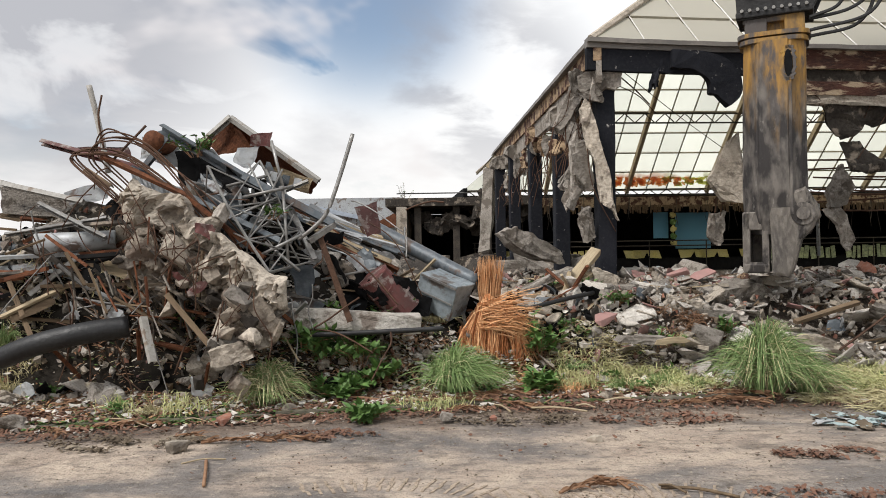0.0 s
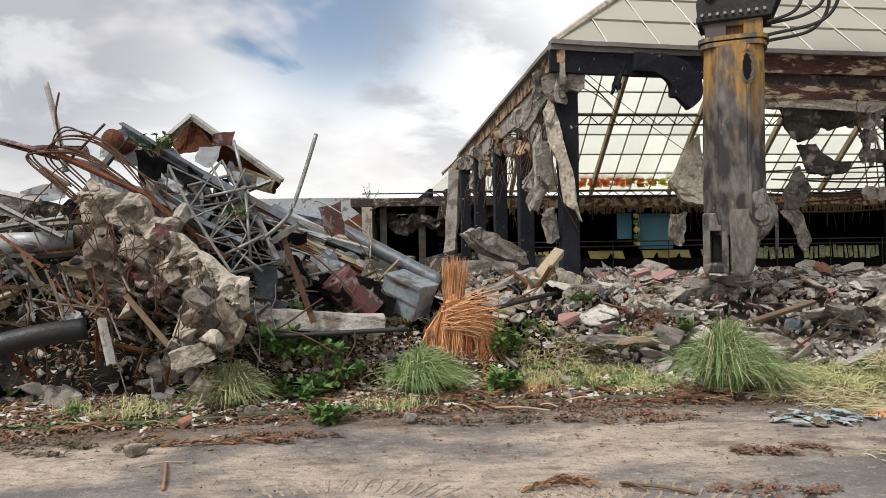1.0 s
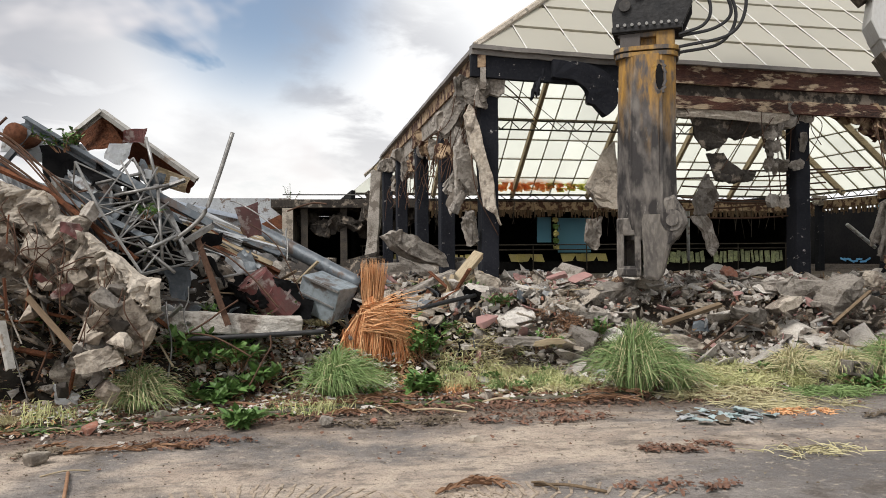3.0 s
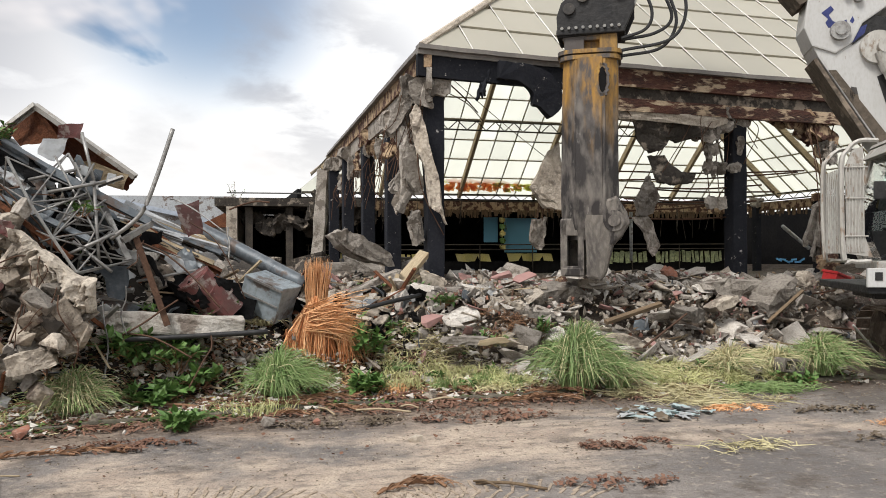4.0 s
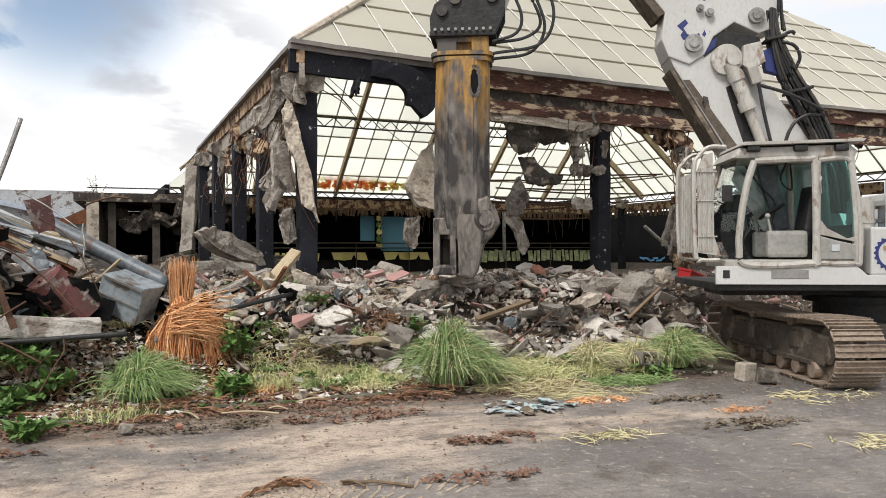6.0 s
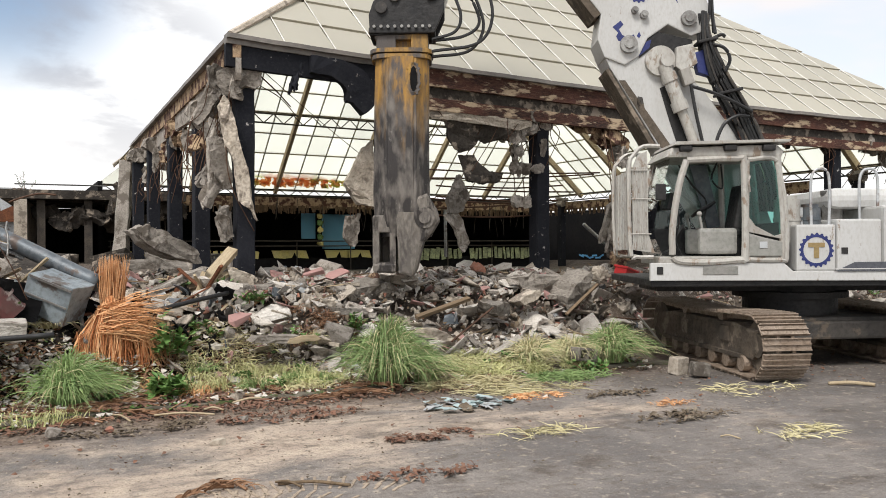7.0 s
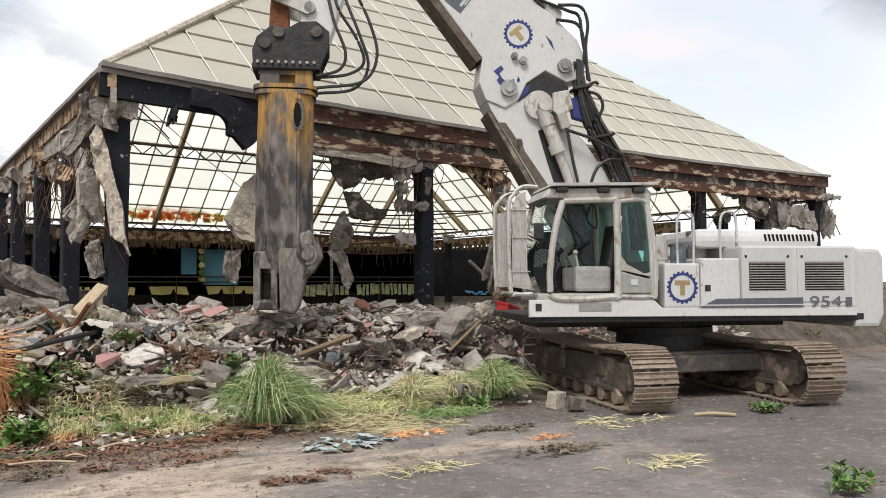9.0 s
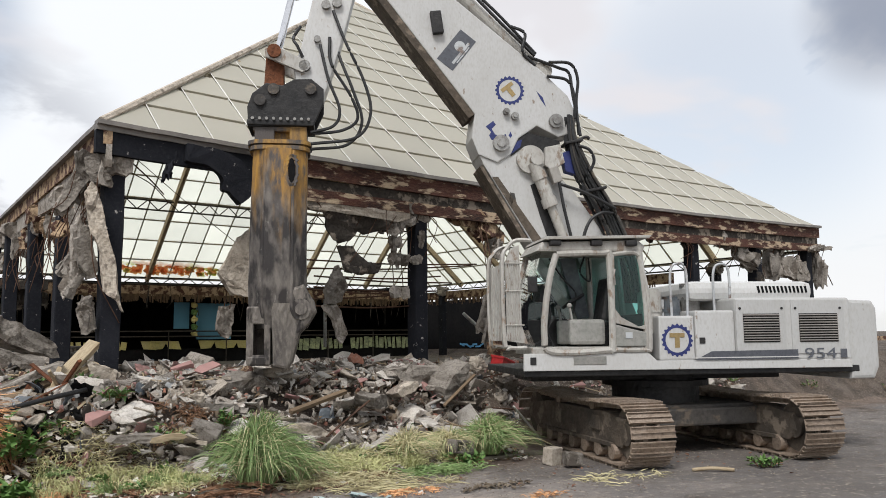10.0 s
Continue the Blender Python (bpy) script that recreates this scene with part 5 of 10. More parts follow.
    # main boom
    bm = bmesh.new()
    prism(bm, [(0.20, 1.9), (1.25, 1.9), (2.40, 3.80), (3.20, 5.12), (3.34, 5.42), (3.16, 5.72), (2.75, 5.70), (2.35, 5.50), (1.55, 4.70), (0.95, 3.85)], -0.46, 0.26, 0.03)
    boom = part("boom", bm, M["white_paint"], root, "white riveted boom with mud and scratches")
    bm = bmesh.new()
    prism(bm, [(2.42, 3.80), (3.22, 5.12), (3.27, 5.09), (2.50, 3.77)], -0.44, 0.24)
    part("boom_web", bm, M["muddy_steel"], boom)
    bm = bmesh.new()
    prism(bm, [(3.30, 5.30), (3.42, 5.60), (3.36, 6.05), (5.00, 8.20), (6.02, 9.35), (6.05, 9.75), (5.70, 9.98), (5.20, 9.75), (3.95, 8.42), (2.10, 6.92), (1.60, 6.45), (1.42, 6.05), (1.52, 5.75), (1.80, 5.66), (2.20, 5.86), (2.55, 5.62), (2.70, 5.32), (2.95, 5.16)], -0.40, 0.30, 0.025)
    upper = part("upper_boom", bm, M["white_paint"], root, "white upper boom with emblem and sign plate")
    bm = bmesh.new()
    prism(bm, [(3.36, 6.05), (3.47, 5.98), (5.12, 8.14), (6.08, 9.28), (6.02, 9.35), (5.00, 8.20)], -0.38, 0.28)
    part("boom_belly", bm, M["muddy_steel"], upper)
    tilt = Matrix.Translation((2.70, 0, 6.51)) @ Matrix.Rotation(radians(38), 4, "Y") @ Matrix.Translation((-2.70, 0, -6.51))
    roundel(upper, (2.70, 0.303, 6.51), 0.275, tilt)
    bm = bmesh.new()
    box(bm, (0.72, 0.006, 0.36), (3.68, 0.304, 7.24), (0, 52, 0), bevel=0.001)
    plate = part("sign_plate", bm, M["slate"], upper, "grey sign plate")
    bm = bmesh.new()
    rod(bm, (3.62, 0.306, 7.31), (3.62, 0.310, 7.31), 0.10, 18)
    for k, (w, off) in enumerate(((0.5, -0.10), (0.38, -0.15))):
        m4 = pose(3.68, 0.309, 7.24, 0, 52, 0)
        q = m4 @ Vector((0, 0, off))
        box(bm, (w, 0.003, 0.05 if k == 0 else 0.025), (q.x, q.y, q.z), (0, 52, 0))
    part("plate_mark", bm, M["sheet_white"], plate)
    bm = bmesh.new()
    box(bm, (0.20, 0.12, 0.42), (4.05, 0.36, 7.72), (0, 8, 0), bevel=0.02)
    part("valve_box", bm, M["black_steel"], upper)
    for x, z, r in ((2.89, 5.51, 0.15), (1.85, 5.95, 0.13), (2.62, 6.02, 0.07), (2.78, 6.10, 0.06), (5.72, 9.62, 0.15)):
        bm = bmesh.new()
        rod(bm, (x, -0.52, z), (x, 0.38, z), r, 20)
        rod(bm, (x, 0.38, z), (x, 0.41, z), r * 0.55, 14)
        part("pin", bm, M["galvanised"], upper)
    # navy paint left at the joint
    for pts in ([(3.16, 5.82), (3.02, 5.93), (2.97, 5.86), (3.05, 5.78), (2.99, 5.68), (2.90, 5.64), (2.79, 5.69), (2.76, 5.60), (2.88, 5.56), (3.06, 5.58), (3.10, 5.66), (3.06, 5.72)], [(2.74, 5.66), (2.70, 5.74), (2.67, 5.67), (2.70, 5.62)], [(2.20, 6.52), (2.08, 6.40), (2.02, 6.22), (2.12, 6.36)]):
        bm = bmesh.new()
        prism(bm, pts, 0.301, 0.304)
        part("paint_patch", bm, M["navy"], upper)
    # gap under the joint: a solid black block painted as its shade
    bm = bmesh.new()
    prism(bm, [(2.70, 5.28), (2.62, 5.62), (2.38, 5.74), (2.06, 5.66), (1.78, 5.60), (1.70, 5.30), (1.96, 5.30), (2.23, 5.43), (2.50, 5.43)], 0.10, 0.275, 0.004)
    part("joint_gap", bm, M["black_steel"], boom)
    bm = bmesh.new()
    prism(bm, [(2.72, 5.30), (2.63, 5.55), (2.48, 5.60), (2.52, 5.46), (2.62, 5.38)], 0.276, 0.281)
    part("paint_patch", bm, M["navy"], boom)
    bm = bmesh.new()
    rod(bm, (2.34, 0.26, 5.22), (2.34, 0.36, 5.22), 0.26, 28)
    rod(bm, (2.26, 0.36, 5.20), (2.26, 0.52, 5.20), 0.12, 18)
    prism(bm, [(2.08, 5.44), (1.80, 5.50), (1.72, 5.16), (1.96, 5.0), (2.10, 5.1)], 0.27, 0.42, 0.02)
    part("joint_block", bm, M["dirty_white"], boom)
    bm = bmesh.new()
    prism(bm, [(1.78, 5.34), (1.46, 5.46), (1.30, 5.06), (1.42, 4.92), (1.70, 5.0)], 0.20, 0.38, 0.02)
    part("hose_block", bm, M["navy"], boom)
    for pts, key in (([(2.34, 4.76), (2.18, 4.21), (2.02, 3.72), (1.82, 3.72), (2.04, 4.32), (2.20, 4.82)], "black_steel"), ([(3.05, 4.90), (2.94, 4.90), (2.22, 3.86), (2.12, 3.72), (2.32, 3.72)], "muddy_steel"), ([(2.72, 4.62), (2.64, 4.60), (2.60, 4.40), (2.66, 4.48), (2.70, 4.38), (2.74, 4.5)], "greasy_steel")):
        bm = bmesh.new()
        prism(bm, pts, 0.262, 0.272)
        part("wear_plate", bm, M[key], boom)
    for y in (0.40, -0.56):
        bm = bmesh.new()
        rod(bm, (2.30, y, 5.14), (2.02, y, 4.40), 0.115, 16)
        rod(bm, (2.06, y, 4.50), (2.00, y, 4.34), 0.14, 16)
        rod(bm, (2.24, y, 4.98), (2.18, y, 4.84), 0.135, 16)
        rod(bm, (2.02, y, 4.40), (1.55, y, 3.20), 0.085, 16)
        part("setting_cylinder", bm, M["dirty_white"], boom)
    bm = bmesh.new()
    box(bm, (0.18, 0.16, 0.30), (1.92, 0.42, 4.92), (0, 18, 0), bevel=0.02)
    part("valve_block", bm, M["dirty_white"], boom)
    # stick cylinder along the back of the upper boom
    bm = bmesh.new()
    rod(bm, (2.05, -0.05, 7.02), (3.75, -0.05, 8.62), 0.135, 18)
    rod(bm, (2.0, -0.22, 6.98), (2.0, 0.12, 6.98), 0.17, 18)
    cyl = part("stick_cylinder", bm, M["dirty_white"], root)
    bm = bmesh.new()
    rod(bm, (3.7, -0.05, 8.57), (5.15, -0.05, 9.95), 0.07, 14)
    part("piston_rod", bm, M["chrome"], cyl)
    # stick
    bm = bmesh.new()
    prism(bm, [(5.20, 10.05), (5.75, 10.1), (5.98, 9.5), (6.26, 8.25), (6.50, 7.15), (6.62, 6.85), (6.55, 6.50), (6.30, 6.28), (6.08, 6.30), (5.98, 6.6), (5.72, 7.5), (5.45, 8.6)], -0.30, 0.22, 0.025)
    stick = part("stick", bm, M["white_paint"], root, "white stick with worn paint")
    for x, z, r in ((6.31, 6.40, 0.13), (6.05, 8.0, 0.08), (6.20, 7.35, 0.06), (5.85, 8.05, 0.09), (6.42, 6.85, 0.10)):
        bm = bmesh.new()
        rod(bm, (x, -0.38, z), (x, 0.30, z), r, 18)
        part("pin", bm, M["galvanised"], stick)
    bm = bmesh.new()
    rod(bm, (6.62, -0.04, 8.5), (6.45, -0.04, 9.9), 0.13, 16)
    rod(bm, (6.65, -0.04, 8.25), (6.60, -0.04, 8.62), 0.15, 16)
    bucket = part("link_cylinder", bm, M["dirty_white"], root)
    bm = bmesh.new()
    rod(bm, (6.66, -0.04, 8.30), (6.93, -0.04, 7.10), 0.065, 14)
    part("piston_rod", bm, M["chrome"], bucket)
    for y in (0.26, -0.34):
        bm = bmesh.new()
        prism(bm, [(7.12, 7.12), (6.98, 7.22), (6.82, 7.14), (6.40, 6.94), (6.34, 6.80), (6.46, 6.72), (6.95, 6.92), (7.10, 6.98)], y - 0.04, y + 0.04, 0.01)
        part("link_arm", bm, M["dirty_white"], root)
    bm = bmesh.new()
    prism(bm, [(7.10, 7.08), (6.80, 7.08), (6.78, 6.3), (7.14, 6.3)], -0.24, 0.16, 0.02)
    rod(bm, (6.95, -0.45, 7.08), (6.95, 0.36, 7.08), 0.12, 18)
    rod(bm, (6.95, -0.36, 6.40), (6.95, 0.30, 6.40), 0.11, 18)
    part("push_link", bm, M["rust"], root)
    # shear: bolted head, collar, long body, jaws
    bm = bmesh.new()
    for y0, y1 in ((0.24, 0.32), (-0.40, -0.32)):
        prism(bm, [(7.40, 6.06), (7.32, 6.30), (7.08, 6.50), (6.80, 6.46), (6.60, 6.58), (6.30, 6.60), (6.08, 6.42), (6.08, 6.15), (6.26, 5.74), (7.38, 5.70)], y0, y1, 0.015)
    box(bm, (1.16, 0.80, 0.10), (6.82, -0.04, 5.78), bevel=0.02)
    box(bm, (0.9, 0.64, 0.4), (6.85, -0.04, 5.98), bevel=0.02)
    shear = part("shear", bm, M["black_steel"], root, "demolition shear, paint worn to bare steel")
    for k in range(9):
        bm = bmesh.new()
        rod(bm, (6.34 + k * 0.12, 0.36, 5.84), (6.34 + k * 0.12, 0.40, 5.84), 0.028, 8)
        part("bolt", bm, M["galvanised"], shear)
    for x, z in ((6.95, 6.38), (6.31, 6.40), (7.18, 6.18)):
        bm = bmesh.new()
        rod(bm, (x, -0.46, z), (x, 0.37, z), 0.10, 18)
        part("pin", bm, M["greasy_steel"], shear)
    bm = bmesh.new()
    for a in ((0.34, 0.66, 0.36, 7.10), (0.30, 0.66, 0.36, 6.52)):
        box(bm, a[:3], (a[3], -0.04, 5.56), bevel=0.02)
    box(bm, (0.92, 0.64, 0.12), (6.84, -0.04, 5.70), bevel=0.02)
    box(bm, (0.30, 0.5, 0.36), (6.82, -0.1, 5.56), bevel=0.02)
    part("shear_neck", bm, M["worn_yellow"], shear)
    bm = bmesh.new()
    for z, w in ((5.40, 1.12), (5.30, 1.06)):
        n = 10
        pts = [(6.84 + 0.5 * w * math.copysign(abs(math.cos(6.2832 * k / 24)) ** 0.55, math.cos(6.2832 * k / 24)), -0.04 + 0.44 * math.copysign(abs(math.sin(6.2832 * k / 24)) ** 0.55, math.sin(6.2832 * k / 24))) for k in range(24)]
        a = [bm.verts.new((x, y, z)) for x, y in pts]
        b = [bm.verts.new((x, y, z + 0.07)) for x, y in pts]
        bm.faces.new(a[::-1])
        bm.faces.new(b)
        for k in range(24):
            bm.faces.new((a[k], a[(k + 1) % 24], b[(k + 1) % 24], b[k]))
    part("collar", bm, M["worn_yellow"], shear)
    # body: chamfered box section, slightly waisted
    bm = bmesh.new()
    rings = []
    for z, x0, x1, yy in ((5.32, 6.36, 7.30, 0.40), (4.9, 6.36, 7.31, 0.42), (4.2, 6.37, 7.33, 0.43), (3.4, 6.37, 7.34, 0.43), (2.9, 6.36, 7.35, 0.42), (2.62, 6.24, 7.34, 0.40), (2.42, 6.22, 7.32, 0.38), (2.20, 6.34, 7.30, 0.34)):
        ch = 0.24
        rings.append([bm.verts.new(p) for p in ((x0 + ch, yy, z), (x1 - ch, yy, z), (x1, yy - 0.22, z), (x1, -yy + 0.14, z), (x1 - ch, -yy - 0.08, z), (x0 + ch, -yy - 0.08, z), (x0, -yy + 0.14, z), (x0, yy - 0.22, z))])
    for a, b in zip(rings, rings[1:]):
        for k in range(8):
            bm.faces.new((a[k], a[(k + 1) % 8], b[(k + 1) % 8], b[k]))
    bm.faces.new(rings[0])
    bm.faces.new(rings[-1][::-1])
    bmesh.ops.recalc_face_normals(bm, faces=bm.faces[:])
    bmesh.ops.bevel(bm, geom=[e for e in bm.edges if abs(e.verts[0].co.z - e.verts[1].co.z) > 0.05], offset=0.03, segments=2, affect="EDGES")
    part("shear_body", bm, M["shear_shell"], shear)
    # oval port and plates on the body
    bm = bmesh.new()
    prism(bm, [(6.62 + 0.06 * math.cos(a), 4.92 + 0.22 * math.sin(a)) for a in [6.2832 * k / 14 for k in range(14)]], 0.36, 0.43)
    part("port", bm, M["dark"], shear)
    bm = bmesh.new()
    for a in [6.2832 * k / 14 for k in range(14)]:
        box(bm, (0.045, 0.05, 0.12), (6.62 + 0.09 * math.cos(a), 0.40, 4.92 + 0.26 * math.sin(a)), (0, -math.degrees(a), 0))
    part("port_rim", bm, M["worn_yellow"], shear)
    bm = bmesh.new()
    box(bm, (0.05, 0.06, 2.2), (6.60, 0.395, 3.6), bevel=0.012)
    part("weld_rib", bm, M["shear_shell"], shear)
    # fixed jaw with a slot
    bm = bmesh.new()
    for a in ((0.12, 0.16, 0.95, 7.29, 2.08), (0.11, 0.16, 0.95, 7.00, 2.08), (0.38, 0.16, 0.14, 7.15, 1.68), (0.38, 0.16, 0.3, 7.15, 2.42)):
        box(bm, a[:3], (a[3], 0.27, a[4]), bevel=0.02)
    prism(bm, [(7.33, 2.5), (7.35, 1.75), (7.30, 1.62), (6.96, 1.62), (6.96, 2.5)], -0.42, -0.24, 0.02)
    box(bm, (0.40, 0.78, 0.16), (7.14, -0.03, 1.65), bevel=0.03)
    box(bm, (0.12, 0.5, 0.9), (7.285, -0.05, 2.05), bevel=0.02)
    box(bm, (0.09, 0.5, 0.9), (6.995, -0.05, 2.05), bevel=0.02)
    part("fixed_jaw", bm, M["worn_steel"], shear)
    # moving jaw with its pivot boss
    bm = bmesh.new()
    prism(bm, [(6.96, 2.75), (6.40, 2.95), (6.22, 2.66), (6.18, 2.48), (6.30, 2.28), (6.46, 2.10), (6.58, 1.62), (6.66, 1.50), (6.90, 1.55), (6.92, 2.1)], -0.30, 0.40, 0.05)
    part("moving_jaw", bm, M["worn_steel"], shear)
    for r, y in ((0.18, 0.42), (0.10, 0.46)):
        bm = bmesh.new()
        rod(bm, (6.44, 0.2, 2.52), (6.44, y, 2.52), r, 22)
        part("pivot_boss", bm, M["worn_steel"], shear)
    # hoses
    loops = [
        [(5.92, 0.25, 7.9), (5.70, 0.32, 7.3), (5.38, 0.35, 6.6), (5.25, 0.36, 6.0), (5.50, 0.34, 5.55), (6.30, 0.30, 5.42)],
        [(5.95, 0.10, 7.6), (5.78, 0.2, 7.0), (5.55, 0.25, 6.4), (5.40, 0.25, 5.85), (5.65, 0.2, 5.45), (6.30, 0.15, 5.36)],
        [(5.98, 0.25, 7.4), (5.95, 0.3, 6.9), (5.60, 0.33, 6.3), (5.48, 0.3, 5.9), (5.75, 0.3, 5.68), (6.30, 0.3, 5.60)],
        [(6.15, 0.28, 7.25), (6.0, 0.34, 6.6), (5.80, 0.36, 6.05), (5.90, 0.34, 5.75), (6.30, 0.33, 5.62)],
        [(6.5, 0.2, 7.6), (6.62, 0.26, 7.35), (6.55, 0.3, 7.2), (6.45, 0.28, 7.0)],
        [(1.95, 0.30, 7.08), (1.55, 0.34, 7.05), (1.42, 0.36, 6.75), (1.46, 0.36, 6.3), (1.42, 0.34, 5.7)],
        [(2.3, 0.1, 7.25), (1.75, 0.2, 7.02), (1.55, 0.25, 6.9), (1.50, 0.28, 6.5), (1.36, 0.25, 5.7)],
        [(2.0, 0.33, 6.8), (1.62, 0.36, 6.72), (1.50, 0.38, 6.4), (1.5, 0.36, 6.0)],
        [(1.87, 0.46, 4.76), (1.45, 0.52, 4.61), (1.14, 0.54, 4.46), (0.83, 0.52, 4.30)],
        [(1.45, 0.50, 3.6), (1.43, 0.52, 3.83), (1.31, 0.54, 4.09), (1.10, 0.55, 4.22), (0.88, 0.50, 4.22)],
        [(1.86, 0.46, 4.80), (1.78, 0.48, 4.29), (1.66, 0.48, 3.75)],
        [(1.55, 0.40, 5.5), (1.30, 0.50, 5.4), (1.20, 0.50, 5.2), (1.26, 0.45, 5.0)],
        [(1.60, 0.40, 5.5), (1.36, 0.50, 5.62), (1.28, 0.52, 5.58)],
        [(2.2, 0.26, 7.2), (2.9, 0.3, 7.85), (3.5, 0.3, 8.45), (4.6, 0.3, 9.5)],
        [(2.15, 0.15, 7.28), (2.85, 0.2, 7.98), (3.4, 0.2, 8.5), (4.5, 0.2, 9.6)],
        [(2.2, 0.28, 7.0), (2.45, 0.33, 7.25), (2.4, 0.33, 7.6), (2.7, 0.3, 7.75)],
    ]
    for k, ctrl in enumerate(loops):
        bm = bmesh.new()
        tube(bm, bend(ctrl, 9), 0.028 if k < 5 else 0.030, 7)
        part("hose", bm, M["hose"], root)
    # thick bundle of hoses down the back of the boom
    rng = random.Random(12)
    inner = [(1.64, 6.05), (1.64, 5.52), (1.50, 4.94), (1.20, 4.32), (1.00, 3.91), (0.75, 3.3), (0.6, 2.6)]
    outer = [(1.56, 6.0), (1.48, 5.58), (1.17, 4.95), (0.87, 4.43), (0.61, 3.91), (0.4, 3.3), (0.3, 2.6)]
    for k in range(18):
        f = (k % 9) / 8 + rng.uniform(-0.05, 0.05)
        y = 0.26 + 0.14 * (k // 9) + rng.uniform(-0.03, 0.05)
        ctrl = []
        for (x0, z0), (x1, z1) in zip(inner, outer):
            ctrl.append((x0 + (x1 - x0) * f + rng.uniform(-0.03, 0.03), y + rng.uniform(-0.03, 0.04), z0 + (z1 - z0) * f))
        bm = bmesh.new()
        tube(bm, bend(ctrl, 6), rng.choice((0.022, 0.027, 0.033)), 6)
        part("hose", bm, M["hose"] if rng.random() < 0.85 else M["greasy_steel"], root)
    for x, z, w in ((1.56, 5.54, 0.34), (1.18, 4.66, 0.42)):
        bm = bmesh.new()
        box(bm, (w, 0.34, 0.05), (x, 0.34, z), (0, 12, 0), bevel=0.015)
        part("hose_clamp", bm, M["black_steel"], root)


build_excavator()

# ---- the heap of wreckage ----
# near black, so that gaps between the waste come out shaded
M["heap_shade"] = surface("heap_shade", (0.022, 0.019, 0.016), (0.045, 0.038, 0.03), (0.012, 0.011, 0.01), 2.0, 12, 0.95, bump=0.8)


def loose(name, bm, mat_key, m, label, category, group="", smooth_it=False):
    """A single loose thing, one mesh."""
    ob = part(name, bm, M[mat_key], None, "", smooth_it)
    ob.matrix_world = m
    return tagged(ob, label, category, group)


def span(p, q, roll=0.0):
    """The pose of something long that runs from p to q along its own x axis."""
    p, q = Vector(p), Vector(q)
    d = (q - p).normalized()
    s = d.cross(Vector((0, 0, 1)))
    s = s.normalized() if s.length > 0.05 else Vector((0, 1, 0))
    rot = Matrix((d, -s, d.cross(-s))).transposed().to_4x4()
    return Matrix.Translation((p + q) / 2) @ rot @ pose(0, 0, 0, roll, 0, 0), (q - p).length


def angle_bar(name, p, q, w, mat_key, label, roll=0.0, group="", t=0.014):
    """A length of rolled channel or angle."""
    m, ln = span(p, q, roll)
    bm = bmesh.new()
    box(bm, (ln, w, t), (0, 0, 0))
    box(bm, (ln, t, w * 0.6), (0, w / 2 - t / 2, -w * 0.3 - t / 2 + 0.001))
    box(bm, (ln, t, w * 0.6), (0, -w / 2 + t / 2, -w * 0.3 - t / 2 + 0.001))
    return loose(name, bm, mat_key, m, label, "steel bar", group)


def pipe(name, run, r, mat_key, label, category="pipe", group="", n=10):
    c = Vector(run[0])
    bm = bmesh.new()
    pts = bend([Vector(p) - c for p in run], 8) if len(run) > 2 else [Vector(p) - c for p in run]
    tube(bm, pts, r, n)
    return loose(name, bm, mat_key, Matrix.Translation(c), label, category, group, True)


def sheet(name, corners, mat_key, label, group="", ribs=0, warp=0.06, thick=0.012, seed=1):
    """A bent sheet through four corners, ribbed where it is corrugated."""
    c = [Vector(p) for p in corners]
    o = c[0].copy()
    bm = bmesh.new()
    nu, nv = (max(6, ribs * 4), 8)
    grid = []
    nrm = (c[1] - c[0]).cross(c[3] - c[0]).normalized()
    for j in range(nv + 1):
        row = []
        for i in range(nu + 1):
            a, b = i / nu, j / nv
            p = (c[0] * (1 - a) + c[1] * a) * (1 - b) + (c[3] * (1 - a) + c[2] * a) * b
            k = Vector((seed * 3.7, 0, 0))
            p = p + nrm * warp * 2 * noise.noise((p - o) * 1.1 + k) + nrm * warp * 0.5 * noise.noise((p - o) * 4 + k)
            if ribs:
                p = p + nrm * 0.018 * (1 if i % 4 < 2 else -1)
            if j in (0, nv) or i in (0, nu):
                p = p + 0.04 * noise.noise_vector((p - o) * 5 + k)
            row.append(bm.verts.new(p - o))
        grid.append(row)
    fs = []
    for j in range(nv):
        for i in range(nu):
            fs.append(bm.faces.new((grid[j][i], grid[j][i + 1], grid[j + 1][i + 1], grid[j + 1][i])))
    bmesh.ops.solidify(bm, geom=fs, thickness=thick)
    return loose(name, bm, mat_key, Matrix.Translation(o), label, "sheet", group)


def chunk(name, at, size, mat_key, label, seed, rot=(0, 0, 0), group="", jitter=0.1, category="concrete"):
    rng = random.Random(seed)
    bm = bmesh.new()
    ragged(bm, size[0], size[2], size[1], rng, 7, 3, jitter * min(1.0, min(size) * 2.5))
    return loose(name, bm, mat_key, pose(*at, *rot), label, category, group)


# heap profile along x: crest height, at a depth of about eleven metres
CREST = [(-9.5, 1.2), (-7.0, 2.0), (-6.2, 2.4), (-5.4, 2.7), (-4.6, 2.7), (-3.8, 2.9), (-2.9, 2.9), (-2.3, 2.5), (-1.7, 1.9), (-1.0, 1.45), (0.2, 1.2), (1.0, 1.1), (2.0, 1.3)]


def heap_height(x, y):
    c = lerp_table(x, CREST)
    mid = 11.6 + 0.25 * max(0, x + 2)
    front = 1.15
    f = max(0.0, 1 - max(0.0, (mid - y)) / front) if y < mid else max(0.0, 1 - (y - mid) / 3.5)
    base = height(x, y)
    return base + max(0.0, c - base) * f ** 0.8


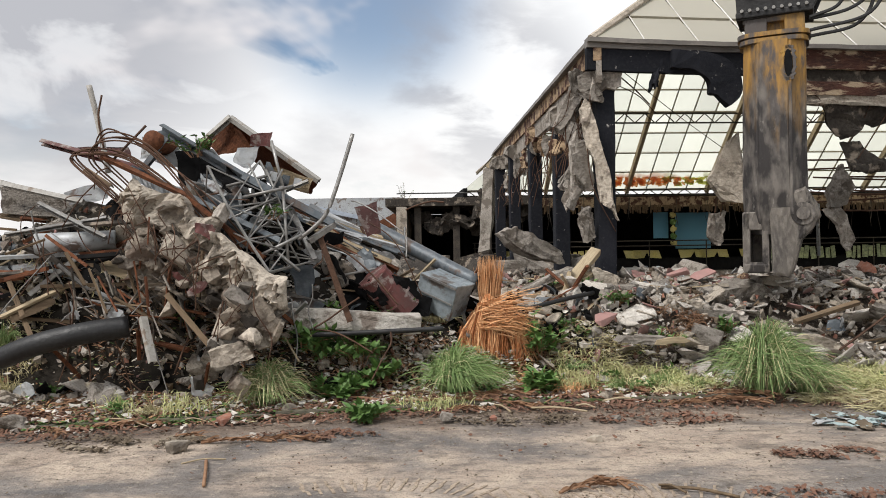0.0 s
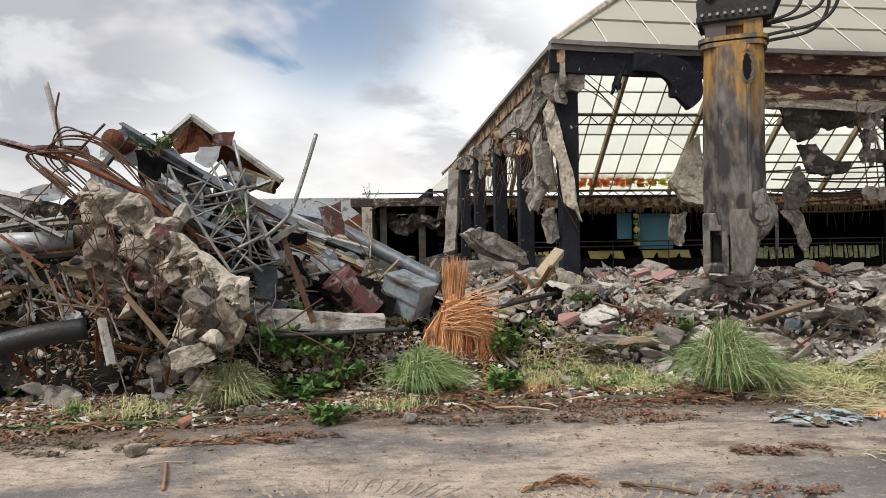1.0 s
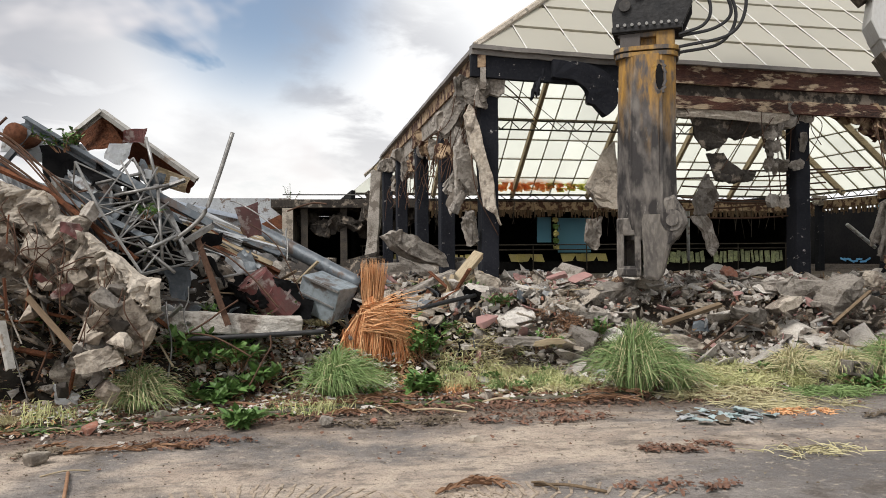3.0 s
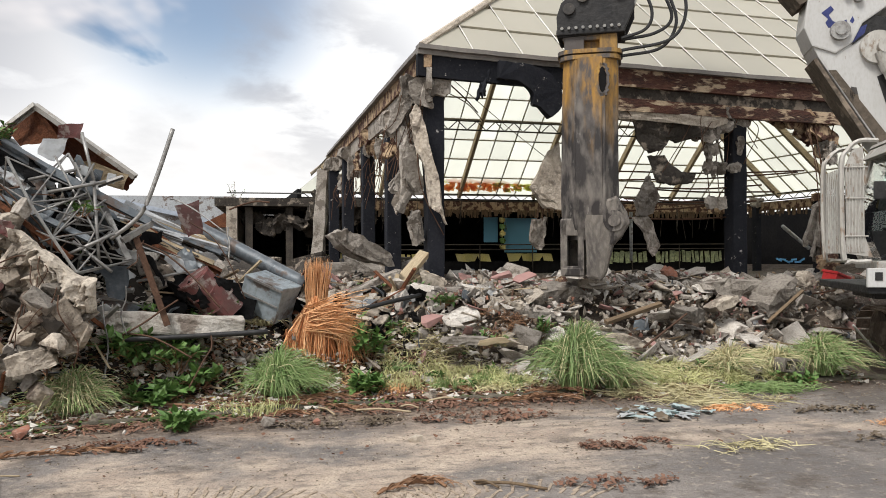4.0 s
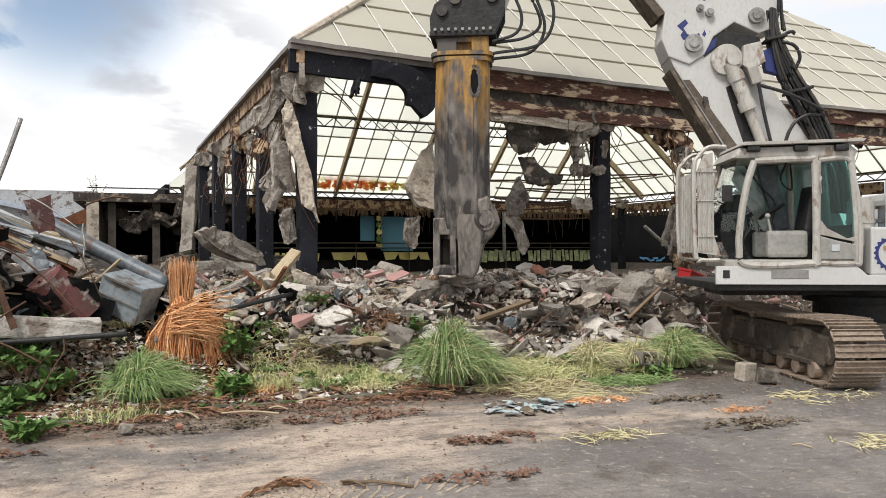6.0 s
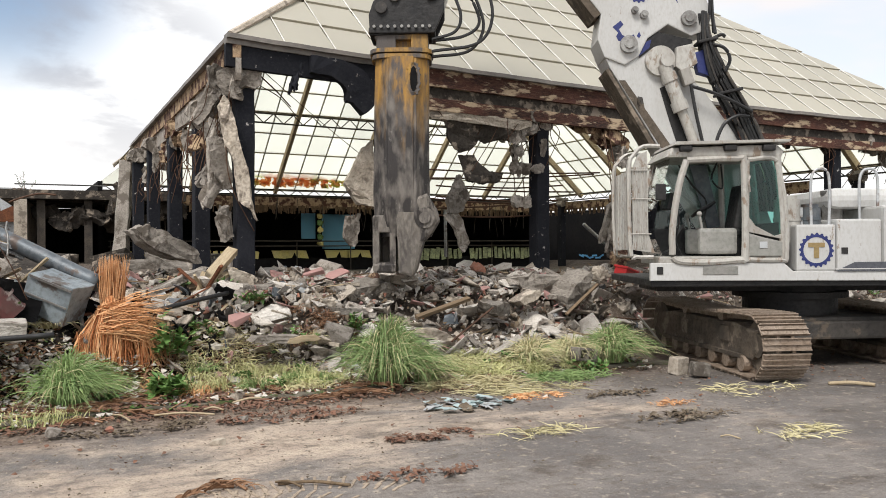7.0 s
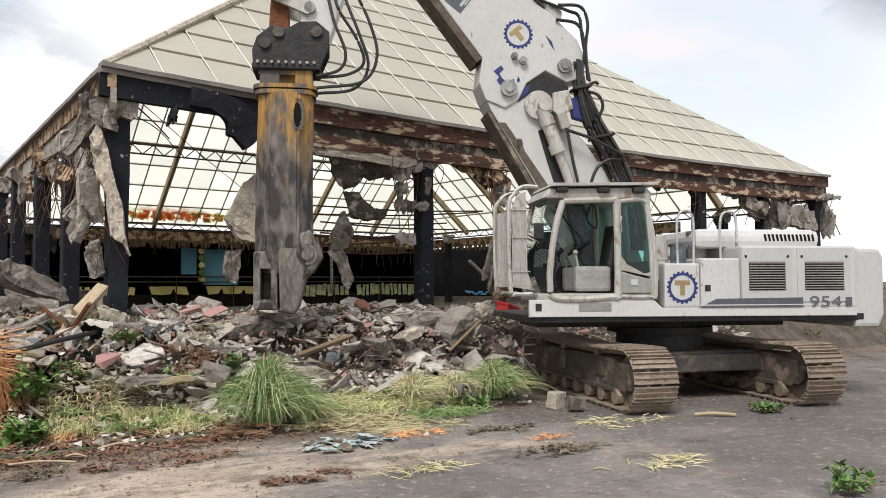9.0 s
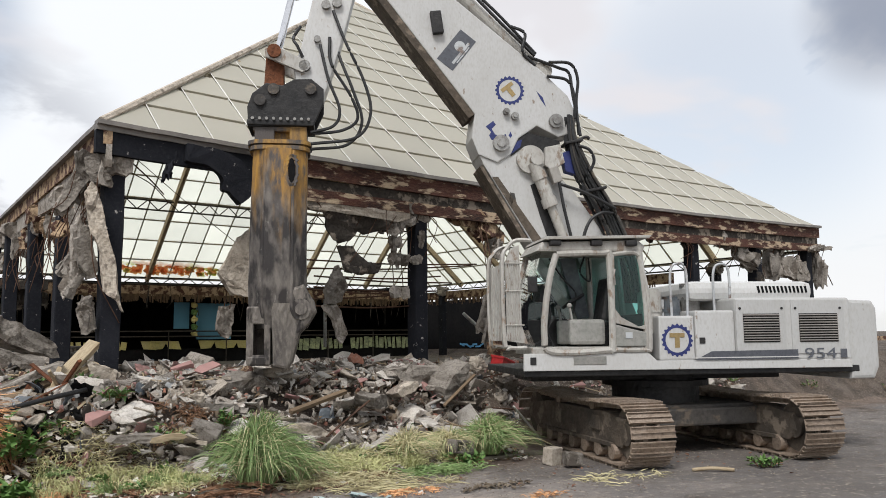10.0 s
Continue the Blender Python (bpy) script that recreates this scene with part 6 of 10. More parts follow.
def build_heap_core():
    xs, ys = np.arange(-10.5, 2.6, 0.14), np.arange(9.9, 15.4, 0.14)
    verts = []
    for y in ys:
        for x in xs:
            z = heap_height(x, y)
            k = Vector((x, y, z))
            lump = 0.30 * noise.noise(k * 1.4) + 0.16 * noise.noise(k * 4.2) + 0.08 * noise.noise(k * 9)
            on = min(1.0, max(0.0, z - height(x, y)) * 2)
            verts.append((x, y, z - 0.12 - 0.25 * (1 - on) + lump * on))
    k = len(xs)
    faces = [(j * k + i, j * k + i + 1, (j + 1) * k + i + 1, (j + 1) * k + i) for j in range(len(ys) - 1) for i in range(k - 1)]
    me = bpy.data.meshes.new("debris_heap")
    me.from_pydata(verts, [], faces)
    me.materials.append(M["heap_shade"])
    tagged(new("debris_heap", me), "core of the waste heap, near black as shaded gaps", "debris", kind="stuff")


def build_heap():
    build_heap_core()
    rng = random.Random(11)
    # broken concrete, beige, running down the front of the heap
    lumps = [
        ((-4.11, 10.90, 2.85), (1.1, 0.5, 0.8), 20), ((-3.70, 10.70, 2.60), (1.2, 0.5, 0.7), 35), ((-4.39, 10.80, 2.50), (0.9, 0.5, 0.6), 10),
        ((-3.41, 10.50, 2.17), (1.0, 0.5, 0.7), 30), ((-3.86, 10.50, 2.22), (0.9, 0.5, 0.6), 15), ((-2.97, 10.40, 1.87), (0.8, 0.5, 0.6), 40),
        ((-2.54, 10.30, 1.71), (0.9, 0.6, 0.7), 20), ((-2.30, 10.20, 1.42), (0.8, 0.6, 0.6), 60), ((-2.64, 10.10, 1.51), (0.7, 0.5, 0.6), 30),
        ((-2.40, 10.00, 1.15), (0.7, 0.5, 0.4), 15),
        
        ((-2.84, 10.60, 1.97), (0.5, 0.4, 0.5), 0), ((-3.32, 10.70, 2.40), (0.7, 0.4, 0.4), 50),
        ((-2.70, 10.30, 1.20), (0.9, 0.5, 0.7), 20), ((-2.31, 10.60, 1.63), (0.8, 0.6, 0.9), 10),
    ]
    def mass(a, b, wide, deep, key, lab, seed, cells=40):
        a, b = Vector(a), Vector(b)
        x = (b - a).normalized()
        y = (Vector((0.25, 1, 0.15)) - x * x.dot(Vector((0.25, 1, 0.15)))).normalized()
        m = Matrix.Translation((a + b) / 2) @ Matrix((x, y, x.cross(y))).transposed().to_4x4()
        bm = bmesh.new()
        fracture_face(bm, (b - a).length, wide, deep, random.Random(seed), 0.028, cells)
        loose("concrete_mass", bm, key, m, lab, "concrete", "torn concrete masses of the heap")
    mass((-4.35, 10.60, 2.90), (-3.05, 10.40, 2.08), 0.52, 0.26, "pale_concrete", "torn beige concrete beam end sloping down heap", 51, 46)
    mass((-3.75, 10.45, 2.20), (-2.55, 10.20, 1.28), 0.60, 0.22, "torn_concrete", "broken grey concrete slab with exposed bars", 52, 44)
    mass((-3.10, 10.15, 2.02), (-2.06, 9.98, 1.38), 0.52, 0.28, "pale_concrete", "jagged beige concrete lump at the heap's foot", 53, 38)
    mass((-2.75, 9.98, 1.36), (-2.28, 9.95, 0.88), 0.50, 0.24, "torn_concrete", "jagged concrete lump hanging from bent bars", 54, 20)
    mass((-4.05, 10.40, 2.10), (-3.72, 10.30, 1.45), 0.42, 0.18, "torn_concrete", "split concrete piece hanging from bent bars", 55, 16)
    for k, (at, size, ry) in enumerate(lumps[3:]):
        bm = bmesh.new()
        angular(bm, tuple(0.45 * v for v in size), rng)
        loose("concrete_chunk", bm, "torn_concrete" if k % 3 else "pale_concrete", pose(at[0], at[1] - 0.30, at[2] - 0.12, rng.uniform(-40, 40), ry, rng.uniform(-40, 40)), "broken beige concrete chunk with torn edges on heap", "concrete", "concrete chunks of the heap")
    for k, (at, s_, rot) in enumerate((((-3.02, 10.05, 2.33), 0.17, 20), ((-3.33, 10.05, 1.72), 0.10, -50), ((-3.10, 9.95, 1.58), 0.12, 60))):
        bm = bmesh.new()
        torn_plate(bm, s_ * (1.6 if k == 0 else 0.8), s_ * (1.0 if k == 0 else 2.6), 0.03, rng, Matrix())
        loose("red_scrap", bm, "red_paint", pose(*at, 0, rot, 10), "faded red painted scrap on torn concrete", "scrap", "red scraps of the heap")
    # thin reinforcement fanning over the torn concrete
    for k in range(44):
        f = rng.random()
        p = Vector((-4.4, 10.25, 3.0)).lerp(Vector((-2.4, 9.78, 1.5)), f) + Vector((rng.gauss(0, 0.12), rng.uniform(-0.15, 0.02), rng.gauss(0, 0.2)))
        d = Vector((rng.uniform(-0.5, 0.25), rng.uniform(-0.12, 0.03), rng.uniform(-0.85, -0.15)))
        pipe("wire", [p, p + d * 0.4 + Vector((rng.uniform(-0.12, 0.12), -0.08, 0.05)), p + d * 0.8 + Vector((rng.uniform(-0.15, 0.15), -0.03, 0))], rng.choice((0.006, 0.008)), "rebar", "thin bent bar sticking out of torn concrete", "wire", "bars of the torn concrete", 4)
    # brown splinters and rods below the beam
    low = Vector((-3.80, 10.15, 1.63))
    for k in range(95):
        at = low + Vector((rng.gauss(0, 0.42), rng.uniform(-0.1, 0.5), rng.gauss(0, 0.36)))
        at.z = max(at.z, 0.3)
        key, lab = (("timber", "splintered brown lath in the heap"), ("rust", "torn rusty strip in the heap"), ("burnt", "charred lath in the heap"), ("concrete", "dusty grey lath in the heap"), ("pale_timber", "pale splintered lath in the heap"))[(0, 1, 2, 2, 3, 2, 1)[k % 7]]
        bm = bmesh.new()
        box(bm, (rng.uniform(0.2, 0.7), rng.uniform(0.015, 0.06), rng.uniform(0.012, 0.03)))
        loose("lath", bm, key, pose(*at, rng.uniform(-40, 40), rng.gauss(65, 35), rng.uniform(-40, 40)), lab, "debris", "laths of the heap")
    for k in range(46):
        at, size, ry = rng.choice(lumps[3:])
        g = rng.uniform(0.08, 0.2)
        bm = bmesh.new()
        angular(bm, (g * 1.5, g, g), rng)
        loose("concrete_chunk", bm, ("torn_concrete", "concrete", "burnt")[k % 3], pose(at[0] - 0.1 + rng.gauss(0, 0.25), at[1] - 0.3, at[2] - 0.25 + rng.gauss(0, 0.25), rng.uniform(-60, 60), rng.uniform(-60, 60), rng.uniform(0, 180)), "small torn piece of concrete on the heap", "concrete", "concrete chunks of the heap")
    chunk("boulder", (-2.63, 9.75, 0.81), (0.62, 0.4, 0.36), "pale_concrete", "pale squared stone block lying at the heap's foot", 7, (0, -20, 12), "", 0.07, "stone")
    # fallen lintel and the black pipe before it
    bm = bmesh.new()
    box(bm, (1.78, 0.34, 0.28), (0, 0, 0), bevel=0.03)
    bmesh.ops.subdivide_edges(bm, edges=bm.edges[:], cuts=3, use_grid_fill=True)
    for v in bm.verts:
        v.co += 0.035 * noise.noise_vector(v.co * 3.3) + 0.02 * noise.noise_vector(v.co * 9)
    m, _ = span((-2.09, 10.90, 1.13), (-0.32, 10.90, 1.01))
    loose("fallen_lintel", bm, "rubble_pale", m, "fallen cream concrete lintel lying before the heap", "lintel")
    pipe("pipe", [(-2.02, 10.60, 0.91), (-1.25, 10.55, 0.93), (-0.01, 10.60, 0.97)], 0.035, "hose", "thin black pipe lying along the heap", "pipe")
    # gable piece on the crest
    sheet("gable_piece", [(-3.15, 11.80, 4.08), (-1.80, 11.60, 3.09), (-2.06, 12.40, 2.93), (-3.62, 12.60, 3.82)], "rust", "rusty brown roof piece with cream eaves on crest", "", 0, 0.04, 0.05, 5)
    sheet("gable_piece", [(-3.15, 11.80, 4.08), (-2.77, 11.70, 3.58), (-3.38, 11.90, 3.51), (-3.63, 12.40, 3.78)], "rust", "rusty brown gable end on the heap's crest", "", 0, 0.04, 0.04, 6)
    for a, b in (((-3.13, 11.75, 4.07), (-1.78, 11.50, 3.08)), ((-3.13, 11.75, 4.07), (-3.88, 12.00, 3.53))):
        angle_bar("roof_edge", a, b, 0.09, "dirty_white", "pale metal roof edge strip", 20, "roof edge strips")
    board = sheet("eaves_board", [(-2.56, 11.50, 3.32), (-1.85, 11.40, 3.07), (-1.91, 11.40, 2.88), (-2.59, 11.50, 3.06)], "pale_timber", "ochre eaves board with white panels", "", 0, 0.02, 0.03, 8)
    for k, c in enumerate(((-2.42, 11.33, 3.12), (-2.24, 11.32, 3.07), (-2.07, 11.31, 3.02))):
        bm = bmesh.new()
        box(bm, (0.11, 0.02, 0.13), (0, 0, 0), bevel=0.004)
        ob = part("eaves_panel", bm, M["sheet_white"] if k != 1 else M["sheet_grey"], board)
        ob.matrix_local = board.matrix_world.inverted() @ pose(*c, 0, 14, 0)
    sheet("red_flashing", [(-2.76, 11.50, 3.74), (-2.43, 11.50, 3.77), (-2.47, 11.40, 3.54), (-2.81, 11.50, 3.59)], "red_paint", "crumpled dark red metal flashing on crest", "", 0, 0.08, 0.012, 9)
    # sheets on the heap
    # near-black plates fill voids of the heap as painted shade
    plates = [
        ([(-4.54, 11.40, 3.34), (-3.70, 11.30, 2.99), (-3.59, 11.20, 2.70), (-4.42, 11.30, 3.09)], "sheet_white"),
        ([(-4.52, 11.90, 3.82), (-3.77, 11.80, 3.59), (-3.75, 11.60, 3.27), (-4.49, 11.70, 3.50)], "sheet_white"),
        ([(-3.45, 11.30, 3.23), (-3.09, 11.30, 3.23), (-3.17, 11.00, 2.41), (-3.56, 11.10, 2.58)], "sheet_grey"),
        ([(-2.95, 11.40, 3.56), (-2.60, 11.40, 3.60), (-2.74, 11.20, 3.21), (-2.97, 11.30, 3.31)], "sheet_white"),
        ([(-3.51, 11.10, 2.90), (-2.85, 11.00, 2.80), (-2.68, 10.90, 2.09), (-3.41, 11.00, 2.26)], "sheet_grey"),
        ([(-3.14, 11.50, 3.17), (-2.82, 11.50, 3.00), (-2.86, 11.30, 2.50), (-3.20, 11.40, 2.67)], "sheet_white"),
        ([(-3.91, 11.60, 3.52), (-3.43, 11.80, 3.71), (-3.44, 11.40, 3.00), (-3.77, 11.40, 3.00)], "dark"),
        ([(-6.72, 12.00, 3.20), (-4.96, 11.80, 2.72), (-4.92, 11.60, 2.46), (-6.50, 11.60, 2.71)], "concrete"),
        ([(-6.67, 11.90, 2.73), (-5.09, 11.90, 2.49), (-5.01, 11.60, 2.39), (-6.50, 11.60, 2.55)], "timber"),
        ([(-6.29, 11.20, 1.84), (-5.13, 11.30, 2.01), (-4.99, 11.00, 1.89), (-6.12, 10.90, 1.69)], "sheet_white"),
        ([(-5.94, 10.70, 1.33), (-5.42, 10.90, 1.51), (-5.20, 10.60, 1.37), (-5.70, 10.40, 1.17)], "timber"),
        ([(-2.16, 11.00, 1.84), (-1.78, 11.10, 1.84), (-1.80, 10.70, 1.42), (-1.99, 10.70, 1.46)], "sheet_grey"),
        ([(-2.85, 11.10, 2.25), (-2.39, 11.00, 2.08), (-2.43, 10.80, 1.62), (-3.00, 10.90, 1.86)], "dark"),
        ([(-4.75, 10.80, 2.04), (-4.17, 10.70, 1.88), (-4.13, 10.50, 1.73), (-4.62, 10.60, 1.81)], "pale_timber"),
        ([(-6.02, 12.00, 3.73), (-4.66, 11.80, 3.63), (-4.58, 11.70, 3.46), (-5.42, 11.80, 3.53)], "red_paint"),
        ([(-5.68, 11.80, 3.02), (-4.96, 11.70, 3.09), (-4.88, 11.50, 2.86), (-5.50, 11.60, 2.78)], "sheet_white"),
        ([(-2.34, 12.40, 2.53), (-0.72, 12.00, 1.93), (-1.04, 11.70, 1.77), (-2.52, 12.00, 2.26)], "galvanised"),
    ]
    for k, (c, key) in enumerate(plates):
        nice = {"sheet_white": "bent pale metal sheet thrown on the heap", "sheet_grey": "bent blue-grey metal sheet thrown on heap", "dark": "black panel in place of a shaded void", "concrete": "tilted grey concrete slab on the heap", "timber": "splintered brown board on the heap", "pale_timber": "pale orange board stuck in the heap", "red_paint": "faded red metal strip on the heap", "galvanised": "long ribbed galvanised sheet sliding off heap"}[key]
        sheet("torn_sheet", c, key, nice, "torn sheets of the heap", 5 if k in (0, 16) else 0, 0.05, 0.10 if key == "concrete" else 0.014, k)
    # channels and long bars
    bars = [
        ((-4.02, 11.40, 3.86), (-2.69, 11.00, 3.05), 0.12, "sheet_grey"), ((-3.99, 11.60, 3.81), (-4.39, 11.50, 3.27), 0.10, "sheet_grey"), ((-4.30, 11.00, 3.25), (-2.17, 10.70, 2.19), 0.10, "sheet_grey"),
        ((-4.73, 11.00, 3.42), (-3.46, 10.70, 2.83), 0.07, "rust"), ((-3.46, 10.70, 2.83), (-2.34, 10.40, 1.97), 0.07, "rust"), ((-6.06, 12.00, 3.78), (-4.33, 11.60, 3.28), 0.09, "red_paint"),
        ((-2.75, 10.90, 3.10), (-1.51, 10.90, 2.42), 0.10, "sheet_grey"), ((-1.51, 10.90, 2.42), (-1.83, 10.70, 2.19), 0.09, "galvanised"), ((-1.69, 10.80, 2.26), (-1.26, 10.60, 1.08), 0.08, "rebar"),
        ((-6.49, 11.60, 3.13), (-5.21, 11.50, 2.83), 0.09, "dirty_white"), ((-5.71, 11.20, 2.78), (-4.59, 10.80, 2.27), 0.07, "galvanised"), ((-6.09, 11.00, 2.34), (-4.67, 11.00, 2.55), 0.06, "galvanised"),
        ((-2.26, 11.20, 2.96), (-1.73, 10.80, 1.92), 0.09, "galvanised"), ((-1.92, 11.30, 3.05), (-2.48, 11.10, 2.80), 0.05, "galvanised"), ((-5.20, 11.50, 3.28), (-4.71, 11.20, 3.00), 0.09, "timber"),
        ((-3.80, 10.00, 1.24), (-3.59, 9.75, 0.70), 0.09, "dirty_white"), ((-3.51, 10.10, 1.52), (-2.91, 9.90, 0.88), 0.10, "timber"), ((-1.26, 12.30, 2.42), (-1.13, 12.20, 2.07), 0.04, "rebar"),
        ((-5.68, 10.80, 1.52), (-5.07, 11.00, 2.05), 0.08, "galvanised"), ((-5.90, 10.50, 1.23), (-5.11, 10.90, 1.66), 0.05, "pale_timber"), ((-5.96, 10.90, 1.67), (-5.40, 10.40, 0.94), 0.09, "timber"),
    ]
    for k, (a, b, w, key) in enumerate(bars):
        nice = {"sheet_grey": "bent blue-grey steel channel on the heap", "rust": "rusty steel channel lying on the heap", "red_paint": "faded red steel channel on the heap", "galvanised": "galvanised steel section stuck in heap", "dirty_white": "white painted batten stuck in the heap", "timber": "dark split timber stuck in the heap", "rebar": "rusty upright bar in the heap", "pale_timber": "pale batten stuck in the heap"}[key]
        angle_bar("steel_bar", a, b, w, key, nice, rng.uniform(-70, 70), "bars of the heap")
    pipe("bent_rod", [(-1.21, 10.80, 3.63), (-1.38, 10.75, 3.07), (-1.55, 10.70, 2.59), (-1.71, 10.70, 2.39), (-1.96, 10.70, 2.19)], 0.028, "galvanised", "thin bent grey rod standing out of heap", "rod")
    pipe("standing_pole", [(-5.03, 11.30, 4.46), (-4.90, 11.30, 3.90), (-4.73, 11.20, 3.20)], 0.04, "dirty_white", "white pole standing tilted on the heap", "pole")
    pipe("bent_rod", [(-4.83, 11.25, 4.31), (-4.88, 11.25, 3.98), (-4.79, 11.20, 3.55)], 0.014, "rebar", "thin rusty wire beside the pole", "rod")
    pipe("bent_rod", [(-4.74, 11.30, 3.35), (-4.26, 11.40, 3.89)], 0.018, "rebar", "thin rusty rod on the heap's crest", "rod")
    pipe("rusty_drum", [(-4.22, 11.50, 3.68), (-4.10, 11.90, 3.66)], 0.16, "rust", "rusty open drum lying on the crest", "drum", "", 18)
    pipe("white_duct", [(-5.63, 10.90, 2.20), (-4.64, 11.20, 2.24)], 0.14, "sheet_white", "fat white duct lying in the heap", "duct", "", 18)
    pipe("long_pipe", [(-1.11, 12.60, 2.41), (-0.21, 12.20, 1.92), (0.51, 11.80, 1.53)], 0.115, "sheet_grey", "long grey pipe sliding off the heap", "pipe", "", 16)
    pipe("black_pipe", [(-5.63, 10.00, 0.73), (-5.17, 9.95, 0.90), (-4.62, 10.00, 1.03), (-4.07, 10.20, 1.10)], 0.14, "hose", "fat glossy black rubber pipe on ground", "pipe", "", 18)
    pipe("thin_pipe", [(1.22, 11.62, 1.14), (1.84, 12.00, 1.25), (2.35, 12.40, 1.32)], 0.035, "hose", "thin dark pipe lying on the rubble", "pipe", "", 8)
    a0, a1, b0, b1 = Vector((-2.60, 12.40, 2.94)), Vector((-1.86, 11.60, 2.16)), Vector((-0.35, 12.60, 2.06)), Vector((-0.54, 11.60, 1.56))
    for k in range(34):
        f, g = rng.random(), rng.random()
        p, q = a0.lerp(a1, f), b0.lerp(b1, min(1, max(0, f + rng.uniform(-0.3, 0.3))))
        s0, s1 = rng.uniform(0, 0.35), rng.uniform(0.55, 1.0)
        key = ("sheet_white", "galvanised", "sheet_grey", "pale_timber", "rust", "burnt")[k % 6]
        angle_bar("roof_strip", p.lerp(q, s0) + Vector((0, 0, rng.uniform(-0.05, 0.12))), p.lerp(q, s1) + Vector((0, 0, rng.uniform(-0.1, 0.1))), rng.uniform(0.03, 0.11), key, {"sheet_white": "long pale roofing strip sliding off heap", "galvanised": "long galvanised strip sliding off heap", "sheet_grey": "long grey metal strip sliding off heap", "pale_timber": "long pale batten sliding off the heap", "rust": "long rusty strip sliding off the heap", "burnt": "long charred batten on the heap"}[key], rng.uniform(-60, 60), "roof strips of the heap", 0.008)
    # reinforcement bars in loops
    for k in range(10):
        a = rng.uniform(-0.14, 0.14)
        b = rng.uniform(-0.12, 0.12)
        pipe("rebar_loop", [(-3.6 + a, 10.6, 2.25 + b), (-4.5 + a, 10.9 + a, 3.0 + b), (-5.0 + 1.5 * a, 11.1 + b, 3.45 + b), (-4.75 + a, 11.0 + b, 3.63 + b + a), (-4.2 + a, 10.9, 3.45 + a), (-3.4 + b, 10.7, 2.85 + a), (-2.7 + b, 10.5, 2.1 + b)], 0.012, "rebar", "looped rusty reinforcement bar over the heap", "rebar", "rebar loops of the heap", 5)
    for k in range(48):
        x, z = rng.uniform(-5.6, -0.4), rng.uniform(0.9, 3.0)
        p = Vector((x, 10.15 + 0.2 * z + rng.uniform(-0.1, 0.3), z))
        run = [p]
        d = Vector((rng.uniform(-0.5, 0.5), rng.uniform(-0.25, 0.05), rng.uniform(-0.5, 0.1)))
        for _ in range(3):
            d = d + Vector((rng.uniform(-0.3, 0.3), rng.uniform(-0.15, 0.1), rng.uniform(-0.35, 0.1)))
            run.append(run[-1] + d * 0.5)
        pipe("wire", run, rng.choice((0.007, 0.009, 0.012)), "rebar" if k % 3 else "galvanised", "bent steel wire hanging from the heap", "wire", "wires of the heap", 4)
    # lattice mast, broken
    rings = [((-3.12, 11.00, 3.20), 0.40), ((-2.80, 10.80, 2.63), 0.42), ((-2.52, 10.70, 2.20), 0.42), ((-2.23, 10.60, 1.78), 0.38)]
    mast = thing("lattice_mast", Matrix.Translation(rings[0][0]), "broken galvanised lattice mast lying in the heap", "mast")
    o = Vector(rings[0][0])
    corner = []
    for c, r in rings:
        corner.append([Vector(c) - o + Vector((r * math.cos(a) * 0.9 + 0.25 * math.cos(a), 0.45 * math.sin(a), -0.25 * r * math.cos(a) + 0.25 * math.cos(a))) for a in (0.5, 2.6, 4.7)])
    for a, b in zip(corner, corner[1:]):
        for k in range(3):
            for p, q, r in ((a[k], b[k], 0.02), (a[k], b[(k + 1) % 3], 0.011), (b[k], b[(k + 1) % 3], 0.011), (a[(k + 1) % 3], b[k], 0.011)):
                bm = bmesh.new()
                rod(bm, p, q, r, 6)
                part("brace" if r < 0.015 else "chord", bm, M["galvanised"], mast)
    tubes = [((-2.69, 11.00, 3.27), (-1.91, 10.50, 1.89)), ((-2.41, 11.20, 3.61), (-2.22, 11.00, 2.95)), ((-2.45, 11.00, 3.19), (-2.15, 10.80, 2.54)), ((-2.70, 10.70, 2.78), (-2.05, 10.90, 2.94)), ((-2.61, 10.60, 2.24), (-2.03, 10.80, 2.70)),
             ((-2.20, 10.90, 2.94), (-2.06, 10.50, 1.93)), ((-2.03, 10.80, 2.54), (-2.29, 10.50, 1.93)), ((-2.98, 10.90, 2.95), (-2.38, 11.00, 3.11)), ((-3.06, 10.60, 2.40), (-2.26, 10.80, 2.78)), ((-2.38, 10.60, 2.16), (-1.89, 10.40, 1.78)),
             ((-2.66, 10.50, 2.09), (-2.22, 11.00, 3.18)), ((-2.45, 10.40, 1.97), (-1.89, 10.60, 2.26))]
    for k, (a, b) in enumerate(tubes):
        pipe("scaffold_tube", [a, b], 0.014 + 0.008 * (k % 2), "galvanised", "pale galvanised tube in the tangle", "tube", "tubes of the tangle", 8)
    # red plate, barrel and steel cabinet beside the heap
    sheet("red_plate", [(-1.30, 11.60, 2.68), (-0.95, 11.60, 2.76), (-0.88, 11.50, 2.29), (-1.10, 11.50, 2.23)], "red_paint", "faded red steel plate standing on edge", "", 0, 0.03, 0.03, 3)
    bm = bmesh.new()
    rod(bm, (-0.36, 0, 0), (0.36, 0, 0), 0.24, 22)
    for x in (-0.34, -0.1, 0.12, 0.34):
        rod(bm, (x - 0.012, 0, 0), (x + 0.012, 0, 0), 0.255, 22)
    for v in bm.verts:
        v.co += 0.05 * noise.noise_vector(v.co * 4)
    loose("crushed_drum", bm, "red_paint", pose(*(-0.79, 11.30, 1.41), 0, 48, 25), "crushed dark red drum lying in the heap", "drum")
